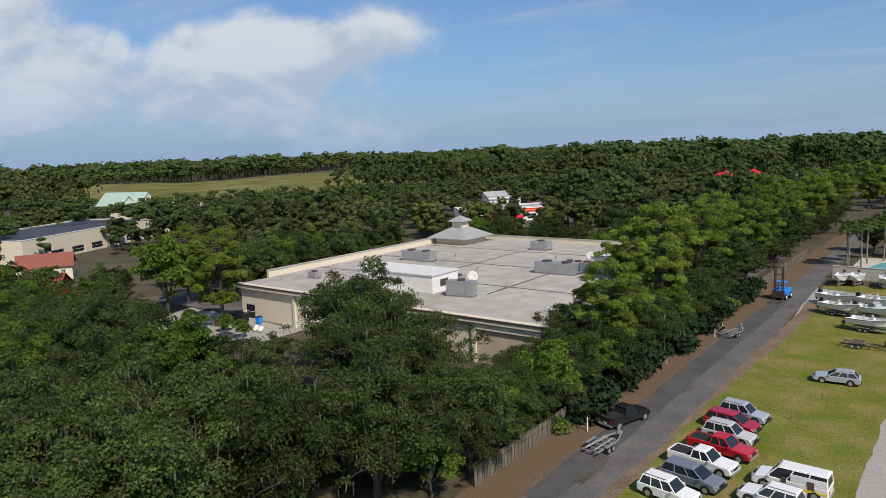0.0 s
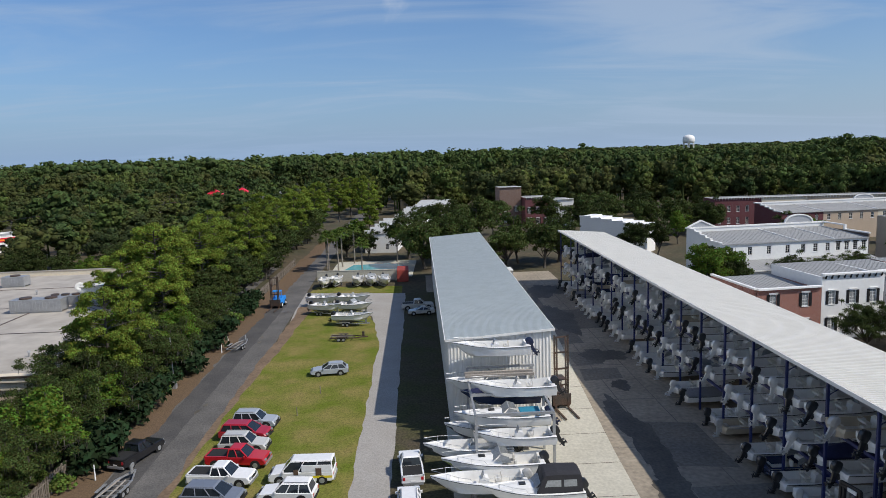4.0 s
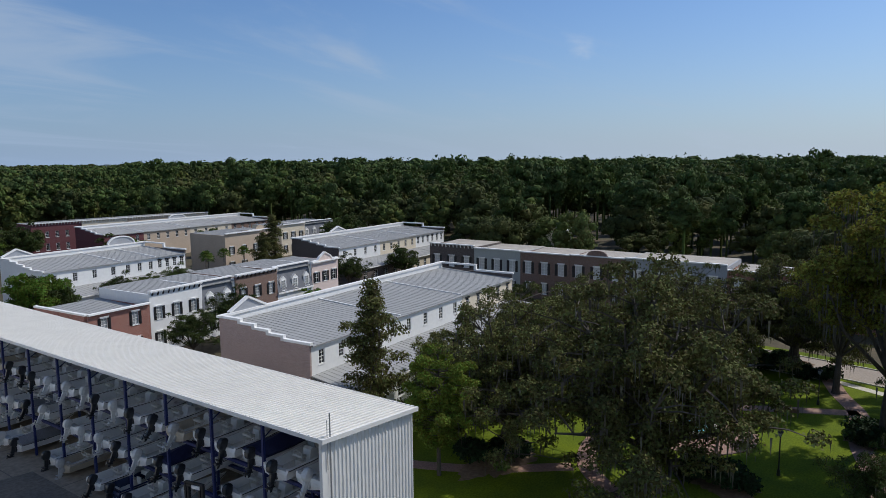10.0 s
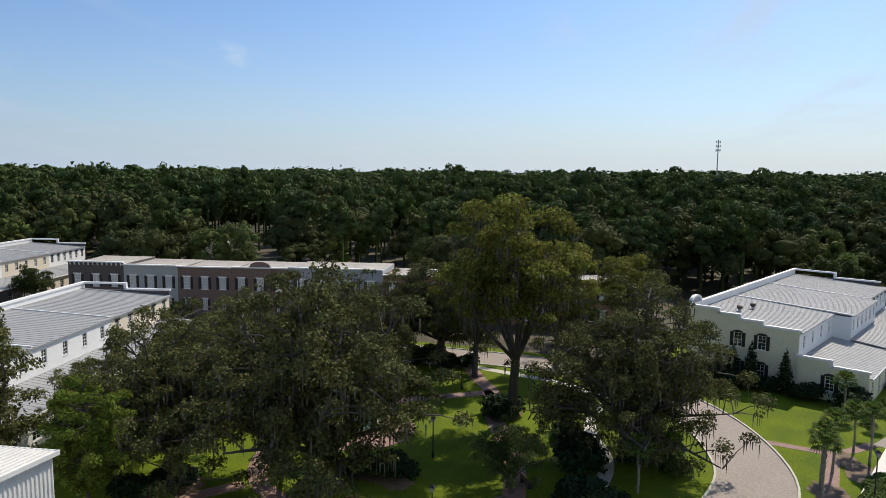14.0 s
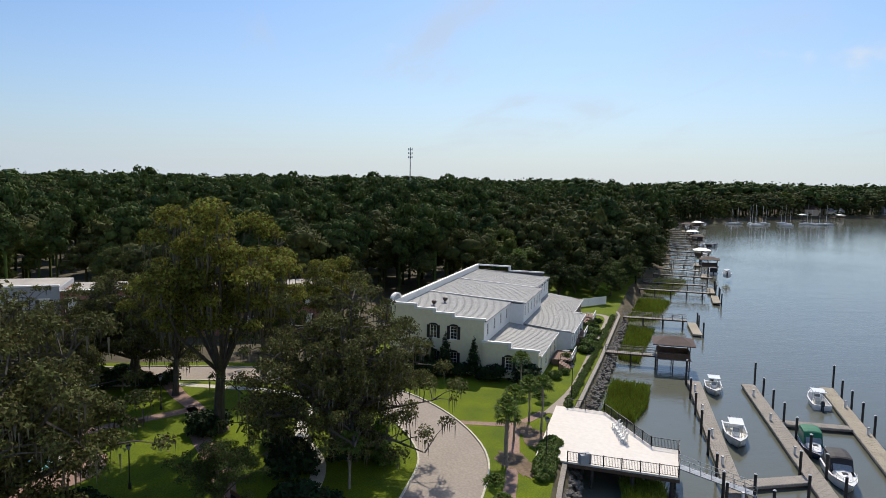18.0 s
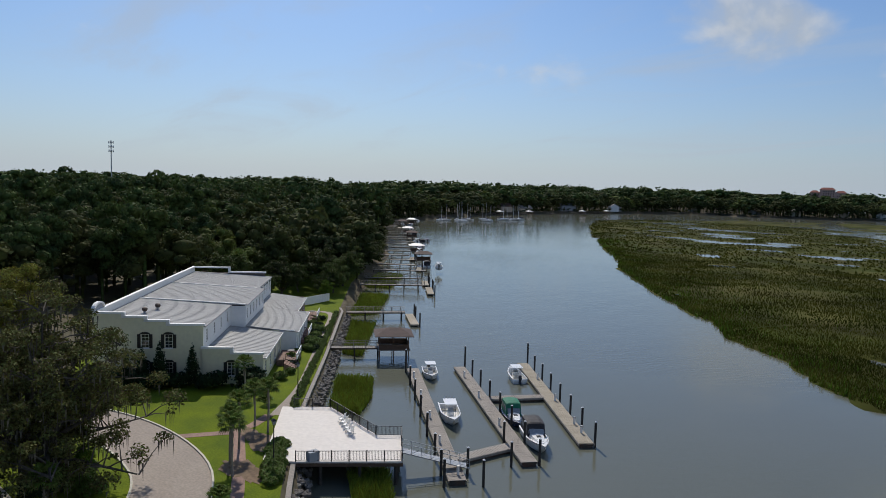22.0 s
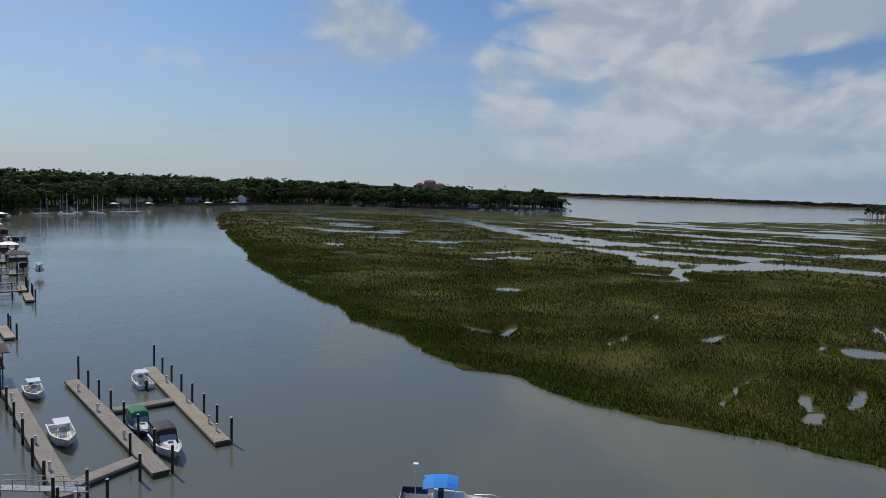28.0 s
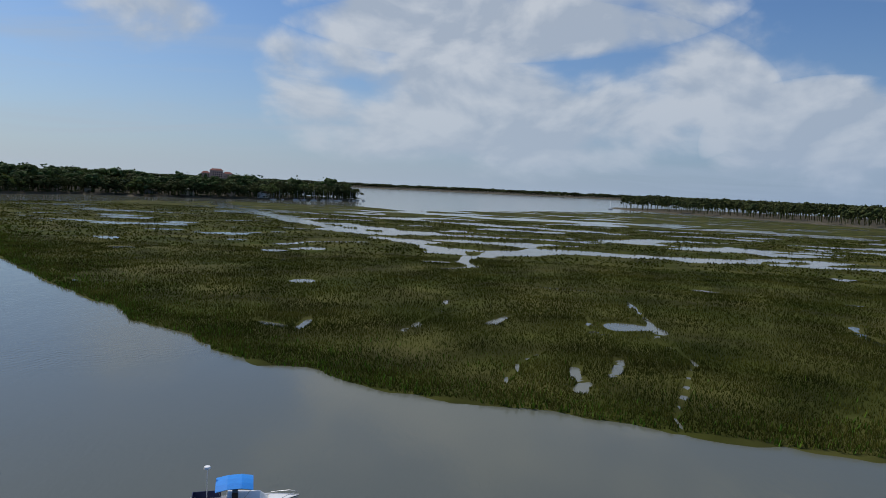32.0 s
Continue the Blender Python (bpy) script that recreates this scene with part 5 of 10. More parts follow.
def garden_block(name, label, x, y, rz, units, end_mat, D=14.3, eave=8.0, high=9.5, roof="seam_grey", end_wins=(), porch=6.0, far_end="brick_dark", crests=(), porch_mat=None, hood=None, shutters=None, steps=4, arch=False, group="townhouses"):
    """A row of townhouses seen from the garden: upper storey under a metal roof, one-storey part in front, tall parapet at the back."""
    L = sum(u[0] for u in units)
    h = thing(name, label, "townhouse", pose(x, y, 0, 0, 0, rz), group)
    end_wall(h, D, eave, high, steps, end_mat, wins=end_wins, shutters=shutters, arch=arch, hood=hood)
    part("end_wall", MB().box(L - .25, 0, 0, L, D, eave + .6), M[far_end], h)
    part("back_wall", MB().box(.25, D - .25, 0, L, D, high), M["white_siding"], h)
    coping(h, [(0, D - .12, high), (L, D - .12, high)], 0.55, 0.3)
    coping(h, [(L - .12, 0, eave + .6), (L - .12, D * .5, eave + .6), (L - .12, D * .5, high), (L - .12, D, high)])
    x0 = 0.25
    for i, (w, off, m_up, m_low, nwin, lowoff) in enumerate(units):
        x1 = min(x0 + w, L - .25)
        ww = x1 - x0
        wins = [(ww * (k + .5) / nwin, 5.5, 0.95, 1.65) for k in range(nwin)]
        facade(h, pose(x0, off, 0), ww, eave - .35, m_up, wins, hood="black_paint" if i == len(units) - 1 and hood is None and nwin > 3 else None, frame_mat="white_paint")
        if off < 0:
            for e0 in (x0 - .02, x1 - .2):
                part("side_wall", MB().box(e0, off + .25, 3.4, e0 + .22, .3, eave - .35), M[m_up], h)
        part("fascia", MB().box(x0, off - .14, eave - .35, x1, off + .12, eave - .12), M["white_paint"], h)
        seam_roof(h, (x0, off - .3, eave - .12), (x1, off - .3, eave - .12), (x1, D - .3, high - .75), (x0, D - .3, high - .75), roof, 0.8)
        if i:
            part("party_ridge", MB().beam((x0, off, eave - .02), (x0, D - .3, high - .66), .22, .14), M["white_paint"], h)
        if porch:
            pd = porch + lowoff
            lw = [(ww * (k + .5) / nwin, .8, 1.3, 1.9) for k in range(nwin)]
            facade(h, pose(x0, off - pd, 0), ww, 3.5, m_low, lw, name="porch_wall")
            for e0 in (x0, x1 - .25):
                part("porch_end", MB().box(e0, off - pd + .25, 0, e0 + .25, off, 3.8), M[m_low if i else (porch_mat or m_low)], h)
            seam_roof(h, (x0 - .1, off - pd - .35, 3.55), (x1 + .1, off - pd - .35, 3.55), (x1 + .1, off - .0, 4.5), (x0 - .1, off - .0, 4.5), roof, 0.8, name="porch_roof")
            part("porch_fascia", MB().box(x0 - .1, off - pd - .42, 3.32, x1 + .1, off - pd - .35, 3.56), M["white_paint"], h)
        x0 = x1
    for cx, w, hh, kind in crests:
        if kind == "gable":
            pr = [(cx - w / 2, high), (cx - w / 2, high + .25), (cx, high + hh), (cx + w / 2, high + .25), (cx + w / 2, high)]
        else:
            pr = [(cx - w / 2, high)] + [(cx - w / 2 * math.cos(a), high + .25 + (hh - .25) * math.sin(a)) for a in np.linspace(0, math.pi, 11)] + [(cx + w / 2, high)]
        part("crest", MB().slab(pr, D - .2, D), M["grey_stucco"], h)
        rim = MB()
        for a, b in zip(pr[1:-2], pr[2:-1]):
            rim.beam((a[0], D - .1, a[1] + .1), (b[0], D - .1, b[1] + .1), .5, .26)
        part("crest_rim", rim, M["white_paint"], h)
    return h


# townhouses round the green
garden_block("townhouse_row", "brick-ended townhouses with grey standing-seam roof", 51.4, 55.2, 4.2, [(17, 0, "white_siding", "white_siding", 5, 0), (16, 0, "white_siding", "white_siding", 4, 0), (17.5, 0, "cream", "cream", 5, 0)],
             "brick_pink", crests=[(4.4, 6.0, 1.7, "gable")], end_wins=[(3.6, 1.2, 1.1, 2.2)], porch_mat="brick_pink", roof="seam_grey")
garden_block("townhouse_row", "white townhouses with grey metal roof and arched crest", 59.2, 133.7, 5, [(16, 0, "white_siding", "white_siding", 4, 0), (8, 0, "white_siding", "white_siding", 3, 0), (8, 0, "white_paint", "slate", 4, 0)],
             "white_siding", crests=[(3.2, 6, 1.6, "gable"), (26, 6.5, 1.9, "arch")])
garden_block("townhouse_row", "cream townhouses with dark brick gable end", 114.5, 112.4, 4.5, [(16, 0, "white_siding", "brick_dark", 4, 0), (16, 0, "cream", "cream", 5, 0), (15, 0, "white_siding", "white_siding", 6, 0)],
             "brick_dark", crests=[(17, 6, 1.4, "gable")], porch_mat="brick_dark")
garden_block("townhouse_row", "long townhouse row with plum brick gable end", 100.4, 188.5, 2.5, [(12, 0, "brick_plum", "brick_plum", 3, 0), (16, 0, "tan_stucco", "tan_stucco", 5, 0), (16, 0, "cream", "cream", 4, 0), (16, 0, "brick_brown", "brick_brown", 5, 0)],
             "brick_plum", crests=[(34, 6, 1.4, "arch")], porch=0, roof="seam_light", shutters=None)
garden_block("waterfront_row", "pale yellow waterfront townhouses with white metal roofs", 92.4, -32.4, -33.3, [(17, 0, "white_siding", "yellow_stucco", 4, 1.5), (17, -2.4, "white_siding", "white_siding", 6, 1.5), (16.6, -1.2, "white_siding", "brick_brown", 5, 0.5)],
             "yellow_stucco", D=14.4, roof="seam_light", end_wins=[(7.6, 4.9, 1.05, 1.9), (4.5, 4.9, 1.05, 1.9), (7.6, 1.1, 1.05, 1.9), (4.5, 1.1, 1.05, 1.9)], crests=[(1.9, 3.4, 1.1, "arch")], shutters="black_paint", arch=True, steps=3, porch=6.5, porch_mat="yellow_stucco")

# the one-storey gable of the waterfront row towards the drive
h = thing("garden_wing", "low pale yellow wing with an arched shuttered window", "house wing", pose(92.4, -32.4, 0, 0, 0, -33.3), "")
end_wall(h, 8.0, 4.2, 4.9, 1, "yellow_stucco", y0=-8.0, x=-.3, wins=[(-3.8, 1.2, 1.05, 1.9)], shutters="black_paint", arch=True)
part("end_fill", MB().box(0, -.5, 0, .2, 0, 4.4), M["yellow_stucco"], h)


def street_house(x, y, rz, w, hgt, material, style, D=12.0, nwin=3, hood="white_paint", group="street townhouses", shutters="black_paint", label="", roof="seam_grey", lower=True, win=(1.0, 1.9), pane=None):
    """One townhouse of a closed street front; style: cornice, brackets, mansard, gable, arch or plain."""
    h = thing("townhouse", label or "townhouse with shuttered sash windows", "townhouse", pose(x, y, 0, 0, 0, rz), group)
    wins = [(w * (k + .5) / nwin, 5.0, *win) for k in range(nwin)]
    low = [(w * (k + .5) / nwin, 1.0, 1.0, 2.1) for k in range(nwin)] if lower else []
    man = style == "mansard"
    hw = 4.6 if man else hgt
    facade(h, pose(0, 0, 0), w, hw, material if not man else "white_siding", low + ([] if man else wins), shutters=shutters, hood=hood, pane=pane or ("window_light" if style in ("arch", "plain", "brackets") else "glass"))
    part("party_wall", MB().box(0, .25, 0, .25, D, hgt - .3).box(w - .25, .25, 0, w, D, hgt - .3).box(.25, D - .25, 0, w - .25, D, hgt - .3), M[material if not man else "white_siding"], h)
    seam_roof(h, (.1, .3, hgt - .55), (w - .1, .3, hgt - .55), (w - .1, D - .1, hgt - .25), (.1, D - .1, hgt - .25), roof, .6)
    if man:
        part("mansard", MB().slabx([(-.15, 4.6), (.9, hgt), (1.3, hgt), (.3, 4.6)], 0, w), M["slate"], h)
        for k in range(nwin):
            cx = w * (k + .5) / nwin
            d = part("dormer", MB().slab([(cx - .75, 4.9), (cx + .75, 4.9), (cx + .75, 6.9), (cx, 7.6), (cx - .75, 6.9)], .05, .9), M["white_paint"], h)
            window(h, pose(cx - .5, -.08, 5.0), 1.0, 1.8, pane="window_light")
        part("cornice", MB().box(0, .6, hgt, w, 1.4, hgt + .18).box(0, -.3, 4.45, w, -.02, 4.7), M["white_paint"], h)
    else:
        cm = MB().box(-.0, -.38, hgt, w, .3, hgt + .22)
        if style == "brackets":
            cm.box(0, -.2, hgt - .2, w, -.01, hgt)
        part("cornice", cm, M["white_paint"], h)
        if style in ("brackets", "cornice"):
            n = int(w / .9)
            bk = MB()
            for k in range(n):
                cx = w * (k + .5) / n
                bk.slabx([(-.32, hgt), (-.01, hgt), (-.01, hgt - .6), (-.14, hgt - .5)], cx - .09, cx + .09)
            tagged(part("bracket_course", bk, M["black_paint" if style == "brackets" else "white_paint"], h), kind="stuff")
        if style == "gable":
            pr = [(0, hgt + .22), (w * .22, hgt + .3), (w * .3, hgt + .9), (w * .5, hgt + 1.7), (w * .7, hgt + .9), (w * .78, hgt + .3), (w, hgt + .22)]
            part("gable", MB().slab(pr, -.02, .3), M[material], h)
            rim = MB()
            for a, b in zip(pr[:-1], pr[1:]):
                rim.beam((a[0], .14, a[1] + .08), (b[0], .14, b[1] + .08), .6, .2)
            part("gable_rim", rim, M["white_paint"], h)
        if style == "arch":
            pr = [(w * .3, hgt + .2)] + [(w * .5 - w * .18 * math.cos(a), hgt + .35 + .9 * math.sin(a)) for a in np.linspace(0, math.pi, 9)] + [(w * .7, hgt + .2)]
            part("crest", MB().slab(pr, -.1, .2), M[material], h)
    return h


# the street front behind the racks
sx, sy, c5, s5 = 46.0, 92.0, math.cos(radians(5)), math.sin(radians(5))
at = 0.0
for w, hgt, m_, style, n, lab in ((9.6, 7.6, "brick_red", "plain", 2, "red brick townhouse with flat grey roof"), (9.4, 9.2, "white_siding", "brackets", 3, "white townhouse with bracketed cornice"), (7.0, 9.1, "slate", "mansard", 2, "townhouse with slate mansard and white dormers"),
                                 (9.6, 9.2, "brick_brown", "brackets", 3, "brown brick townhouse with bracketed white cornice"), (9.2, 9.2, "slate", "mansard", 3, "townhouse with grey mansard and white dormers"), (7.6, 8.8, "pink_stucco", "gable", 3, "pale pink townhouse with white gable crest")):
    street_house(sx + at * c5, sy + at * s5, 5, w - .04, hgt, m_, style, nwin=n, label=lab, shutters="black_paint" if m_ not in ("slate",) else None)
    at += w
# stepped parapets on the brick end
h = thing("parapet_wall", "stepped red brick side wall with white coping", "wall", pose(sx, sy, 0, 0, 0, 5))
for k in range(4):
    part("step", MB().box(-.3, .2 + 3 * k, 0, -.02, 3.1 + 3 * k, 7.6 + .02 * k), M["brick_red"], h)
    coping(h, [(-.16, .3 + 3 * k, 7.65), (-.16, 2.9 + 3 * k, 7.65)], .5, .25)

# the row along the far side of the green, facing west
ey, ex = 92.0, 122.5
for w, hgt, m_, style, n, lab in ((11.5, 9.7, "brick_dark", "cornice", 3, "dark brick townhouse with bracketed cornice"), (11.0, 9.3, "grey_green", "plain", 3, "grey townhouse with white cornice"), (10.8, 9.2, "brick_brown", "plain", 3, "brown brick townhouse with white lintels"),
                                 (11.2, 9.3, "brick_brown", "arch", 3, "brown brick townhouse with rounded crest"), (18.0, 9.5, "grey_stucco", "plain", 4, "wide grey townhouse with white arched windows"), (14.5, 8.6, "brick_red", "plain", 4, "red brick townhouse with flat parapet"),
                                 (13.5, 8.4, "brick_red", "plain", 4, "red brick townhouse with white coping"), (14.0, 8.2, "brick_red", "plain", 4, "red brick townhouse at the end of the row")):
    ang = -88.0
    street_house(ex, ey, ang, w - .04, hgt, m_, style, nwin=n, label=lab, group="townhouses along the green", win=(1.35, 2.3), pane="window_pale", roof="membrane")
    ex, ey = ex + w * math.cos(radians(ang)), ey + w * math.sin(radians(ang))

# tan and brick blocks behind
street_house(106.5, 143.0, 4, 12, 10.2, "tan_stucco", "plain", D=13, nwin=3, label="tan stucco townhouse with flat parapet")
street_house(119.0, 150.0, 4, 9, 9.6, "tan_stucco", "arch", D=11, nwin=3, label="tan townhouse with rounded crest")
street_house(137.5, 158.0, 4, 10, 9.2, "cream", "plain", nwin=3, label="cream townhouse with balcony front")
street_house(148.0, 160.0, 4, 14, 9.2, "slate", "mansard", nwin=4, label="townhouse with slate mansard roof")
for k in range(4):
    street_house(98 + 15 * k, 226 - 1.2 * k, -4, 14.9, 9.4, ("brick_plum", "cream", "tan_stucco", "cream")[k], "cornice", nwin=5, label="three-bay brick townhouse with pale cornice", group="far street front", shutters=None, hood=None)
# blocks beyond the yard
street_house(30, 255, 0, 8, 14, "brick_brown", "plain", D=14, nwin=2, label="brown brick shop house with tall parapet")
street_house(38.2, 247, 0, 9, 10.5, "brick_plum", "cornice", D=14, nwin=3, label="plum brick shop house with white cornice")
street_house(47.4, 246, 0, 8, 9.5, "white_siding", "plain", D=14, nwin=3, label="white shop house with black windows")
h = thing("hall", "white hall with stepped parapet side", "building", pose(43.5, 186, 0, 0, 0, -38))
for k in range(6):
    part("step", MB().box(3.0 * k, 0, 0, 3.0 * k + 3.0, 8, 9.2 - .35 * k), M["white_paint"], h)
coping(h, [(3.0 * k + q, .2, 9.2 - .35 * k) for k in range(6) for q in (.1, 2.9)], .6, .2)
for (bx, by, l, d, hh) in ((-15.5, 196, 9, 44, 5.0), (-8, 232, 10, 40, 6.0), (-2, 262, 12, 36, 6.5)):
    h = thing("terrace_block", "white low terrace with pale metal roof", "building", pose(bx, by, 0, 0, 0, -6), "far terraces")
    facade(h, pose(0, 0, 0), l, hh - .3, "white_siding", [(l * .3, 1, 1, 1.6), (l * .7, 1, 1, 1.6)])
    part("wall", MB().box(0, .25, 0, .2, d, hh - .3).box(l - .2, .25, 0, l, d, hh - .3), M["white_siding"], h)
    seam_roof(h, (-.2, -.2, hh), (-.2, d, hh), (l + .2, d, hh + 1), (l + .2, -.2, hh + 1), "seam_light", .6)
    for k in range(5):
        part("parapet", MB().box(0, d * k / 5, hh - .2, l, d * k / 5 + .3, hh + 1.5), M["white_paint"], h)


# ---- the store ----
store = thing("store", "large flat-roofed cream store building", "store", pose(-102.5, 72.5, 0))
SW_, SD, SH = 62.5, 66.0, 6.2
facade(store, pose(0, 0, 0), SW_, 5.5, "cream", [(2.2, .02, 2.6, 2.6)], pane="glass", bars=False)
part("wall", MB().box(0, .25, 0, .3, SD, 5.5).box(.3, SD - .3, 0, SW_ - .3, SD, 5.5).box(SW_ - .3, .25, 0, SW_, SD, 5.5), M["cream"], store)
part("roof", MB().box(.3, .3, 5.6, SW_ - .3, SD - .3, SH), M["membrane"], store, "weathered grey-brown flat roof membrane")
part("fascia", MB().box(-.5, -.7, 5.5, SW_ + .4, .3, SH + .02).box(SW_ - .3, .3, 5.5, SW_ + .4, SD, SH + .02), M["cream"], store, "deep cream eave fascia")
part("gutter", MB().box(-.5, -.82, SH - .22, SW_ + .4, -.7, SH), M["dark_steel"], store)
part("parapet", MB().box(-.3, 6, SH - .6, .3, SD, SH + 1.2).box(.3, SD - .3, SH - .6, SW_, SD, SH + .9), M["cream"], store, "raised cream parapet")
part("parapet_cap", MB().box(-.42, 6, SH + 1.2, .42, SD, SH + 1.32).box(.42, SD - .42, SH + .9, SW_, SD + .12, SH + 1.02), M["membrane"], store)
for (px, w) in ((14, .5), (19, .5), (50, .6), (61.4, .9)):
    part("pilaster", MB().box(px, -.35, 0, px + w, -.01, 5.5), M["cream"], store)
part("bay_frame", MB().box(50, -.4, 4.6, 61.4, -.02, 5.5), M["cream"], store)
part("bay_recess", MB().box(50.7, -.06, 0, 61.3, -.02, 4.5), M["tan_stucco"], store)
part("bay_door", MB().box(55.2, -.14, 0, 57.2, -.07, 2.6).box(59, -.12, 1.6, 60.4, -.07, 2.4), M["galv"], store)
seams = MB()
for k in range(1, 4):
    seams.box(.4, SD * k / 4 + 1.5, SH + .004, SW_ - .4, SD * k / 4 + 1.8, SH + .03)
seams.box(26, 17, SH + .004, 26.3, 50, SH + .03).box(44, 12, SH + .004, 44.3, 40, SH + .03)
part("roof_joint", seams, M["dark_steel"], store, "dark seam strips across the roof")
# cupola
cu = thing("cupola", "cream roof lantern with grey hipped metal roof", "cupola", pose(-97.5, 131, SH))
part("base", MB().box(-4.2, -4.2, 0, 4.2, 4.2, 1.3), M["cream"], cu)
def hip(mb, a, z0, b, z1):
    mb.loft([[(-a, -a, z0), (a, -a, z0), (a, a, z0), (-a, a, z0)], [(-b, -b, z1), (b, -b, z1), (b, b, z1), (-b, b, z1)]])
    return mb
part("lower_roof", hip(hip(MB(), 5.6, 1.3, 5.6, 1.45), 5.6, 1.45, 1.5, 3.6), M["seam_grey"], cu)
part("lantern", MB().box(-1.4, -1.4, 3.5, 1.4, 1.4, 5.0), M["cream"], cu)
part("upper_roof", hip(MB(), 2.2, 5.0, .1, 6.3), M["seam_grey"], cu)


def roof_unit(x, y, rz, l, w, h, fans=1, label="grey rooftop air-conditioning unit on rails"):
    u = thing("rooftop_unit", label, "air conditioner", pose(x, y, SH, 0, 0, rz), "rooftop units")
    part("rail", MB().box(0, .1, 0, l, .25, .25).box(0, w - .25, 0, l, w - .1, .25), M["galv"], u)
    b = MB().box(0, 0, .25, l, w, h)
    for k in range(int(l / .5)):
        b.box(k * .5 + .08, -.03, .45, k * .5 + .4, 0, h - .2)
    part("housing", b, M["galv"], u)
    for k in range(fans):
        part("fan_cowl", MB().cyl((l * (k + .5) / fans, w / 2, h), (l * (k + .5) / fans, w / 2, h + .22), min(w, l / fans) * .38, n=12), M["dark_steel"], u)


for a in ((-92.5, 104, 0, 7.5, 2.2, 2.0, 2), (-75.5, 126, 0, 4, 2.2, 1.9, 1), (-61, 103, 0, 7.5, 2.3, 2.0, 2), (-58, 108, 0, 8, 1.6, 1.5, 5), (-94.5, 81, 0, 2, 1.4, 1.2, 1), (-63, 80.5, 10, 4.4, 1.6, 2.4, 1), (-72, 88, 0, 6, 1.6, 1.5, 4)):
    roof_unit(*a)


def penthouse(x, y, l, w, h):
    p = thing("roof_cabin", "white metal equipment cabin on the store roof", "cabin", pose(x, y, SH), "roof cabins")
    b = MB().box(0, 0, 0, l, w, h)
    for k in range(int(l / .4)):
        b.box(k * .4 + .1, -.03, .1, k * .4 + .28, 0, h - .1)
    part("wall", b, M["white_metal"], p)
    part("roof", MB().box(-.2, -.2, h, l + .2, w + .2, h + .18), M["roof_metal"], p)
    part("louvre", MB().box(l, w * .3, .8, l + .05, w * .6, 1.9), M["dark_steel"], p)


penthouse(-82, 81, 16, 6.5, 2.7)
penthouse(-53, 108.5, 9, 6, 2.6)


def dish(x, y, s, z=SH):
    d = thing("satellite_dish", "white satellite dish on a roof mast", "satellite dish", pose(x, y, z, 0, 0, 20), "dishes")
    part("mast", MB().cyl((0, 0, 0), (0, 0, 1.2), .06), M["galv"], d)
    rings = []
    for r, dep in ((.02, 0), (.5, .06), (.85, .16), (1.0, .25), (.97, .3), (.5, .12), (.02, .05)):
        rings.append([(math.cos(a) * r * s, -dep * s - .1, 1.3 + s * .5 + math.sin(a) * r * s) for a in np.arange(12) / 12 * 6.2832])
    part("reflector", MB().loft(rings), M["white_paint"], d, smooth=True)
    part("feed_arm", MB().beam((0, -.1, 1.3), (0, -s * .9, 1.3 + s * .5), .05, .05), M["galv"], d)


dish(-63.4, 88.1, .9), dish(-56, 114.5, .8), dish(-45, 118, 1.0)
for k in range(9):
    v = thing("roof_vent", "small grey roof vent pipe", "vent", pose(-98 + 6.6 * k, 78 + (k * 17) % 45, SH), "roof vents")
    part("pipe", MB().cyl((0, 0, 0), (0, 0, .6), .12), M["galv"], v)
    part("cap", MB().cyl((0, 0, .6), (0, 0, .75), .25, .1), M["galv"], v)
sheet("store_yard", ragged(rect(-118, 52, -86, 72.3), .5), 0.03, M["gravel"], "grey worn loading yard beside the store", "pavement")
sheet("store_lot", rect(-135, 140, -36, 178), 0.025, M["asphalt"], "asphalt of the store's car park", "pavement")
sheet("store_side", rect(-39.4, 60, -34, 140), 0.025, M["asphalt"], "asphalt strip beside the store", "pavement")
sheet("store_west", rect(-135, 73, -103.6, 140), 0.025, M["asphalt"], "asphalt behind the store", "pavement")

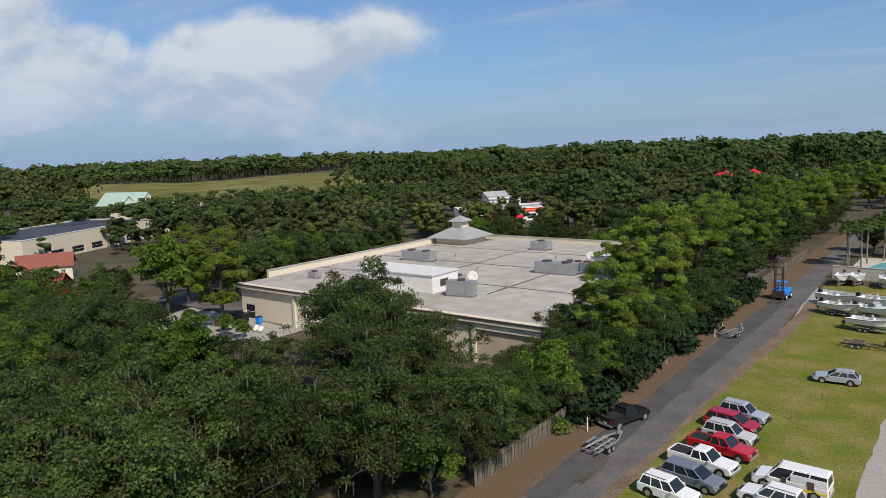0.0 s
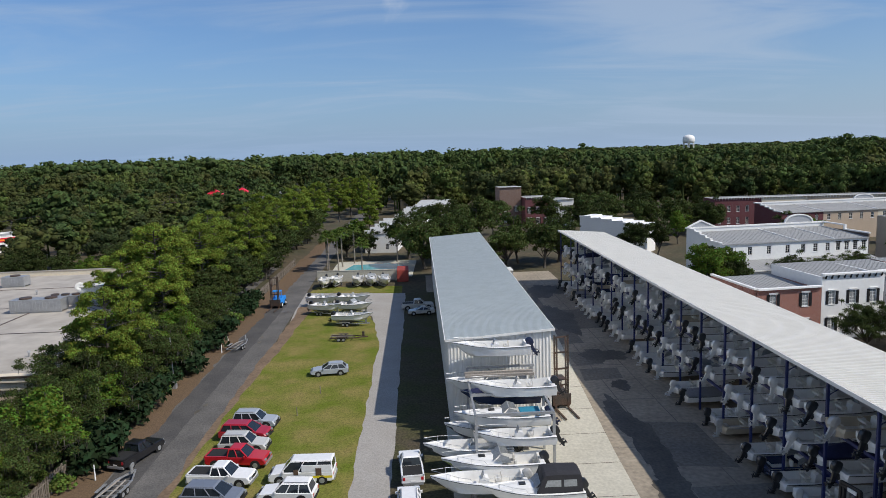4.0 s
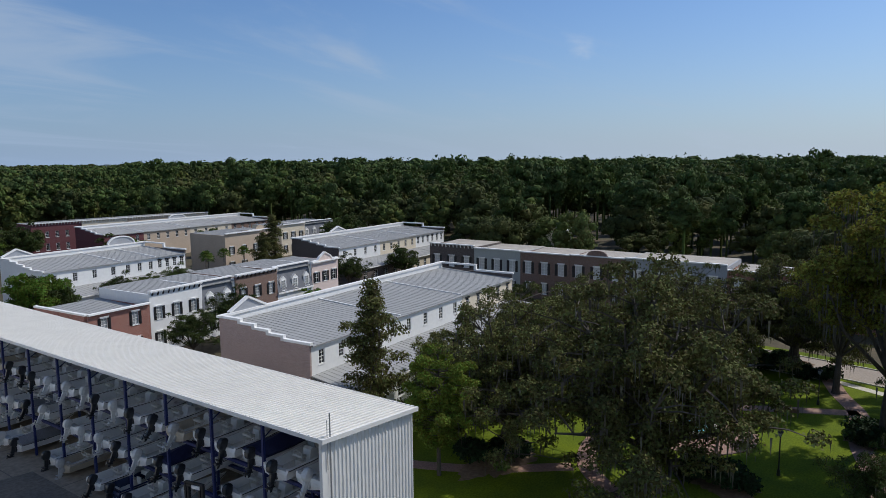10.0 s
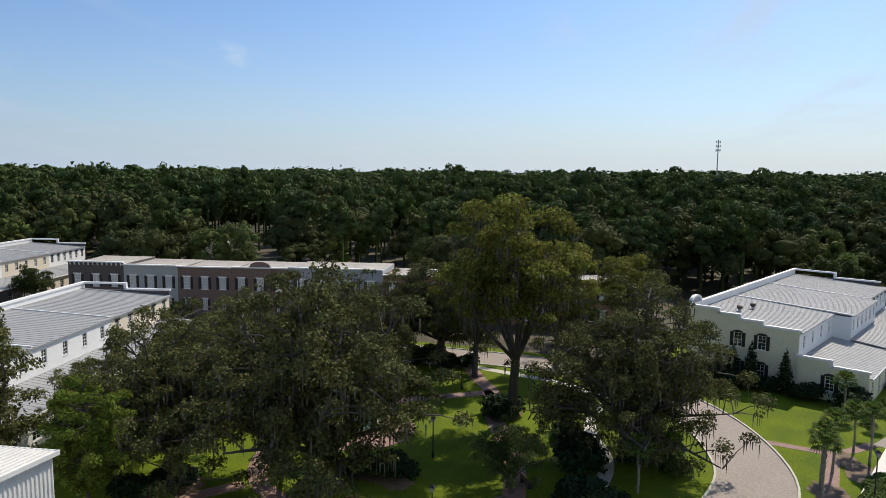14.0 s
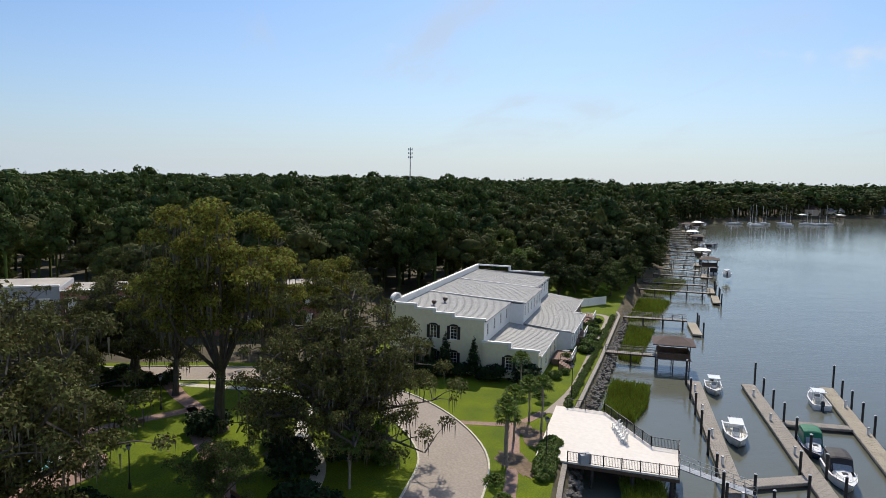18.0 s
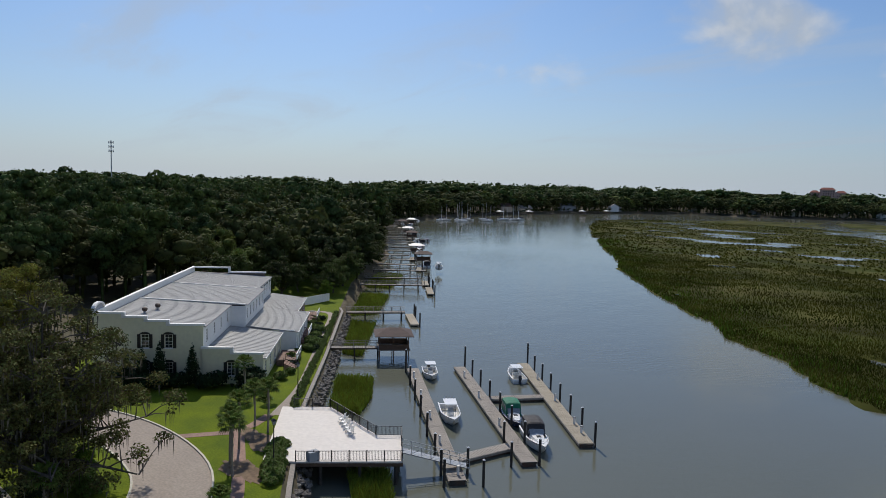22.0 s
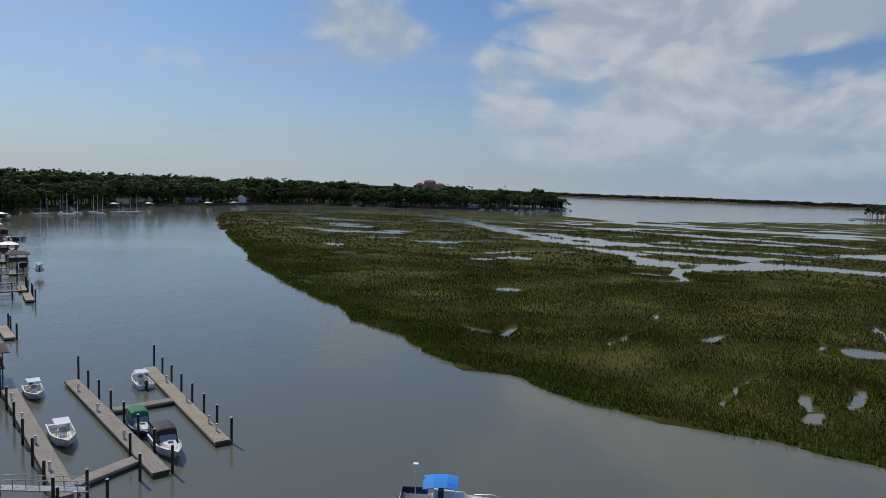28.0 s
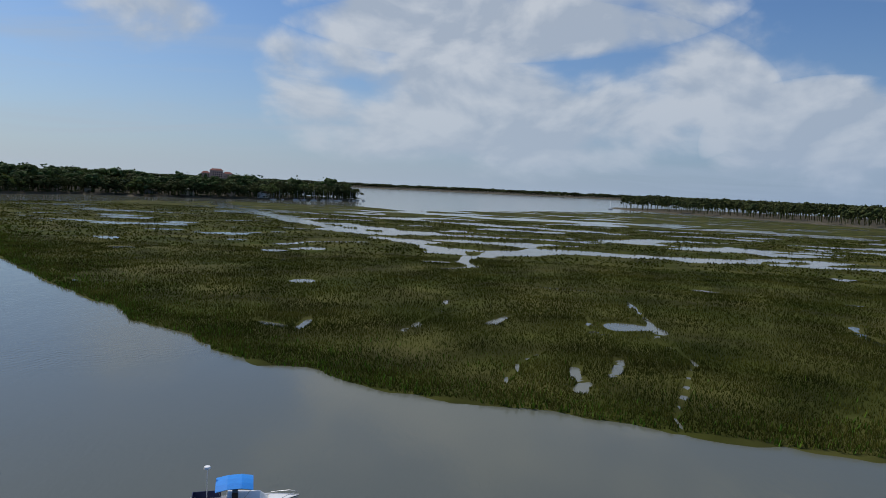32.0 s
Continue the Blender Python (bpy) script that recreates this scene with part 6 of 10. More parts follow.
# ---- boats ----
def hull_part(ob, L, B, D, fore, side, bottom, plain=False):
    """A V-bottomed flared hull, stern at x = 0, bow at x = L, keel at z = 0: topsides, bottom paint and a moulded cockpit liner."""
    st = []
    for t in (0, .05, .06, .2, .35, .48, .58, .67, .75, .82, .88, .93, .97, 1.0):
        b = max(.05, B / 2 * (1 - max(0, (t - .4) / .6) ** 2.5))
        bc = b * .86 * (1 - .5 * max(0, (t - .45) / .55) ** 1.4)
        keel = D * (.02 + .80 * max(0, (t - .66) / .34) ** 2.3)
        sheer = D * (1.0 - .07 * math.sin(math.pi * min(1, t * 1.1)) + .24 * t ** 2.4)
        chine = keel + (sheer - keel) * .30
        mid = chine + (sheer - chine) * .5
        xt, xk = L * t + .05 * L * t ** 7, L * t - .05 * L * t ** 7
        ib = max(b - .15, .02)
        fz = sheer - .10 if t < .055 else min(D * .30 + keel * .6, sheer - .12) if t < 1 - fore else sheer - .03
        st.append([(xt, -b, sheer), (xt - .01 * L, -(b * .55 + bc * .45), mid), ((xt + xk) / 2, -bc, chine), (xk, 0, keel), ((xt + xk) / 2, bc, chine), (xt - .01 * L, b * .55 + bc * .45, mid), (xt, b, sheer), (xt, ib, sheer + .04), (xt, ib * .93, fz), (xt, -ib * .93, fz), (xt, -ib, sheer + .04)])
    h = part("hull", MB().loft(st), M[side], ob)
    me = h.data
    me.materials.append(M[bottom]), me.materials.append(M["gelcoat_in"])
    for p in me.polygons:
        c = p.center
        if p.normal.z < -.45 or (c.z < D * .30 and p.normal.z < .1 and c.x < L * .7 and abs(p.normal.x) < .9):
            p.material_index = 1
        elif p.normal.z > .5 and c.z < D * .75 and c.x < L * (1 - fore):
            p.material_index = 2
    if plain:
        return
    rail = MB()
    for s in (0, 6):
        rail.tube([(r[s][0], r[s][1] * 1.012, r[s][2] - .05) for r in st[::2] + st[-1:]], .028, 4)
    part("rub_rail", rail, M["outboard_black" if side == "gelcoat" else "galv"], ob)


def outboard(ob, x, z, mat_key, y=0.0, tilt=0.5):
    m = Matrix.Translation((x, y, z)) @ Matrix.Rotation(tilt, 4, "Y")
    cow = MB().loft([[(a * sx - .14 + dx, b * sy, zz) for a, b in ((-.38, -.14), (-.34, -.21), (-.1, -.25), (.2, -.22), (.3, -.14), (.3, .14), (.2, .22), (-.1, .25), (-.34, .21), (-.38, .14))] for zz, sx, sy, dx in ((.10, .62, .66, .05), (.22, .9, .92, 0), (.34, 1, 1, 0), (.58, 1.06, 1.04, 0), (.78, .98, .95, .02), (.90, .74, .74, .03), (.95, .4, .45, .03))])
    o = part("outboard", cow, M[mat_key], ob)
    o.matrix_basis = m
    part("leg", MB().slab([(-.3, .15), (.1, .15), (.06, -.4), (.0, -.78), (-.26, -.78), (-.26, -.3)], -.09, .09).box(-.46, -.16, -.60, .1, .16, -.56).slab([(-.3, -.78), (.02, -.78), (-.06, -1.15), (-.2, -1.2)], -.025, .025).cyl((-.44, 0, -.88), (.16, 0, -.88), .10, .04).box(-.50, -.03, -1.08, -.44, .03, -.68).box(-.50, -.2, -.91, -.44, .2, -.85).box(.05, -.2, -.35, .22, .2, .1), M[mat_key], o)


BOATS = {}
def boat(kind, m, label, group, engine="outboard_black", hull="gelcoat", top=None, L=6.6, B=2.4, D=1.15, tilt=.5, plain=False):
    """kind: console, cuddy, skiff or covered. m places the keel at the stern, bow towards local +x. plain: far off, without the small fittings."""
    key = (kind, engine, hull, top, L, tilt, plain)
    if key in BOATS:
        ob = copy_thing(BOATS[key], m)
        return tagged(ob, label, "boat", group)
    ob = thing("boat", label, "boat", m, group)
    BOATS[key] = ob
    if L > 7:
        B, D = 2.6, 1.35
    fore = {"console": .20, "cuddy": .48, "skiff": .16, "covered": .3}[kind]
    side = "gelcoat" if hull in ("gelcoat", "green_gel", "black_gel") or kind != "covered" and L > 7 else hull
    hull_part(ob, L, B, D, fore, side, hull if hull != "gelcoat" else "bottom_white", plain)
    fl = D * .32
    if kind == "covered":
        rings = []
        for t in (0.0, .12, .25, .4, .55, .7, .85, .99):
            b = max(.06, B / 2 * (1 - max(0, (t - .4) / .6) ** 2.5)) + .03
            top_z = D * 1.12 + .55 * math.sin(math.pi * min(1, t * .9 + .1)) + .06 * math.sin(t * 40)
            rings.append([(L * t, -b, D * .95), (L * t, -b, D * 1.08), (L * t, -b * .5, D * .55 + top_z * .52), (L * t, 0, top_z), (L * t, b * .5, D * .55 + top_z * .52), (L * t, b, D * 1.08), (L * t, b, D * .95)])
        part("cover", MB().loft(rings), M[top or "canvas_navy"], ob)
    else:
        part("stern_seat", MB().box(.42, -B * .34, fl, .80, -B * .1, fl + .36).box(.42, B * .1, fl, .80, B * .34, fl + .36).box(.42, -B * .1, fl, .56, B * .1, fl + .3), M["vinyl"], ob)
    if kind in ("console", "skiff"):
        part("console", MB().slab([(L * .40, fl), (L * .53, fl), (L * .515, fl + .85), (L * .46, fl + 1.02), (L * .42, fl + .92)], -.36, .36).box(L * .555, -.3, fl, L * .62, .3, fl + .42), M["gelcoat"], ob)
        if plain:
            outboard(ob, -.18, D - .42, engine, 0, tilt)
            return ob
        part("windscreen", MB().slab([(L * .50, fl + .92), (L * .475, fl + 1.38), (L * .467, fl + 1.38), (L * .49, fl + .92)], -.34, .34), M["window_light"], ob)
        hs = MB().box(L * .29, -.48, fl + .62, L * .345, .48, fl + .78).tube([(L * .285, -.48, fl + .7), (L * .28, -.46, fl + 1.1), (L * .28, .46, fl + 1.1), (L * .285, .48, fl + .7)], .03, 5)
        for a in (-.44, .44):
            hs.tube([(L * .295, a, fl), (L * .30, a, fl + .64)], .022, 4).tube([(L * .34, a, fl), (L * .335, a, fl + .64)], .022, 4)
        part("helm_seat", hs.box(L * .295, -.3, fl, L * .34, .3, fl + .36), M["vinyl"], ob)
        if kind == "console" and top:
            fr = MB()
            for a in (-.6, .6):
                fr.tube([(L * .3, a, fl), (L * .33, a, fl + 1.95)], .025, 5).tube([(L * .52, a, fl), (L * .5, a, fl + 1.95)], .025, 5).tube([(L * .31, a, fl + .9), (L * .51, a, fl + 1.5)], .018, 4)
            for k in range(4):
                fr.tube([(L * .25, -.6 + .4 * k, fl + 1.95), (L * .23, -.6 + .4 * k, fl + 2.3)], .025, 4)
            part("top_frame", fr, M["galv"], ob)
            part("hard_top", MB().loft([[(L * .24, -.85, z), (L * .24, .85, z), (L * .58, .8, z), (L * .58, -.8, z)] for z in (fl + 1.95, fl + 2.03)]), M[top], ob)
    elif kind == "cuddy":
        part("cabin_top", MB().loft([[(L * x, -B * w, D * z0), (L * x, -B * w * .8, D * z0 + h), (L * x, 0, D * z0 + h * 1.25), (L * x, B * w * .8, D * z0 + h), (L * x, B * w, D * z0)] for x, w, z0, h in ((.44, .36, .93, .36), (.52, .345, .94, .38), (.62, .31, .98, .32), (.72, .25, 1.04, .22), (.82, .16, 1.10, .10), (.88, .09, 1.15, .03))]), M["gelcoat"], ob)
        part("hatch", MB().box(L * .60, -.25, D * .97 + .36, L * .67, .25, D * .99 + .40), M["outboard_black"], ob)
        part("windscreen", MB().slab([(L * .53, D * .95 + .36), (L * .455, D + .80), (L * .445, D + .80), (L * .518, D * .95 + .36)], -B * .33, B * .33).slab([(L * .34, D), (L * .50, D + .25), (L * .45, D + .78), (L * .37, D + .55)], -B * .37, -B * .355).slab([(L * .34, D), (L * .50, D + .25), (L * .45, D + .78), (L * .37, D + .55)], B * .355, B * .37), M["window_light"], ob)
        part("helm_seat", MB().box(L * .3, -.85, fl, L * .36, -.3, fl + .5).box(L * .29, -.85, fl + .5, L * .305, -.3, fl + 1.05).box(L * .3, .3, fl, L * .36, .85, fl + .5).box(L * .29, .3, fl + .5, L * .305, .85, fl + 1.05), M["vinyl"], ob)
        if top == "canvas_blue":
            part("sun_cover", MB().loft([[(L * x, -B * .36, D + .02), (L * x, -B * .3, D + .2), (L * x, B * .3, D + .2), (L * x, B * .36, D + .02)] for x in (.10, .12, .30, .32)]), M["teal_canvas"], ob, "turquoise canvas cockpit cover")
        elif top:
            part("canvas_enclosure", MB().loft([[(L * x, -B * .42, D * .95), (L * x + o, -B * .40, z), (L * x + o, -B * .2, z + .12), (L * x + o, B * .2, z + .12), (L * x + o, B * .40, z), (L * x, B * .42, D * .95)] for x, o, z in ((.02, .12, D + 1.25), (.04, .12, D + 1.36), (.28, .0, D + 1.42), (.44, -.25, D + 1.34), (.50, -.5, D + 1.24))]), M[top], ob, "black canvas enclosure")
            for k in (-1, 1):
                part("clear_window", MB().slab([(L * .08, D + .25), (L * .22, D + .25), (L * .22, D + 1.0), (L * .09, D + 1.0)], k * B * .405 - .02, k * B * .405 + .02), M["window_light"], ob)
                part("clear_window", MB().slab([(L * .25, D + .25), (L * .43, D + .25), (L * .39, D + 1.0), (L * .25, D + 1.0)], k * B * .405 - .02, k * B * .405 + .02), M["window_light"], ob)
    if kind in ("cuddy", "console") and not plain:
        rr = MB()
        for s in (-1, 1):
            pts = [(L * .58, s * B * .455, D * .98), (L * .62, s * B * .43, D * 1.0 + .38), (L * .75, s * B * .36, D * 1.06 + .42), (L * .88, s * B * .22, D * 1.16 + .44), (L * 1.04, s * .04, D * 1.24 + .46)]
            rr.tube(pts, .02, 4)
            for q in pts[2:4]:
                rr.tube([q, (q[0], q[1] * 1.05, q[2] - .46)], .014, 3)
        part("bow_rail", rr, M["galv"], ob)
    outboard(ob, -.18, D - .42, engine, 0, tilt)
    return ob


# ---- the dry-stack rack building ----
rack = thing("boat_rack", "long open boat rack building with white metal roof", "rack building", pose(0, 0, 0))
RX0, RX1, RY0, RY1 = 28.8, 37.6, 30.0, 140.6
zw, ze = 11.1, 10.35
def ribbed(x0, z0, x1, z1, y0, y1, step, rib, thick=0.05):
    """A ribbed metal sheet between two long edges; ribs run across, from (x0, z0) to (x1, z1)."""
    n = int((y1 - y0) / step)
    mb = MB()
    vs, fs = [], []
    for i in range(n):
        for f, d in ((0, 0), (.76, 0), (.765, rib), (.995, rib)):
            y = y0 + (i + f) * step
            vs += [(x0, y, z0 + d), (x1, y, z1 + d)]
    vs += [(x0, y1, z0), (x1, y1, z1)]
    k = len(vs) // 2
    fs = [(2 * i, 2 * i + 1, 2 * i + 3, 2 * i + 2) for i in range(k - 1)]
    mb.add(vs, fs)
    mb.add([(x, y, z - thick) for x, y, z in ((x0, y0, z0), (x1, y0, z1), (x1, y1, z1), (x0, y1, z0))], [(3, 2, 1, 0)])
    return mb
part("roof", ribbed(RX0 - .35, zw, RX1 + .25, ze, RY0 - .25, RY1 + .25, .40, .10), M["roof_metal"], rack, "white ribbed metal roof sheets")
part("eave_trim", MB().box(RX0 - .42, RY0 - .3, zw - .22, RX0 - .34, RY1 + .3, zw + .07).beam((RX0 - .4, RY0 - .29, zw - .08), (RX1 + .3, RY0 - .29, ze - .08), .1, .3).box(RX1 + .25, RY0 - .3, ze - .2, RX1 + .33, RY1 + .3, ze + .05), M["white_metal"], rack)
def ribwall(mb, p, q, z0, z1, step=.34, rib=.05, zq=None):
    """Vertical ribbed siding from p to q, the outer side on the right of the way."""
    p, q = Vector((*p, 0)), Vector((*q, 0))
    d = (q - p)
    n = int(d.length / step)
    o = Vector((d.y, -d.x, 0)).normalized()
    pts = []
    for i in range(n):
        for f, r in ((0, 0), (.55, 0), (.64, rib), (.90, rib)):
            t = (i + f) / n
            pts.append((p + d * t + o * r, z1 + ((zq if zq is not None else z1) - z1) * t))
    pts.append((q, zq if zq is not None else z1))
    vs = [(v.x, v.y, z) for v, zt in pts for z in (z0, zt)]
    mb.add(vs, [(2 * i, 2 * i + 2, 2 * i + 3, 2 * i + 1) for i in range(len(pts) - 1)])
    b = [(p - o * .04), (q - o * .04)]
    mb.add([(b[0].x, b[0].y, z0), (b[1].x, b[1].y, z0), (b[1].x, b[1].y, zq if zq is not None else z1), (b[0].x, b[0].y, z1)], [(3, 2, 1, 0)])
    return mb
part("end_wall", ribwall(MB(), (RX0, RY0), (RX1, RY0), 0, zw - .1, zq=ze - .1), M["white_metal"], rack, "white ribbed metal end wall")
part("back_wall", ribwall(MB(), (RX1, RY0), (RX1, RY1), 0, ze - .1), M["white_metal"], rack)
part("end_wall", ribwall(MB(), (RX1, RY1), (RX0 + 3, RY1), 0, ze - .1), M["white_metal"], rack)
part("corner_post", MB().box(RX0 - .25, RY0 - .1, 0, RX0 + .25, RY0 + .15, zw - .15), M["white_metal"], rack)
part("downpipe", MB().cyl((RX0 + .45, RY0 - .15, 0), (RX0 + .45, RY0 - .15, 12.6), .05).cyl((RX0 + .2, RY0 - .15, 9), (RX0 + .2, RY0 - .15, 12.2), .025), M["galv"], rack)
TIERS = (0.35, 3.75, 7.2)
post_m = mesh_of("post", MB().box(-.095, -.095, 0, .095, .095, zw - .15), M["blue_steel"])
pad_m = mesh_of("footing", MB().box(-.3, -.3, 0, .3, .3, .12), M["concrete"])
nb = 20
for i in range(nb):
    y = RY0 + .2 + 5.6 * i if i < nb - 1 else RY1 - .2
    for x in (RX0 + .1, RX0 + 4.4, RX1 - .5):
        piece("post", post_m, rack, pose(x, y, 0.05) @ Matrix.Diagonal((1, 1, 1 if x < 30 else .94, 1)))
    ar = MB().beam((RX0, y, zw - .35), (RX1 - .3, y, ze - .35), .1, .22)
    for z in TIERS[1:]:
        ar.beam((RX0, y, z - .2), (RX1 - .4, y, z - .2), .1, .2)
    part("arm", ar, M["blue_steel"], rack)
for z in TIERS[1:]:
    for x in (RX0 + .55, RX0 + 4.6):
        part("rail", MB().box(x - .1, RY0 + .3, z - .28, x + .1, RY1 - .3, z - .05), M["blue_steel"], rack, "blue steel rack rail")
part("purlin", MB().box(RX0 + .2, RY0, zw - .3, RX0 + .35, RY1, zw - .12).box(RX0 + 4, RY0, 10.4, RX0 + 4.15, RY1, 10.6), M["blue_steel"], rack)
br = MB()
for i in range(nb - 1):
    y = RY0 + .2 + 5.6 * i
    if i % 2 == 0:
        br.beam((RX0 + 4.4, y, 7.3), (RX0 + 4.4, y + 5.6, 10.4), .06, .06).beam((RX0 + 4.4, y + 5.6, 3.8), (RX0 + 4.4, y, 7.0), .06, .06)
    br.beam((RX0, y, 9.6), (RX0 + 2.2, y, 10.85), .06, .06)
tagged(part("bracing", br, M["blue_steel"], rack), kind="stuff")
rng = np.random.default_rng(21)
rack_kinds = [("console", "outboard_black", "gelcoat", None, 6.6), ("console", "outboard_white", "gelcoat", None, 6.6), ("cuddy", "outboard_black", "navy_gel", None, 6.9), ("skiff", "outboard_black", "grey_gel", None, 6.2),
              ("cuddy", "outboard_white", "gelcoat", None, 6.9), ("console", "outboard_black", "black_gel", None, 6.6), ("console", "outboard_black", "gelcoat", "canvas_dark", 6.6), ("skiff", "outboard_white", "teal_gel", None, 6.2), ("console", "outboard_grey", "tan_gel", None, 6.6), ("covered", "outboard_black", "gelcoat", "canvas_grey", 6.6)]
rack_text = {"console": "white centre console boat stored in the rack", "cuddy": "white cuddy cabin boat stored in the rack", "skiff": "open skiff stored in the rack", "covered": "covered boat stored in the rack"}
for ti, z in enumerate(TIERS):
    for i in range(nb - 1):
        for k in (0, 1):
            if rng.uniform() < 0.05:
                continue
            kd, en, hu, tp, LL = rack_kinds[rng.choice(len(rack_kinds), p=[.27, .22, .06, .09, .14, .06, .04, .02, .05, .05])]
            if tp and ti > 0:
                tp = None
            y = RY0 + .2 + 5.6 * i + 1.45 + 2.75 * k + rng.uniform(-.12, .12)
            if y > RY1 - 1.5:
                continue
            boat(kd, pose(RX0 + (-.75 if ti == 0 else .1) + rng.uniform(-.3, .4), y, z, 0, 0, 0), rack_text[kd], "boats in the rack", en, hu, tp, LL, D=.98, tilt=(.12, .3, .45)[(i + k + ti) % 3] if y < 84 else .3, plain=y > 84)

# ---- the long metal shed ----
shed = thing("metal_shed", "long white metal shed with grey ribbed roof", "shed", pose(0, 0, 0))
DX0, DX1, DY0, DY1 = 2.5, 13.0, 68.7, 154.0
part("roof", ribbed(DX0 - .3, 9.0, DX1 + .3, 9.75, DY0 - .3, DY1 + .3, .40, .06), M["shed_roof"], shed, "grey ribbed metal roof")
part("roof_trim", MB().beam((DX0 - .3, DY0 - .33, 8.94), (DX1 + .3, DY0 - .33, 9.69), .08, .24).box(DX1 + .3, DY0 - .3, 9.55, DX1 + .38, DY1 + .3, 9.78).box(DX0 - .38, DY0 - .3, 8.8, DX0 - .3, DY1 + .3, 9.03), M["white_metal"], shed)
part("wall", ribwall(MB(), (DX0, DY0), (DX1, DY0), 0, 8.9, zq=9.6), M["white_metal"], shed, "white ribbed metal end wall")
part("wall", ribwall(MB(), (DX0, DY1), (DX0, DY0), 0, 8.9), M["white_metal"], shed)
part("wall", ribwall(MB(), (DX1, DY0), (DX1, DY1), 0, 9.6), M["white_metal"], shed)
part("wall", ribwall(MB(), (DX1, DY1), (DX0, DY1), 0, 9.6, zq=8.9), M["white_metal"], shed)
lean = thing("lean_to", "small white flat canopy beside the shed", "canopy", pose(13.6, 139, 0))
part("roof", MB().box(0, 0, 3.3, 5.2, 4, 3.5), M["roof_metal"], lean)
part("post", MB().box(5.0, .1, 0, 5.12, .22, 3.3), M["galv"], lean)
part("post", MB().box(5.0, 3.7, 0, 5.12, 3.82, 3.3), M["galv"], lean)

# ---- outdoor rack before the shed ----
orack = thing("outdoor_rack", "grey steel outdoor boat rack with open shelves", "rack", pose(0, 0, 0))
for (x, y) in ((4.2, 66.6), (10.6, 66.6), (4.2, 61.5), (10.9, 61.5), (4.2, 56.5), (10.9, 56.5)):
    part("post", MB().box(x - .11, y - .11, 0, x + .11, y + .11, 6.6 if y > 66 else 5.5), M["galv"], orack)
for x in (4.2, 10.9):
    for z in (2.9, 5.5):
        part("arm", MB().box(x - .09, 56.5, z - .12, x + .09, 66.6, z + .1), M["galv"], orack)
for y, z in ((66.6, 6.6), (61.5, 5.6), (56.5, 5.6), (61.5, 3.0), (56.5, 3.0)):
    part("beam", MB().box(4.2, y - .09, z - .12, 10.9, y + .09, z + .12), M["galv"], orack)
part("bunk", MB().box(3.9, 64.7, 6.2, 10.6, 65.0, 6.45).box(3.9, 65.6, 6.2, 10.6, 65.9, 6.45), M["wood_grey"], orack, "weathered timber bunk boards")
W180 = lambda x, y, z: pose(x, y, z, 0, 0, 180)
for kind, x, y, z, en, hu, tp, LL, lab in (
        ("console", 10.4, 66.6, 7.6, "outboard_navy", "gelcoat", None, 7.2, "white open boat on top of the outdoor rack"), ("console", 12.0, 62.0, 5.05, "outboard_black", "gelcoat", None, 7.4, "white fishing boat with a teal cover on the rack"),
        ("cuddy", 9.6, 66.2, 4.1, "outboard_grey", "gelcoat", None, 7.2, "white cabin boat on the middle shelf"), ("covered", 10.9, 64.3, 3.5, "outboard_black", "navy_gel", "canvas_navy", 7.2, "boat under a navy cover on the rack"),
        ("cuddy", 11.1, 60.2, 2.95, "outboard_navy", "gelcoat", "canvas_blue", 8.2, "white cabin cruiser with a turquoise cockpit cover"), ("console", 11.0, 57.0, 2.55, "outboard_black", "gelcoat", None, 6.6, "white open boat with grey lettering bars"),
        ("cuddy", 9.4, 62.0, 1.2, "outboard_grey", "black_gel", None, 7.4, "dark-bottomed cabin boat on blocks"), ("console", 7.4, 57.8, 1.15, "outboard_black", "black_gel", None, 7.4, "white open boat with dark bottom on blocks"),
        ("cuddy", 9.7, 55.2, .9, "outboard_black", "green_gel", None, 8.2, "white cabin boat with green bottom on blocks"), ("console", 7.9, 52.8, .55, "outboard_grey", "gelcoat", None, 7.4, "white open boat with bow rail on blocks"),
        ("cuddy", 11.9, 50.6, .6, "outboard_black", "gelcoat", "canvas_dark", 7.4, "white boat under a black canvas enclosure")):
    boat(kind, W180(x, y, z), lab, "boats on the outdoor rack", en, hu, tp, LL)
blocks = MB()
for y, zt in ((62.0, 1.15), (57.8, 1.1), (55.2, .85), (52.8, .5), (50.6, .55)):
    for x in (3.6, 6.6, 9.2):
        b = thing("keel_block", "grey timber block under a hull", "block", pose(x, y, .08), "keel blocks")
        part("timber", MB().box(-.25, -.45, 0, .25, .45, zt * .55).box(-.2, -.35, zt * .55, .2, .35, zt), M["wood_grey"], b)


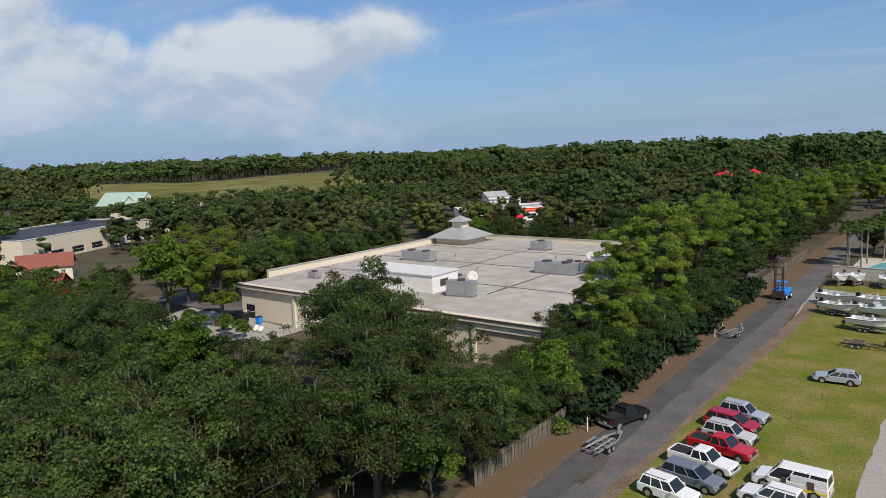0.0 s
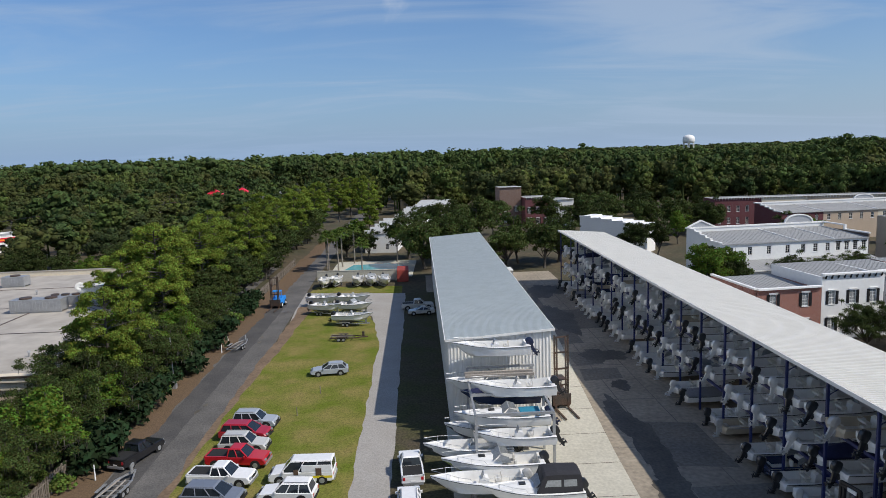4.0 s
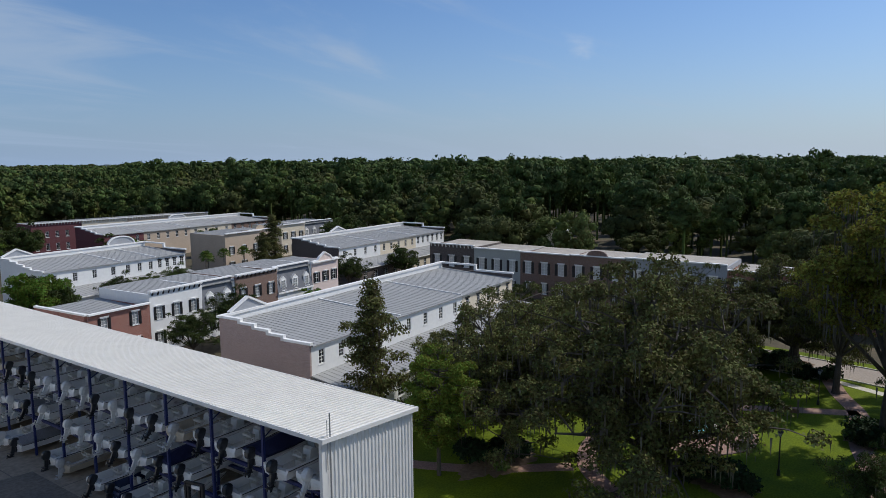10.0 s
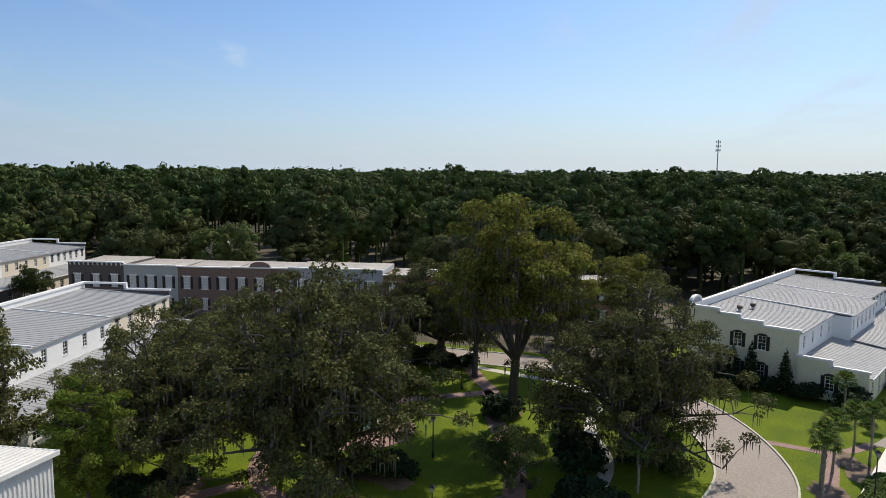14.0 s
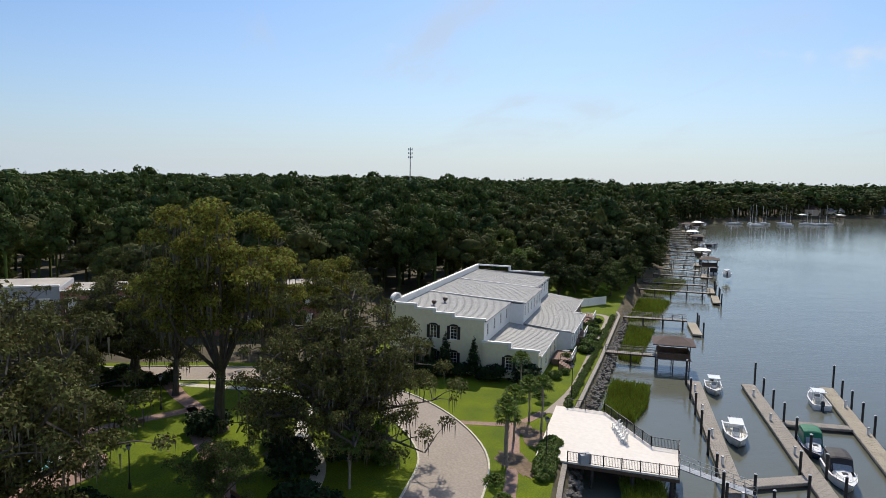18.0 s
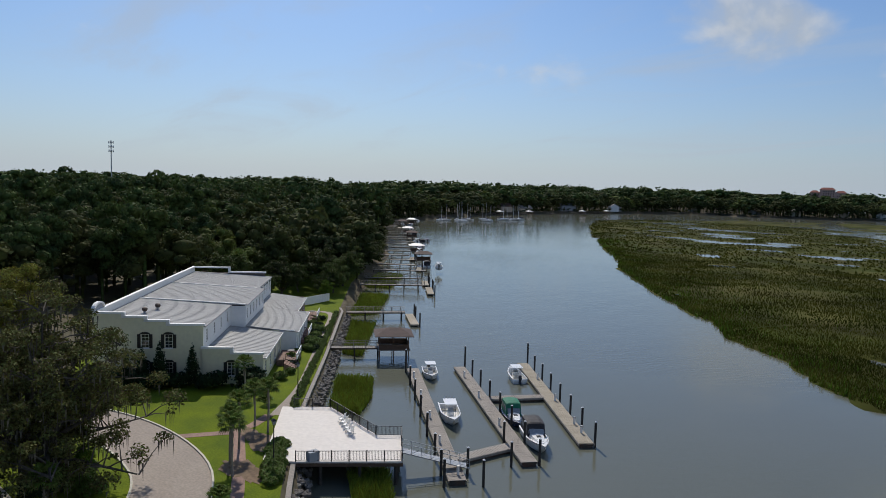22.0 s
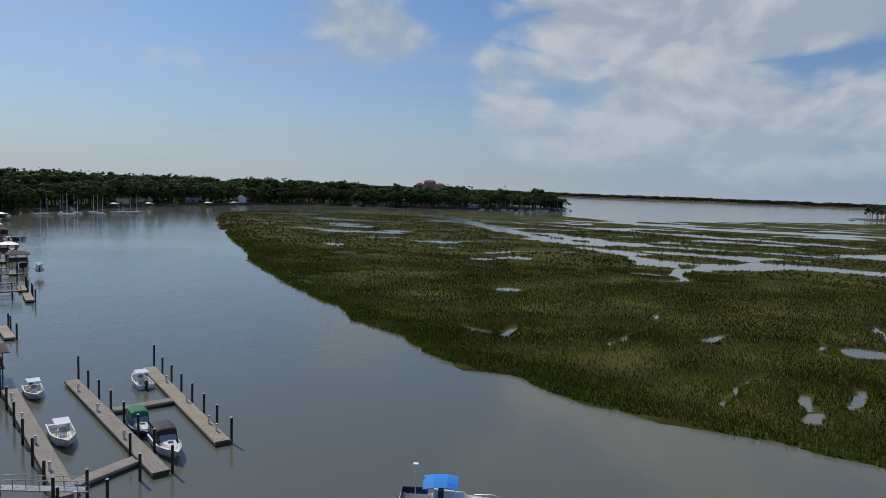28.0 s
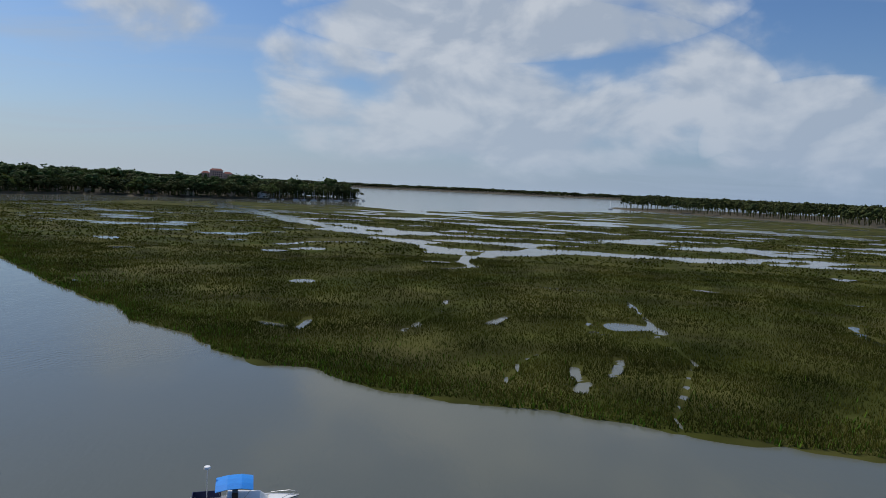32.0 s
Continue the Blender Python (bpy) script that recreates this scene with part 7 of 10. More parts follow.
def forklift(x, y, rz, label, body="dark_steel", mast_h=8.2, cab=True):
    mast_mat = M["black_paint" if body == "black_paint" else "dark_steel"]
    f = thing("forklift", label, "forklift", pose(x, y, .05, 0, 0, rz))
    ma = MB()
    for s in (-.75, -.5, .5, .75):
        ma.box(-.1, s - .07, .3, .12, s + .07, mast_h if abs(s) > .6 else mast_h - .3)
    for z in (.8, 2.6, 4.4, 6.2, mast_h - .3):
        if z < mast_h:
            ma.box(-.08, -.75, z, .08, .75, z + .16)
    part("mast", ma, mast_mat, f)
    part("carriage", MB().box(.12, -1.0, .5, .25, 1.0, 1.7), M["dark_steel"], f)
    for s in (-.7, .7):
        part("fork", MB().box(.2, s - .1, .1, 3.4, s + .1, .2).box(.15, s - .1, .1, .28, s + .1, 1.4), M["dark_steel"], f)
    part("body", MB().slab([(-.3, .5), (-.3, 1.5), (-2.2, 1.7), (-3.6, 1.75), (-3.8, .6)], -1.0, 1.0), M[body], f)
    if cab:
        part("cab", MB().box(-2.0, -.7, 1.5, -1.9, -.6, 3.0).box(-2.0, .6, 1.5, -1.9, .7, 3.0).box(-.6, -.7, 1.4, -.5, -.6, 3.0).box(-.6, .6, 1.4, -.5, .7, 3.0).box(-2.1, -.8, 3.0, -.4, .8, 3.12), M[body], f)
    for px in (-.7, -3.1):
        for s in (-1, 1):
            w = part("wheel", MB().cyl((px, s * .75, .55), (px, s * 1.1, .55), .55, n=14), M["rubber"], f)
            part("rim", MB().cyl((px, s * 1.09, .55), (px, s * 1.13, .55), .28, n=10), M["white_paint"], w)
    return f


forklift(14.6, 71.4, -82, "tall marine forklift with dark rusty mast")
f2 = forklift(26.4, 40.1, 12, "black boat forklift at the rack with a nameplate", body="black_paint", mast_h=6.3)
part("nameplate", MB().box(-.16, -.6, 5.95, -.11, .1, 6.2), M["white_paint"], f2)
forklift(-27.2, 127.5, -95, "blue forklift parked on the lane", body="canvas_blue", mast_h=6.0)


# ---- vehicles ----
def wheel(car, x, y, r, w):
    t = part("wheel", MB().cyl((x, y - w / 2, r), (x, y + w / 2, r), r, n=16), M["rubber"], car)
    s = 1 if y > 0 else -1
    part("rim", MB().cyl((x, y + s * (w / 2 - .02), r), (x, y + s * (w / 2 + .015), r), r * .62, n=12), M["galv"], t)


def paint(name, c):
    if name not in M:
        setm(name, c, 0.3, var=0.05, scale=1, bump=0.02, coat=0.6)
    return M[name]


def car(x, y, rz, kind, color, label, group="parked cars", z=0.06):
    """Nose towards local +x."""
    L, W, H, hood, cab0, cab1, rake_f, rake_r, belt = {"suv": (4.7, 1.85, 1.75, 1.25, -2.2, 1.0, .75, .3, 1.02), "wagon": (4.75, 1.85, 1.52, 1.3, -2.2, 1.0, .9, .55, .95), "pickup": (5.7, 1.95, 1.85, 1.5, -.75, 1.25, .75, .2, 1.12),
                                                 "van": (5.6, 2.0, 2.1, .9, -2.75, 1.75, .9, .12, 1.15), "sedan": (4.6, 1.8, 1.42, 1.2, -1.7, 1.0, .95, .9, .92), "minivan": (5.0, 1.95, 1.72, .95, -2.35, 1.4, 1.0, .35, 1.02)}[kind]
    P = M[color]
    c = thing({"pickup": "pickup_truck", "van": "van"}.get(kind, "car"), label, {"pickup": "pickup truck", "van": "van"}.get(kind, "car"), pose(x, y, z, 0, 0, rz), group)
    h2 = L / 2
    noseT = belt - .12
    prof = [(-h2, .42), (-h2 - .0, belt - .05), (-h2 + .1, belt), (cab1, belt), (h2 - .25, noseT), (h2, noseT - .28), (h2, .42), (h2 - .2, .3), (-h2 + .2, .3)]
    if kind == "pickup":
        prof = [(-h2, .5), (-h2, belt - .02), (cab1, belt - .02), (h2 - .2, noseT), (h2, noseT - .25), (h2, .5), (h2 - .2, .38), (-h2 + .2, .38)]
    def ring(yy, s):
        mz = .75
        return [(px * (1 - (1 - s) * .35), yy, mz + (pz - mz) * s) for px, pz in prof]
    body = MB().loft([ring(-W / 2, .90), ring(-W / 2 + .07, 1.0), ring(W / 2 - .07, 1.0), ring(W / 2, .90)])
    part("body", body, P, c)
    wt = .17
    g0, g1 = cab0, cab1
    part("glasshouse", MB().loft([[(g0 + .03, -W / 2 + .08, belt - .03), (g1 - .03, -W / 2 + .08, belt - .03), (g1 - .03, W / 2 - .08, belt - .03), (g0 + .03, W / 2 - .08, belt - .03)],
                                  [(g0 + rake_r, -W / 2 + wt + .1, H - .05), (g1 - rake_f, -W / 2 + wt + .1, H - .05), (g1 - rake_f, W / 2 - wt - .1, H - .05), (g0 + rake_r, W / 2 - wt - .1, H - .05)]]), M["glass"], c, "dark tinted windows")
    part("roof", MB().loft([[(g0 + rake_r - .08, -W / 2 + wt + .04, H - .10), (g1 - rake_f + .08, -W / 2 + wt + .04, H - .10), (g1 - rake_f + .08, W / 2 - wt - .04, H - .10), (g0 + rake_r - .08, W / 2 - wt - .04, H - .10)],
                            [(g0 + rake_r + .08, -W / 2 + wt + .18, H), (g1 - rake_f - .08, -W / 2 + wt + .18, H), (g1 - rake_f - .08, W / 2 - wt - .18, H), (g0 + rake_r + .08, W / 2 - wt - .18, H)]]), P, c)
    pil = MB()
    n = {"pickup": 2, "sedan": 2, "van": 3}.get(kind, 3)
    for s in (-1, 1):
        ys, yt = s * (W / 2 - .07), s * (W / 2 - wt - .08)
        for k in range(n + 1):
            f = k / n
            xb, xt = g0 + .04 + (g1 - g0 - .08) * f, g0 + rake_r + (g1 - rake_f - g0 - rake_r) * f
            pil.beam((xb, ys, belt - .02), (xt, yt, H - .07), .10 if k in (0, n) else .07, .07)
    part("pillar", pil, P, c)
    if kind == "van":
        part("side_panel", MB().slab([(-2.7, belt), (-.1, belt), (-.1, H - .35), (-2.6, H - .35)], -W / 2 + .02, -W / 2 + .1).slab([(-2.7, belt), (-.1, belt), (-.1, H - .35), (-2.6, H - .35)], W / 2 - .1, W / 2 - .02), P, c)
        part("stripe", MB().box(-2.7, -W / 2 - .012, .62, .9, -W / 2 + .01, .82).box(-2.7, W / 2 - .01, .62, .9, W / 2 + .012, .82), paint("sign_yellow", (.75, .6, .03)), c, "yellow lettering band")
        part("picture", MB().box(-1.8, W / 2 - .012, .85, -1.3, W / 2 + .014, 1.5).box(.2, W / 2 - .012, .85, .6, W / 2 + .014, 1.4), M["brown_wood"], c, "printed picture panel")
    if kind == "pickup":
        part("bed", MB().box(-h2 + .12, -W / 2 + .14, belt - .45, cab0 - .05, W / 2 - .14, belt + .005), M["rubber"], c, "dark open cargo bed")
        part("bed_rail", MB().box(-h2, -W / 2 + .02, belt - .05, cab0, -W / 2 + .15, belt + .06).box(-h2, W / 2 - .15, belt - .05, cab0, W / 2 - .02, belt + .06).box(-h2, -W / 2 + .05, belt - .05, -h2 + .12, W / 2 - .05, belt + .06), P, c)
    r = .38 if kind in ("pickup", "suv", "van") else .33
    for px in (h2 - .95, -h2 + 1.0):
        for s in (-1, 1):
            part("wheel_arch", MB().cyl((px, s * (W / 2 - .2), r + .02), (px, s * (W / 2 + .004), r + .02), r + .09, n=14), M["rubber"], c)
            wheel(c, px, s * (W / 2 - .09), r, .22)
    for s in (-1, 1):
        part("headlight", MB().box(h2 - .12, s * (W / 2 - .3) - .17, noseT - .26, h2 + .015, s * (W / 2 - .3) + .17, noseT - .1), M["window_light"], c)
        part("tail_light", MB().box(-h2 - .015, s * (W / 2 - .2) - .1, belt - .35, -h2 + .1, s * (W / 2 - .2) + .1, belt - .08), M["red_paint"], c)
        part("mirror", MB().box(g1 - .35, s * (W / 2 + .08) - .08, belt, g1 - .2, s * (W / 2 + .08) + .08, belt + .16), P, c)
    for b0, b1 in ((h2 - .1, h2 + .07), (-h2 - .07, -h2 + .1)):
        part("bumper", MB().box(b0, -W / 2 + .1, .36, b1, W / 2 - .1, .58), M["galv" if kind in ("pickup", "van") else "rubber"], c)
    part("grille", MB().box(h2 - .02, -W * .22, noseT - .3, h2 + .02, W * .22, noseT - .1), M["black_paint"], c)
    part("number_plate", MB().box(-h2 - .03, -.2, .62, -h2 - .01, .2, .74), M["white_paint"], c)
    if kind in ("suv", "wagon"):
        part("roof_rail", MB().box(g0 + rake_r, -W / 2 + .32, H, g1 - rake_f - .2, -W / 2 + .36, H + .06).box(g0 + rake_r, W / 2 - .36, H, g1 - rake_f - .2, W / 2 - .32, H + .06), M["galv"], c)
    return c


paint("car_silver", (.36, .39, .43)), paint("car_red", (.36, .015, .03)), paint("car_white", (.78, .78, .77)), paint("car_grey", (.16, .18, .22)), paint("car_blue", (.02, .05, .30)), paint("car_black", (.012, .012, .014)), paint("car_light", (.5, .5, .48)), paint("truck_red", (.45, .012, .02))
for x, y, rz, kind, col, lab in ((-17.9, 70.4, -6, "suv", "car_silver", "silver off-road wagon parked on the grass"), (-18.2, 67.4, -8, "minivan", "car_red", "dark red minivan parked on the grass"), (-17.6, 64.5, -5, "suv", "car_light", "light silver off-road wagon on the grass"),
                                 (-17.4, 61.3, -7, "pickup", "truck_red", "bright red crew-cab pickup on the grass"), (-17.9, 57.7, -8, "pickup", "car_white", "white crew-cab pickup with dark bed"), (-17.7, 54.3, -8, "minivan", "car_grey", "grey-blue minivan on the grass"), (-18.4, 51.0, -8, "suv", "car_white", "white boxy off-road wagon"),
                                 (-10.9, 57.6, 178, "van", "car_white", "white passenger van with yellow lettering band"), (-11.6, 54.2, 174, "suv", "car_white", "white sport wagon on the grass"), (-11.4, 51.0, 184, "sedan", "car_blue", "bright blue saloon car on the grass"),
                                 (-12.2, 86.9, 186, "wagon", "car_silver", "silver estate car alone on the grass"), (-1.5, 57.8, 94, "pickup", "car_white", "white pickup beside the drive"), (-1.6, 51.6, 92, "suv", "car_white", "white off-road wagon beside the drive"),
                                 (-27.5, 63.6, 72, "pickup", "car_black", "black pickup with a trailer on the lane"), (-.8, 122.5, 3, "pickup", "car_light", "light grey pickup in the shed's shade"), (-.2, 118.2, 183, "sedan", "car_light", "pale saloon car in the shed's shade")):
    car(x, y, rz, kind, col, lab)


def trailer(x, y, rz, label="empty galvanised boat trailer", mat_="galv", L=6.0):
    t = thing("boat_trailer", label, "trailer", pose(x, y, .06, 0, 0, rz), "boat trailers")
    part("frame", MB().beam((-L * .45, -.75, .5), (L * .15, -.75, .5), .1, .14).beam((-L * .45, .75, .5), (L * .15, .75, .5), .1, .14).beam((L * .15, -.75, .5), (L * .5, 0, .5), .1, .14).beam((L * .15, .75, .5), (L * .5, 0, .5), .1, .14), M[mat_], t)
    for k in range(5):
        xx = -L * .42 + k * L * .14
        part("cross_bar", MB().beam((xx, -.75, .5), (xx, .75, .42), .1, .08), M[mat_], t)
    part("bunk", MB().beam((-L * .45, -.45, .72), (L * .12, -.3, .66), .12, .08).beam((-L * .45, .45, .72), (L * .12, .3, .66), .12, .08), M["wood_grey"], t)
    part("winch_post", MB().box(L * .36, -.05, .5, L * .42, .05, 1.3), M[mat_], t)
    part("fender", MB().box(-L * .28, -1.15, .68, -L * .02, -.9, .74).box(-L * .28, .9, .68, -L * .02, 1.15, .74), M[mat_], t)
    for px in (-L * .21, -L * .09):
        for s in (-1, 1):
            wheel(t, px, s * 1.02, .32, .2)
    return t


trailer(-26.6, 57.2, 84), trailer(-27.4, 101.5, 80), trailer(-11.4, 103.2, -5, "black tandem boat trailer on the grass", "dark_steel")
for kind, x, y, rz, lab, hu in (("console", -21.0, 129.0, -34, "white boat on a trailer at the grass edge", "gelcoat"), ("console", -15.4, 128.6, -30, "white boat with red engine on a trailer", "gelcoat"), ("skiff", -19.6, 122.0, -30, "small white skiff on a trailer", "gelcoat"), ("cuddy", -14.9, 121.6, -24, "white cabin boat on a trailer", "gelcoat"), ("console", -14.6, 113.0, -16, "white console boat on a trailer", "gelcoat")):
    boat(kind, pose(x, y, .75, 0, -2, rz), lab, "boats on the grass", "outboard_black", hu, None, 6.2 if kind == "skiff" else 6.6)
    trailer(x + 3.2 * math.cos(radians(rz)), y + 3.2 * math.sin(radians(rz)), rz, "galvanised trailer under a boat")
for k, (x, y) in enumerate(((-20.5, 146), (-18.2, 147), (-13.7, 146.4), (-11, 146.4), (-8.2, 145.2))):
    boat(("console", "skiff", "console", "cuddy", "cuddy")[k], pose(x, y + 3.5, .7, 0, 0, -92 + 3 * k), "white boat standing against the block wall", "boats by the wall", "outboard_black", "gelcoat", "canvas_dark" if False else None, 6.9 if k > 2 else 6.2)
    trailer(x, y + .6, -92 + 3 * k, "trailer under a boat by the wall")

# block wall, container, poles
bw = thing("block_wall", "grey concrete block wall before the pool", "wall", pose(-23, 153, 0, 0, 0, -4))
part("wall", MB().box(0, 0, 0, 19, .3, 2.4), M["concrete"], bw)
part("cap", MB().box(-.05, -.06, 2.4, 19.05, .36, 2.5), M["concrete"], bw)
co = thing("container", "weathered red steel shipping container", "container", pose(-4.0, 149, 0, 0, 0, 90))
cb = MB().box(0, -1.2, .15, 6, 1.2, 2.6)
for k in range(19):
    cb.box(.1 + k * .31, -1.24, .3, .24 + k * .31, 1.24, 2.45)
part("body", cb, M["container_red"], co)
part("door", MB().box(-.05, -1.15, .25, 0, -.03, 2.5).box(-.05, .03, .25, 0, 1.15, 2.5), M["container_red"], co)
part("roof", MB().box(0, -1.2, 2.6, 6, 1.2, 2.66), M["container_red"], co)
sheet("pool", [(-19, 166), (-6, 166), (-4, 172), (-8, 176), (-17, 175)], .06, M["pool_water"], "turquoise swimming pool beyond the wall", "pool")
sheet("pool_deck", [(-21.5, 157), (-2, 156), (-1, 180), (-21.5, 181)], .04, M["concrete"], "pale pool terrace", "pavement")
for x, y, hgt in ((-31.0, 84, 6.5), (-29.6, 59.5, 1.5), (-29.4, 103, 1.4), (-29.3, 99, 1.3)):
    p = thing("marker_post", "white marker post beside the lane" if hgt < 2 else "grey lamp post among the trees", "post", pose(x, y, 0), "posts")
    part("pole", MB().cyl((0, 0, 0), (0, 0, hgt), .07, .05), M["white_paint" if hgt < 2 else "galv"], p)
    if hgt > 2:
        part("meter_box", MB().box(-.3, -.3, 0, .3, .3, .9), M["galv"], p)

# rail fence across the grass and the board fence along the lane
for k in range(3):
    p = thing("rope_post", "thin wooden post with rope on the grass", "post", pose(-15.6 + 2.9 * k * .55, 66 + 8.5 * k * .8, .05), "rope posts")
    part("post", MB().cyl((0, 0, 0), (0, 0, 1.0), .05), M["wood_fence"], p)
fence = thing("board_fence", "weathered grey board fence along the lane", "fence", pose(-32.2, 44, 0))
board_m = mesh_of("board", MB().box(-.02, 0, .05, .02, .14, 1.85), M["wood_fence"])
for k in range(290):
    piece("board", board_m, fence, pose((k * 7 % 5) * .006, k * .24, (k * 13 % 7) * .012, (k * 5 % 3 - 1) * .6))
rest = MB()
for k in range(290, 560):
    rest.box(-.02, k * .24, .05, .02, k * .24 + .14, 1.85 + (k * 13 % 7) * .012)
tagged(part("fence_rest", rest, M["wood_fence"], fence), kind="stuff")
for z in (.5, 1.5):
    part("rail", MB().box(.02, 0, z, .07, 134, z + .09), M["wood_fence"], fence)
for k in range(54):
    part("fence_post", MB().box(.02, k * 2.5 - .05, 0, .12, k * 2.5 + .05, 2.0), M["wood_fence"], fence)

# joints, patches and wet marks of the yard
def blotch(name, cx, cy, rx, ry, z, material, label, seed, n=72, rough=.35):
    r = np.random.default_rng(seed)
    ph = r.uniform(0, 6.28, 4)
    out = []
    for k in range(n):
        a = 2 * math.pi * k / n
        q = 1 + rough * (.5 * math.sin(2 * a + ph[0]) + .35 * math.sin(3 * a + ph[1]) + .3 * math.sin(5 * a + ph[2]) + .2 * math.sin(9 * a + ph[3]) + .16 * math.sin(17 * a + ph[0]) + .12 * math.sin(29 * a + ph[1]))
        out.append((cx + rx * q * math.cos(a), cy + ry * q * math.sin(a)))
    ob = new(name, mesh_of(name, MB().prism(out, z - .004, z), material))
    return tagged(ob, label, "stain", "wet marks", kind="structure")


for k, (cx, cy, rx, ry) in enumerate(((20.6, 64, 1.7, 8.5), (22.0, 112, 3.2, 9), (24, 90, 2.6, 3.2), (24.6, 134, 4, 6), (20.0, 53, 1.6, 4), (23, 78, 1.2, 1.6), (18.5, 128, 2.5, 8))):
    blotch("wet_patch", cx, cy, rx, ry, .052 + .0015 * k, M["wet"], "dark wet patch on the asphalt", k)
for k, (cx, cy, rx, ry) in enumerate(((-25.4, 52, .35, 3.6), (-25.6, 75.5, .25, .6), (-25.2, 77.5, .2, .5), (-25.3, 107, .3, .6), (-25.0, 104, .25, .5), (-24.6, 124, .5, 1.3))):
    blotch("wet_patch", cx, cy, rx, ry, .06, M["wet"], "dark oil and water mark on the lane", 30 + k)
for k, (a, b, c, d) in enumerate(((19.6, 86, 23.2, 92), (21.5, 44, 28.9, 53), (18.4, 96, 23, 104), (23.4, 104, 28.6, 117), (17.8, 116, 21.6, 126))):
    sheet("asphalt_patch", [(a, b), (c, b + .2), (c + .2, d), (a - .1, d - .1)], .046, M["asphalt_dark"], "darker rectangular asphalt repair", "pavement", .004)
for y in (37, 49, 61, 73.5, 86, 99, 112, 126, 140):
    sheet("asphalt_joint", [(17, y), (29, y - .5), (29, y - .38), (17, y + .1)], .047, M["asphalt_dark"], "dark tarred joint in the yard", "joint", .004)
for x in (21.2, 25.3):
    sheet("asphalt_joint", [(x, 30), (x + .1, 30), (x + .25, 150), (x + .15, 150)], .0475, M["asphalt_dark"], "dark tarred joint in the yard", "joint", .004)
sheet("asphalt_patch", [(21, 57), (27, 56), (27, 66), (21.4, 67)], .046, M["asphalt_dark"], "darker asphalt repair in the yard", "pavement", .004)
sheet("asphalt_patch", [(19.2, 80), (24, 80.5), (24.4, 84.5), (19.6, 84.5)], .046, M["asphalt_dark"], "darker square asphalt repair", "pavement", .004)
sheet("lane_patch", ragged([(-28.4, 45), (-25.7, 45), (-25.6, 132), (-28.5, 132)], .12, seed=3), .056, M["asphalt_new"], "darker resurfaced half of the lane", "road", .004)
for y in (46, 52, 58, 64.5, 71, 78, 85, 92, 99):
    sheet("concrete_joint", [(2.2 if y < 68 else 14.1, y), (16.4 + max(0, (y - 46) * .064), y), (16.4 + max(0, (y - 46) * .064), y + .07), (2.2 if y < 68 else 14.1, y + .07)], .086, M["dark_steel"], "dark joint between concrete slabs", "joint", .004)

# ---- the green, its paths and trees ----
street = smooth([(107, 95), (106, 60), (105, 30), (102, 8), (97, -6), (88, -15), (78, -19.3), (66, -20.0), (56, -16), (42, -8)])
sheet("lawn", [(40, -6), (56, -12.4), (66, -16.4), (78, -15.8), (86, -12), (93.5, -4), (98.4, 8), (101.4, 30), (102, 54), (52, 50), (40, 46)], .03, M["lawn"], "sunlit green lawn under the oaks", "grass")
sheet("lawn_waterfront", [(48, -18), (56, -19.6), (66, -23.4), (78, -22.8), (89, -18), (101, -8), (106, -16), (152, -48), (172, -62), (205, -104), (190, -119), (165, -99), (130, -75), (97.2, -53.4), (75.2, -38.0), (57, -27.2), (46, -21)], .026, M["lawn"], "bright green lawn along the waterfront", "grass")
sheet("street_verge", band(street, -6.0, 6.0), .028, M["lawn"], "mown grass verge along the street", "grass")
sheet("street", band(street, -3.4, 3.4), .045, M["paver"], "beige paver street curving round the green", "road")
for off in (-3.6, 3.4):
    sheet("kerb", band(street, off, off + .2), .16, M["concrete"], "pale concrete kerb", "kerb", .16)
sheet("sidewalk", band([(101.0, 60), (99.8, 30), (97.2, 10), (92, -2), (86, -9)], -.7, .7), .05, M["concrete"], "concrete pavement beside the street", "pavement")
for line, w, mt, lab in (([(100, 11), (92, 8.6), (85.4, 6), (76, 5), (66, 2.5), (56, 2)], 1.0, "brick_path", "brick path across the green"), ([(86, 6), (80, 18), (74, 24), (66, 27), (57, 25), (52, 18), (52, 10), (57, 2.5)], .9, "brick_path", "brick path ring round the fountain"), ([(84, -8), (76, -5.5), (66, -6.5), (58, -4), (50, 2)], .7, "concrete", "pale narrow garden path"),
                         ([(56, 26), (50, 34), (46, 44)], .8, "brick_path", "brick path to the houses")):
    sheet("path", band(smooth(line), -w, w), .055, M[mt], lab, "path")
# fountain court
ft = thing("fountain", "round fountain basin on a brick court", "fountain", pose(71, 19.5, .03))
part("court", MB().cyl((0, 0, 0), (0, 0, .06), 6.2, n=28), M["brick_path"], ft)
part("basin", MB().loft([[(math.cos(a) * r, math.sin(a) * r, z) for a in np.arange(20) / 20 * 6.2832] for r, z in ((2.3, .06), (2.3, .6), (2.0, .6), (2.0, .3))], caps=False), M["concrete"], ft)
part("pool_surface", MB().cyl((0, 0, .3), (0, 0, .42), 2.02, n=20), M["pool_water"], ft)
part("bowl", MB().cyl((0, 0, .4), (0, 0, 1.1), .2).loft([[(math.cos(a) * r, math.sin(a) * r, z) for a in np.arange(12) / 12 * 6.2832] for r, z in ((.2, 1.0), (.9, 1.3), (.85, 1.34), (.1, 1.15))]), M["concrete"], ft)


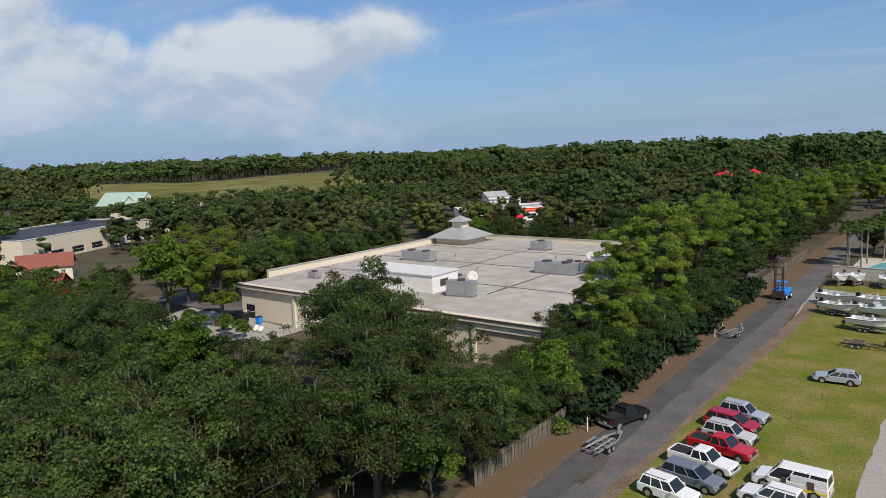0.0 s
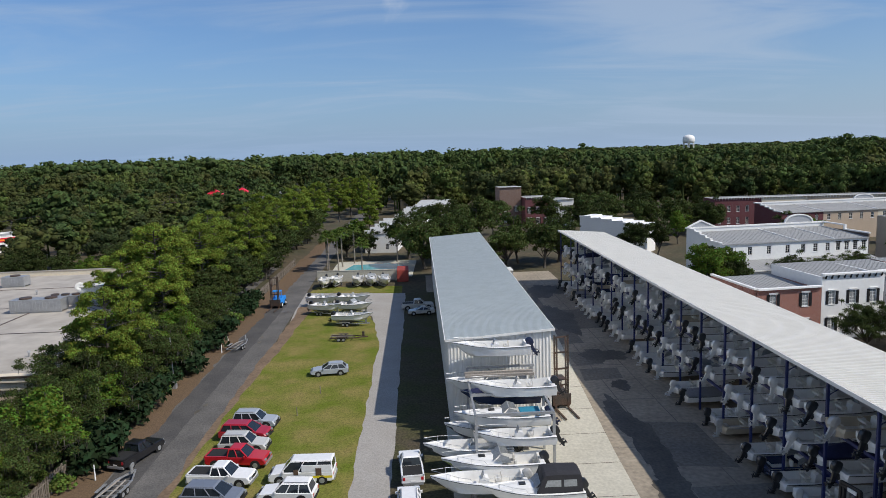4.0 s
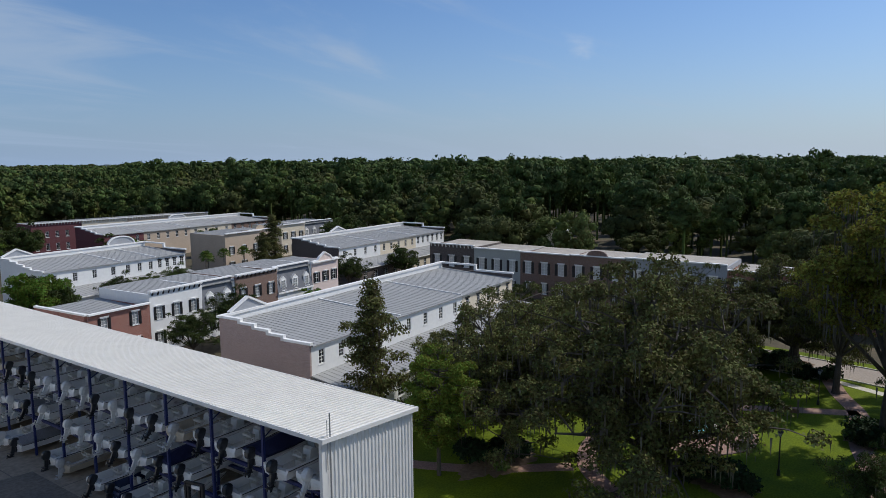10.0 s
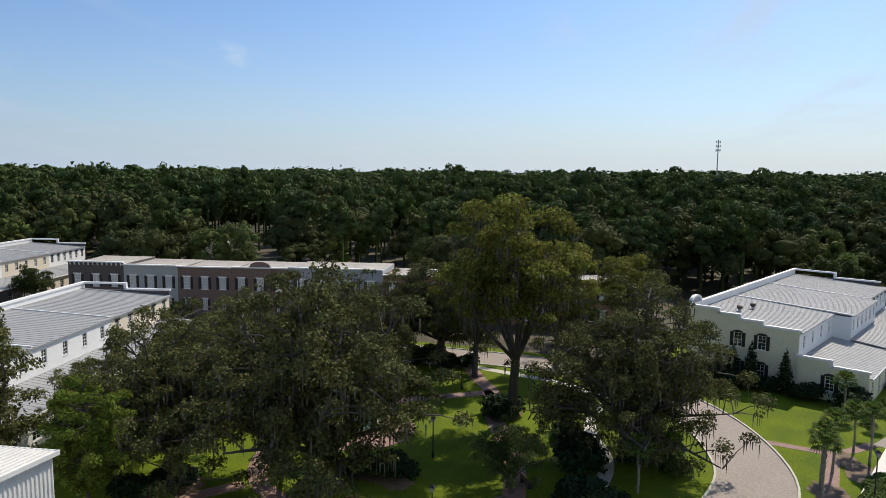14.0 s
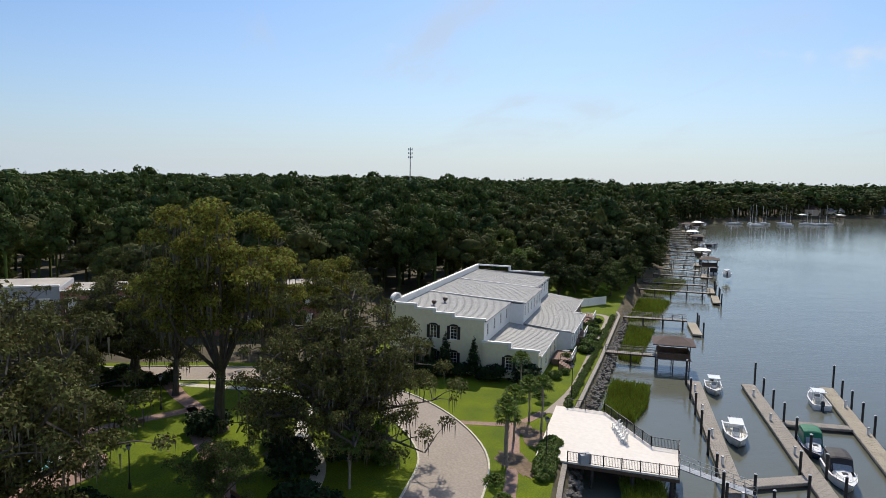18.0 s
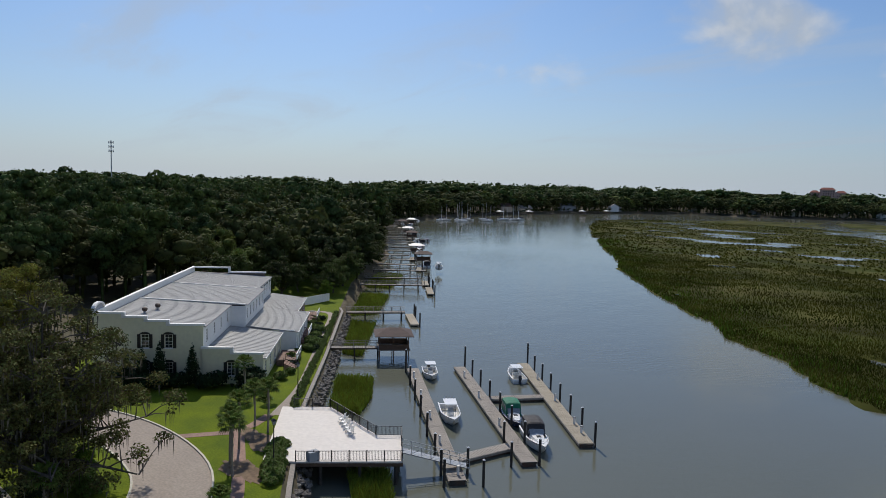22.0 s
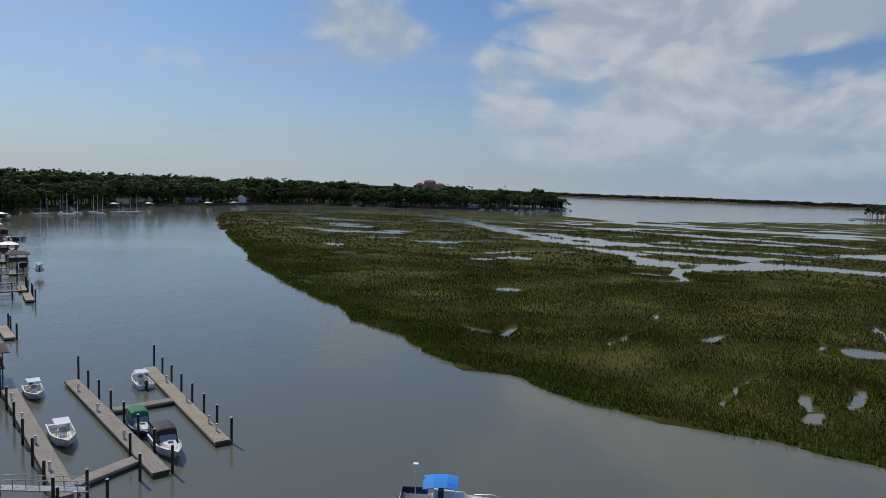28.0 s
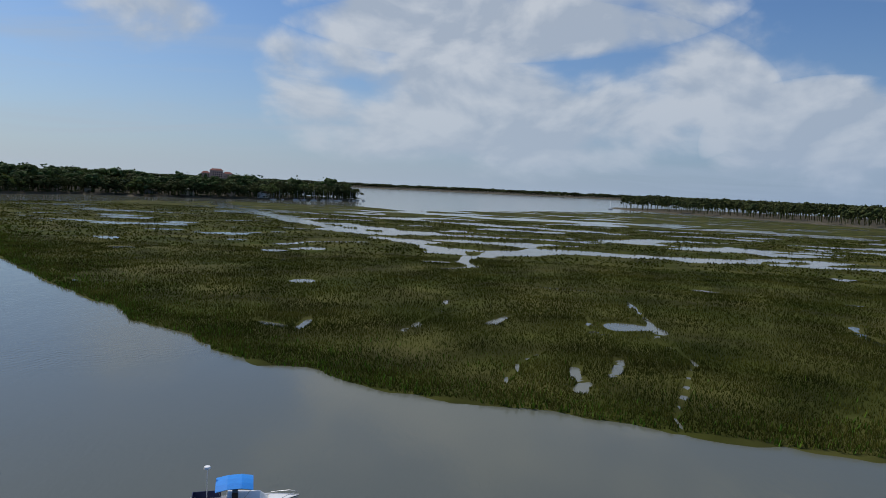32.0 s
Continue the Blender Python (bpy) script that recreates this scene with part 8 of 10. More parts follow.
def lamp(x, y, h=3.6):
    l = thing("street_lamp", "black post lamp with a glass lantern", "street lamp", pose(x, y, .03), "post lamps")
    part("post", MB().tube([(0, 0, 0), (0, 0, .5), (0, 0, .6), (0, 0, h)], [.16, .14, .07, .05], 8), M["black_paint"], l)
    part("lantern", MB().loft([[(a * s, b * s, z) for a, b in ((-1, -1), (1, -1), (1, 1), (-1, 1))] for s, z in ((.10, h), (.2, h + .4))]), M["window_light"], l)
    part("cap", MB().loft([[(a * s, b * s, z) for a, b in ((-1, -1), (1, -1), (1, 1), (-1, 1))] for s, z in ((.24, h + .4), (.03, h + .62))]), M["black_paint"], l)


for x, y in ((64.7, 10.3), (86.5, 10.1), (58.5, 30), (79.4, -40.0), (61.4, -28.4), (50, 8)):
    lamp(x, y, 3.6 if y > -20 else 4.2)
for x, y, r in ((60, 1.0, 30), (81, 12, 100)):
    b = thing("park_bench", "brown timber park bench on the path", "bench", pose(x, y, .05, 0, 0, r), "benches")
    for k in range(3):
        part("slat", MB().box(-.8, -.2 + k * .15, .42, .8, -.08 + k * .15, .46), M["brown_wood"], b)
    part("backrest", MB().box(-.8, .26, .5, .8, .3, .9), M["brown_wood"], b)
    for s in (-.7, .7):
        part("leg", MB().box(s - .04, -.2, 0, s + .04, .3, .42), M["black_paint"], b)
for k, (cx, cy, rx, ry) in enumerate(((53.5, 32, 4.2, 2.6), (70.8, -3.4, 3.4, 2.2), (78, 4.4, 2.4, 2.0), (102.6, 17, 2.4, 3.4), (76, 21, 2.6, 4.2), (60, 14, 2.2, 3.2), (62, -25.6, 3.4, 1.4), (69, -30, 3.6, 1.4))):
    ob = blotch("planting_bed", cx, cy, rx, ry, .06, M["dirt"], "brown mulch planting bed", 60 + k)
    ob["category"], ob["group"] = "planting bed", "planting beds"
rng = np.random.default_rng(8)
for cx, cy, rx, ry, n in ((53.5, 32, 3.6, 2.2, 8), (70.8, -3.4, 3, 1.8, 9), (78, 4.4, 2, 1.6, 5), (102.6, 17, 2, 3, 8), (76, 21, 2.2, 3.6, 8), (60, 14, 1.8, 2.6, 6), (97, 14, 1.5, 4, 8), (66, 26, 4, 1.2, 7), (57, -5, 3, 1.5, 6)):
    for k in range(n):
        a, q = rng.uniform(0, 6.28), math.sqrt(rng.uniform())
        plant("dark_shrub" if rng.uniform() < .6 else "shrub", cx + rx * q * math.cos(a), cy + ry * q * math.sin(a), rng.uniform(.7, 1.3))
for k, x, y, s, v in (("live_oak", 56.0, 33.2, .98, 0), ("live_oak", 56.0, 18.6, 1.26, 1), ("gold_tree", 77.5, 3.2, 1.30, 0), ("live_oak", 68.2, -8.6, 1.06, 2), ("live_oak", 101.0, 15.2, 1.0, 1), ("pine", 47.6, 35.0, .65, 0), ("gum_tree", 53.4, 47.7, 1.08, 0), ("broad_tree", 58.3, 2.3, .56, 1),
                      ("live_oak", 72, 39.5, .78, 2), ("gold_tree", 98.5, -2.0, .9, 0), ("live_oak", 92, 25, .85, 2), ("broad_tree", 112.5, -4, .85, 1), ("gold_tree", 110, -12, .8, 0), ("bright_tree", 66.2, -12.2, .36, 0), ("live_oak", 90, 41, .75, 0), ("live_oak", 62, 43, .62, 1), ("gold_tree", 92, 9, .85, 0),
                      ("broad_tree", 110, 40, .55, 0), ("broad_tree", 111, 62, .5, 1), ("broad_tree", 110, 80, .5, 2)):
    plant(k, x, y, s, variant=v)
for k, x, y, s in (("shrub", 66.4, -12.0, 1.5), ("shrub", 68.0, -12.6, 1.3), ("shrub", 64.8, -12.8, 1.4), ("shrub", 69.6, -13.4, 1.2), ("dark_shrub", 63.6, -3.6, 1.5), ("dark_shrub", 65.4, -4.4, 1.3), ("dark_shrub", 70.8, -11.0, 1.2), ("dark_shrub", 66.8, -9.8, 1.2)):
    plant(k, x, y, s)
# trees and palms between the rows
for k, x, y, s, v in (("gum_tree", 111.5, 131, 1.05, 0), ("gum_tree", 106, 128, .8, 0), ("mid_bright", 49.5, 118, .9, 0), ("mid_bright", 55, 121, .80, 0), ("mid_oak", 52.5, 120, .7, 1), ("broad_tree", 70, 127, .62, 0), ("broad_tree", 78, 129, .5, 1), ("broad_tree", 84, 130, .6, 0), ("broad_tree", 58, 86, .62, 1), ("broad_tree", 66, 88, .78, 0),
                      ("bright_tree", 88.5, 93.5, .42, 0), ("mid_bright", 96, 168, .8, 0), ("mid_tree", 92, 160, .7, 0), ("broad_tree", 104, 108, .6, 0), ("broad_tree", 111, 106, .65, 1), ("mid_oak", 128, 104, .6, 0), ("mid_oak", 98, 178, .7, 1), ("mid_tree", 126, 176, .7, 0), ("broad_tree", 100, 180, .62, 0), ("mid_tree", 60, 172, .7, 1),
                      ("mid_tree", 52, 165, .8, 0), ("mid_oak", 34, 168, .9, 0), ("mid_tree", 24, 168, .95, 1), ("mid_tree", 29, 160, .9, 0), ("mid_oak", 20, 163, .8, 1), ("mid_oak", 9, 172, 1.0, 0), ("mid_oak", 1, 166, 1.0, 1), ("mid_oak", -3, 182, .95, 0), ("mid_tree", 10, 190, 1.0, 1), ("mid_oak", 17, 205, 1.1, 0), ("mid_tree", 24, 225, 1.0, 0), ("mid_oak", 5, 225, 1.0, 1),
                      ("mid_oak", -20, 190, .7, 0), ("mid_tree", -14, 184, .6, 1), ("mid_bright", -19, 214, .7, 0), ("mid_tree", 68, 205, 1.0, 0), ("mid_oak", 80, 212, 1.0, 1), ("mid_oak", 60, 222, 1.0, 0), ("mid_tree", 88, 205, .8, 1), ("mid_bright", 72, 190, .8, 0), ("mid_oak", 52, 212, 1.0, 0), ("mid_tree", 42, 225, 1.0, 1), ("mid_oak", 90, 216, .8, 1), ("mid_tree", 60, 240, 1, 0), ("mid_tree", 76, 238, 1, 1), ("mid_oak", 150, 148, .8, 0), ("mid_tree", 158, 150, .9, 1), ("mid_tree", 140, 140, .7, 0)):
    plant(k, x, y, s, variant=v)
for x, y, h, b in ((44, 78, 2.2, True), (46.5, 83, 2.4, True), (43.5, 88, 2.2, True), (48, 62, 2.6, True), (45.5, 70, 2.0, True), (103, 139, 6, False), (100, 141, 5, False), (108, 138, 6, False), (98, 139, 6, False)):
    palm(x, y, h, 1.15 if b else 1.0, b)
for x, y, h in ((63.8, -25.0, 6), (61.5, -24.3, 6), (70.3, -31.8, 6), (84.3, -34.9, 5), (67.6, -27.4, 6), (73.4, -31.6, 5), (60.2, -8.6, 5)):
    palm(x, y, h, .84)
for x, y, b in ((55.0, -20.6, 1.4), (51.2, -20.0, 1.2), (80.2, -36.4, 1.2), (76.5, -34.2, 1.0)):
    palm(x, y, b, .9, True)
for x, y, h in ((-22.1, 165.8, 7), (-20, 167.7, 7), (-23, 170, 6), (-19.5, 173, 7), (-13.5, 160, 6), (-17, 178, 7), (-6, 178, 6)):
    palm(x, y, h, 1.2)

# evergreen shrubs against the yellow gable, hedges and garden shrubs
ca, sa = math.cos(radians(-33.3)), math.sin(radians(-33.3))
def yl(u, v):
    """A point in the waterfront row's own axes: u along it, v across."""
    return 92.4 + u * ca - v * sa, -32.4 + u * sa + v * ca
for u, v, s, k in ((-1.9, 7.4, 1.0, "cypress"), (-1.6, 5.2, 1.1, "cypress"), (-1.6, 1.0, 1.05, "cypress"), (-2.4, 9.2, .95, "cypress"), (-1.8, -1.8, 1.2, "dark_shrub"), (-1.6, -6.6, 1.5, "dark_shrub"), (-1.6, 3.2, 1.1, "dark_shrub"), (-2.2, 8.3, 1.4, "dark_shrub"), (-1.8, 10.8, 1.2, "dark_shrub"), (-2.8, 6.3, 1.2, "dark_shrub")):
    plant(k, *yl(u, v), s)
for k in range(46):
    u = rng.uniform(-1, 48)
    plant("shrub" if k % 6 else "dark_shrub", *yl(u, -9.0 - (2.4 if 17 < u < 34 else 1.2 if u > 34 else 0) - rng.uniform(0, 2.2)), rng.uniform(.7, 1.3) if k % 6 else .55)
for a, b, n, s in (((57.2, -26.2), (66, -30.4), 12, .85), ((57.8, -27.0), (66.4, -31.6), 12, .85), ((75.8, -37.6), (97.2, -52.2), 26, .6), ((97.2, -52.4), (128, -73.4), 34, .6)):
    for k in range(n):
        t = (k + .5) / n
        plant("shrub", a[0] + (b[0] - a[0]) * t + rng.uniform(-.2, .2), a[1] + (b[1] - a[1]) * t + rng.uniform(-.2, .2), s * rng.uniform(.85, 1.15))
sheet("waterfront_path", band(smooth([(75.2, -34.9), (83.3, -42.2), (96.3, -51.2), (111.3, -61.2), (126, -71.0), (131, -71.4), (133, -68)]), -.65, .65), .05, M["paver"], "beige paver path along the shore", "path")
sheet("garden_path", band([(72.5, -28.6), (70.5, -28.6), (64, -26.0), (58.5, -23.6), (52, -20.6)], -.6, .6), .055, M["brick_path"], "curving red brick garden path", "path")
sheet("link_path", band([(75.6, -34.4), (73.4, -31.4), (72.5, -28.6), (74.5, -23.4)], -.6, .6), .05, M["brick_path"], "brick path from the street to the shore", "path")
for u in (8, 25, 41):
    st = thing("garden_steps", "brick garden steps with dark rails", "steps", pose(*yl(u, -9.8), 0, 0, 0, -33.3), "garden steps")
    for k in range(5):
        part("tread", MB().box(-1, -.35 * (k + 1), 0, 1, -.35 * k, 1.0 - .18 * k), M["brick_path"], st)
    for s in (-1.05, 1.0):
        part("handrail", MB().beam((s, 0, 1.9), (s, -1.8, 1.0), .05, .05).box(s - .02, -1.8, 0, s + .02, -1.74, 1.0).box(s - .02, -.06, 0, s + .02, 0, 1.9), M["black_paint"], st)
    tr = thing("terrace", "raised white-railed terrace behind a townhouse", "terrace", pose(*yl(u + 4.5, -9.6), 0, 0, 0, -33.3), "terraces")
    part("platform", MB().box(-3, -1.8, 0, 3, 1.2, .95), M["brick_brown"], tr)
    part("balustrade", MB().box(-3, -1.85, .95, 3, -1.75, 1.1).box(-3, -1.85, 1.7, 3, -1.75, 1.85).box(-3, -1.84, 1.1, -2.2, -1.76, 1.7).box(2.2, -1.84, 1.1, 3, -1.76, 1.7).box(-.5, -1.84, 1.1, .5, -1.76, 1.7), M["white_paint"], tr)
    part("table", MB().cyl((0, -.6, .95), (0, -.6, 1.65), .05).cyl((0, -.6, 1.65), (0, -.6, 1.7), .6, n=14), M["black_paint"], tr)

# ---- woods beside the store and the lane ----
rng = np.random.default_rng(12)
for x in np.arange(-126, -33, 8.2):
    for y in np.arange(14, 68, 8.0):
        px, py = x + rng.uniform(-2.4, 2.4), y + rng.uniform(-2.4, 2.4)
        if (-122 < px < -80 and py > 44) or (-80 < px < -66 and py > 50) or px > -35 or (py > 60 and px > -66):
            continue
        plant("broad_tree" if rng.uniform() < .8 else "bright_tree", px, py, rng.uniform(.80, 1.16) * (1.0 if py < 42 else .8 if py < 48 else .55) * (.6 if -59 < math.degrees(math.atan2(px, py)) < -46 and math.hypot(px, py) > 52 else 1), rng.uniform(0, 360), int(rng.integers(3)) if rng.uniform() < .8 else 0)
for x, y, s, k in ((-60.3, 58.4, 1.28, 0), (-47.5, 53.5, 1.05, 1), (-54.0, 52.5, 1.0, 2)):
    plant("broad_tree", x, y, s, 70 * k + 10, k)
plant("pine", -98.2, 65.4, .92, 0, 0), plant("broad_tree", -41, 31, 1.0, 40, 2), plant("broad_tree", -47, 33, 1.05, 80, 0), plant("broad_tree", -38.5, 39, .8, 120, 1), plant("broad_tree", -66, 65.5, 1.1, 10, 1), plant("mid_bright", -116, 66, 1.25, 0, 0), plant("pine", -122, 74, .85, 0, 0)
for x, y, s in ((-34.8, 76, .80), (-40.5, 107, 1.02), (-42, 113, .98), (-37.4, 100, .8), (-44.5, 104, .85), (-38, 121, .9), (-36.5, 84, .55), (-39, 133, .9), (-44, 146, .95), (-37, 152, .85), (-41, 168, .95), (-37, 182, .9), (-43, 196, 1.0), (-38, 214, .95), (-40, 232, 1.0), (-36.5, 246, .9), (-21, 300, .9), (-17, 240, .8), (-38, 262, 1.0), (-33, 290, 1.0), (-30, 310, 1.0), (-26, 322, 1.0)):
    plant("pine", x, y, s)
for k in range(46):
    plant(("mid_tree", "mid_oak", "broad_tree")[k % 3] if k > 12 else "broad_tree", rng.uniform(-41, -35.5), 50 + k * 4.2, rng.uniform(.62, .92) if k > 4 else .62, rng.uniform(0, 360), 0 if k % 3 < 2 else 1)
for k in range(14):
    plant('broad_tree' if k % 2 else 'mid_bright', -34.2 + rng.uniform(-.5, .7), 41 + k * 4.6, rng.uniform(.56, .76), rng.uniform(0, 360), k % 3 if k % 2 else 0)
for k in range(20):
    plant('dark_shrub' if k % 3 else 'shrub', -32.6 + rng.uniform(-.5, .5), 58 + k * 3.9, rng.uniform(1.3, 2.2), rng.uniform(0, 360))
for k in range(10):
    palm(-33.6 + rng.uniform(-.5, .5), 52 + k * 5.5, 1.4, .8, True)
for k in range(44):
    px, py = rng.uniform(-136, -36), rng.uniform(144, 178)
    plant(("mid_tree", "mid_oak", "mid_bright")[k % 3], px, py, rng.uniform(.45, .75), rng.uniform(0, 360))
for k in range(26):
    px, py = rng.uniform(-138, -110), rng.uniform(78, 145)
    plant(("mid_tree", "mid_oak", "mid_bright")[k % 3], px, py, rng.uniform(.55, .9), rng.uniform(0, 360), k % 2)
for k in range(18):
    px, py = rng.uniform(-138, -112), rng.uniform(14, 48)
    plant(("mid_oak", "mid_tree")[k % 2], px, py, rng.uniform(.6, .95), rng.uniform(0, 360), k % 2)
for k in range(9):
    palm(-94 + rng.uniform(-4, 4), 50 + rng.uniform(-3, 2), 1.3, .9, True)

# small trees and palmettos round the store's yard and the lots to the west
for k in range(16):
    plant(("mid_oak", "mid_tree", "mid_bright")[k % 3], rng.uniform(-156, -114), 58 + 3.1 * k + rng.uniform(-2, 2), rng.uniform(.42, .66), rng.uniform(0, 360), k % 2)
for x, y, s in ((-62, 58.5, .5), (-74, 57, .42), (-54, 61, .52), (-112, 58, .5), (-117, 52, .6), (-108, 50, .55)):
    plant("broad_tree", x, y, s)
for x, y in ((-95.6, 64.1), (-99, 62), (-93, 62.5), (-104, 63), (-90, 63), (-87, 61.5)):
    palm(x, y, 1.3, 1.2, True)

# ---- sea wall, rocks, reeds ----
wall_line = [(40, -18.6), (56.4, -27.6), (75.5, -38.6), (97.6, -54.0), (129.2, -75.4), (133, -77)]
sw = thing("sea_wall", "grey concrete sea wall with timber cap", "sea wall", pose(0, 0, 0))
part("wall", MB().prism(band(wall_line, -.2, .1), -3.2, .0), M["concrete"], sw)
part("cap", MB().prism(band(wall_line, -.3, .2), .0, .11), M["wood_grey"], sw)
rng = np.random.default_rng(31)
rk = MB()
for a, b in zip(wall_line[:-1], wall_line[1:]):
    n = int(math.hypot(b[0] - a[0], b[1] - a[1]) * 9)
    dx, dy = b[0] - a[0], b[1] - a[1]
    q = math.hypot(dx, dy)
    for k in range(n):
        t, o = rng.uniform(), rng.uniform(.3, 1.8)
        r = rng.uniform(.18, .42)
        rk.ball((a[0] + dx * t + dy / q * o, a[1] + dy * t - dx / q * o, -.55 - .62 * o), r, 5, 3, (1, rng.uniform(.7, 1.2), .7))
tagged(new("riprap", mesh_of("riprap", rk, M["rock"])), "grey riprap boulders below the sea wall", "rocks", kind="stuff")


def blades(name, outline, n, h0, h1, z, material, label, w=.07, seed=3, lean=.35):
    """Reeds and grasses: thin upright blades spread over an outline."""
    r = np.random.default_rng(seed)
    o = np.array(outline, float)
    lo, hi = o.min(0), o.max(0)
    p = r.uniform(lo, hi, (n * 3, 2))
    p = p[inside(o, p[:, 0], p[:, 1])][:n]
    return blade_mesh(name, p, np.full(len(p), z), r, h0, h1, w, lean, material, label)


def blade_mesh(name, p, z, r, h0, h1, w, lean, material, label):
    n = len(p)
    h, a, b = r.uniform(h0, h1, n) * (1 + .25 * wob(p[:, 0], p[:, 1], 4)), r.uniform(0, 6.283, n), r.uniform(0, 6.283, n)
    ww = w * r.uniform(.7, 1.5, n)
    q = np.stack([p[:, 0], p[:, 1], z], 1)
    s = np.stack([np.cos(a) * ww, np.sin(a) * ww, 0 * a], 1)
    t = q + np.stack([np.cos(b) * lean * h, np.sin(b) * lean * h, h], 1)
    v = np.stack([q - s, q + s, t], 1).reshape(-1, 3)
    return tagged(new(name, array_mesh(name, v, np.arange(n * 3).reshape(n, 3), material)), label, "grass", kind="stuff")


for k, o in enumerate(([(78.5, -44), (92, -53), (88, -57), (80, -51.5), (75, -46.5)], [(104, -60.8), (127, -76.5), (123, -80), (110, -70), (101, -63)], [(133, -79.5), (158, -98), (152, -103), (132, -86)], [(54, -33), (60, -36), (58, -39.5), (50, -35), (46, -29)], [(168, -105), (190, -124), (184, -130), (163, -111)])):
    blades("reeds", o, 5200, .7, 1.5, WATER - .1, M["reed"], "tall green marsh reeds beside the sea wall", seed=40 + k)

# marsh grass
r = np.random.default_rng(77)
for name, y0, y1, n, h0, h1, w in (("marsh_grass", -165, -83, 150000, .35, .75, .065), ("marsh_grass_beyond", -285, -165, 110000, .4, .8, .12), ("marsh_grass_far", -620, -285, 30000, .5, 1.0, .5)):
    p = np.stack([r.uniform(-150 if y0 > -300 else -330, 130 if y0 > -170 else 260 if y0 > -300 else 420, n * 3), r.uniform(y0, y1, n * 3)], 1)
    hgt = marsh_height(p[:, 0], p[:, 1]) - WATER
    keep = (hgt > .04) & (inside(MARSH_EDGE, p[:, 0], p[:, 1])) & (r.uniform(size=len(p)) < np.clip(.55 + .5 * wob(p[:, 0], p[:, 1], 11, 2) + 1.2 * np.exp(-dist_line(MARSH_EDGE, p[:, 0], p[:, 1], True) / 7), .1, 1))
    p, hgt = p[keep][:n], hgt[keep][:n]
    blade_mesh(name, p, WATER + hgt - .06, r, h0, h1, w, .3, M["marsh_blade"], "green and straw-coloured marsh grass")

# a taller bright fringe along the water's edge
p = np.stack([r.uniform(-130, 260, 420000), r.uniform(-330, -78, 420000)], 1)
dd = dist_line(MARSH_EDGE, p[:, 0], p[:, 1], True)
hgt = marsh_height(p[:, 0], p[:, 1]) - WATER
p = p[inside(MARSH_EDGE, p[:, 0], p[:, 1]) & (hgt > -.05) & (r.uniform(size=len(p)) < np.exp(-dd / 7.0))][:60000]
blade_mesh("marsh_fringe", p, np.full(len(p), WATER - .05), r, .7, 1.35, .13, .3, M["marsh_fringe"], "bright green cordgrass along the water's edge")

# ---- waterfront deck ----
deck = thing("deck", "large pale waterfront deck on piles", "deck", pose(0, 0, 0))
DECK = [(62.8, -27.9), (60.8, -30.2), (54.7, -39.1), (60.6, -43.2), (62.3, -41.0), (73.4, -41.5), (76.9, -36.7)]
part("deck_floor", MB().prism(DECK, .12, .30), M["deck_white"], deck, "pale smooth deck surface")
cen = (66, -36)
part("fascia", MB().prism([(cen[0] + (x - cen[0]) * 1.004, cen[1] + (y - cen[1]) * 1.004) for x, y in DECK], -.22, .12), M["brown_wood"], deck)
for x, y in ((59.5, -32.5), (57.3, -35.7), (55.3, -38.7), (57.6, -40.6), (60.2, -42.4), (62.6, -38.5), (65, -40.7), (69, -41), (72.8, -41.2)):
    part("pile", MB().cyl((x, y, -4), (x, y, -.2), .18), M["pile"], deck)


def railing(pts, parent, z=.3, h=1.05, bal=.14, material="black_paint"):
    for a, b in zip(pts[:-1], pts[1:]):
        a, b = Vector((*a, z)), Vector((*b, z))
        L = (b - a).length
        n = max(1, round(L / 1.9))
        for k in range(n):
            p, q = a.lerp(b, k / n), a.lerp(b, (k + 1) / n)
            part("railing_post", MB().beam(p, p + Vector((0, 0, h + .08)), .09, .09), M[material], parent)
            mb = MB().beam(p + Vector((0, 0, h)), q + Vector((0, 0, h)), .06, .05).beam(p + Vector((0, 0, .12)), q + Vector((0, 0, .12)), .05, .04)
            m_ = int((q - p).length / bal)
            for j in range(1, m_):
                e = p.lerp(q, j / m_)
                mb.beam(e + Vector((0, 0, .12)), e + Vector((0, 0, h)), .022, .022)
            part("railing_panel", mb, M[material], parent)
        part("railing_post", MB().beam(b, b + Vector((0, 0, h + .08)), .09, .09), M[material], parent)


railing([(60.7, -30.4), (54.85, -39.1), (56.6, -40.35)], deck), railing([(58.2, -41.4), (60.6, -43.05), (62.3, -40.85), (73.3, -41.35), (76.0, -37.8)], deck)
part("gate", MB().box(59.5, -32.4, .35, 60.3, -31.3, 1.3), M["grey_stucco"], deck)


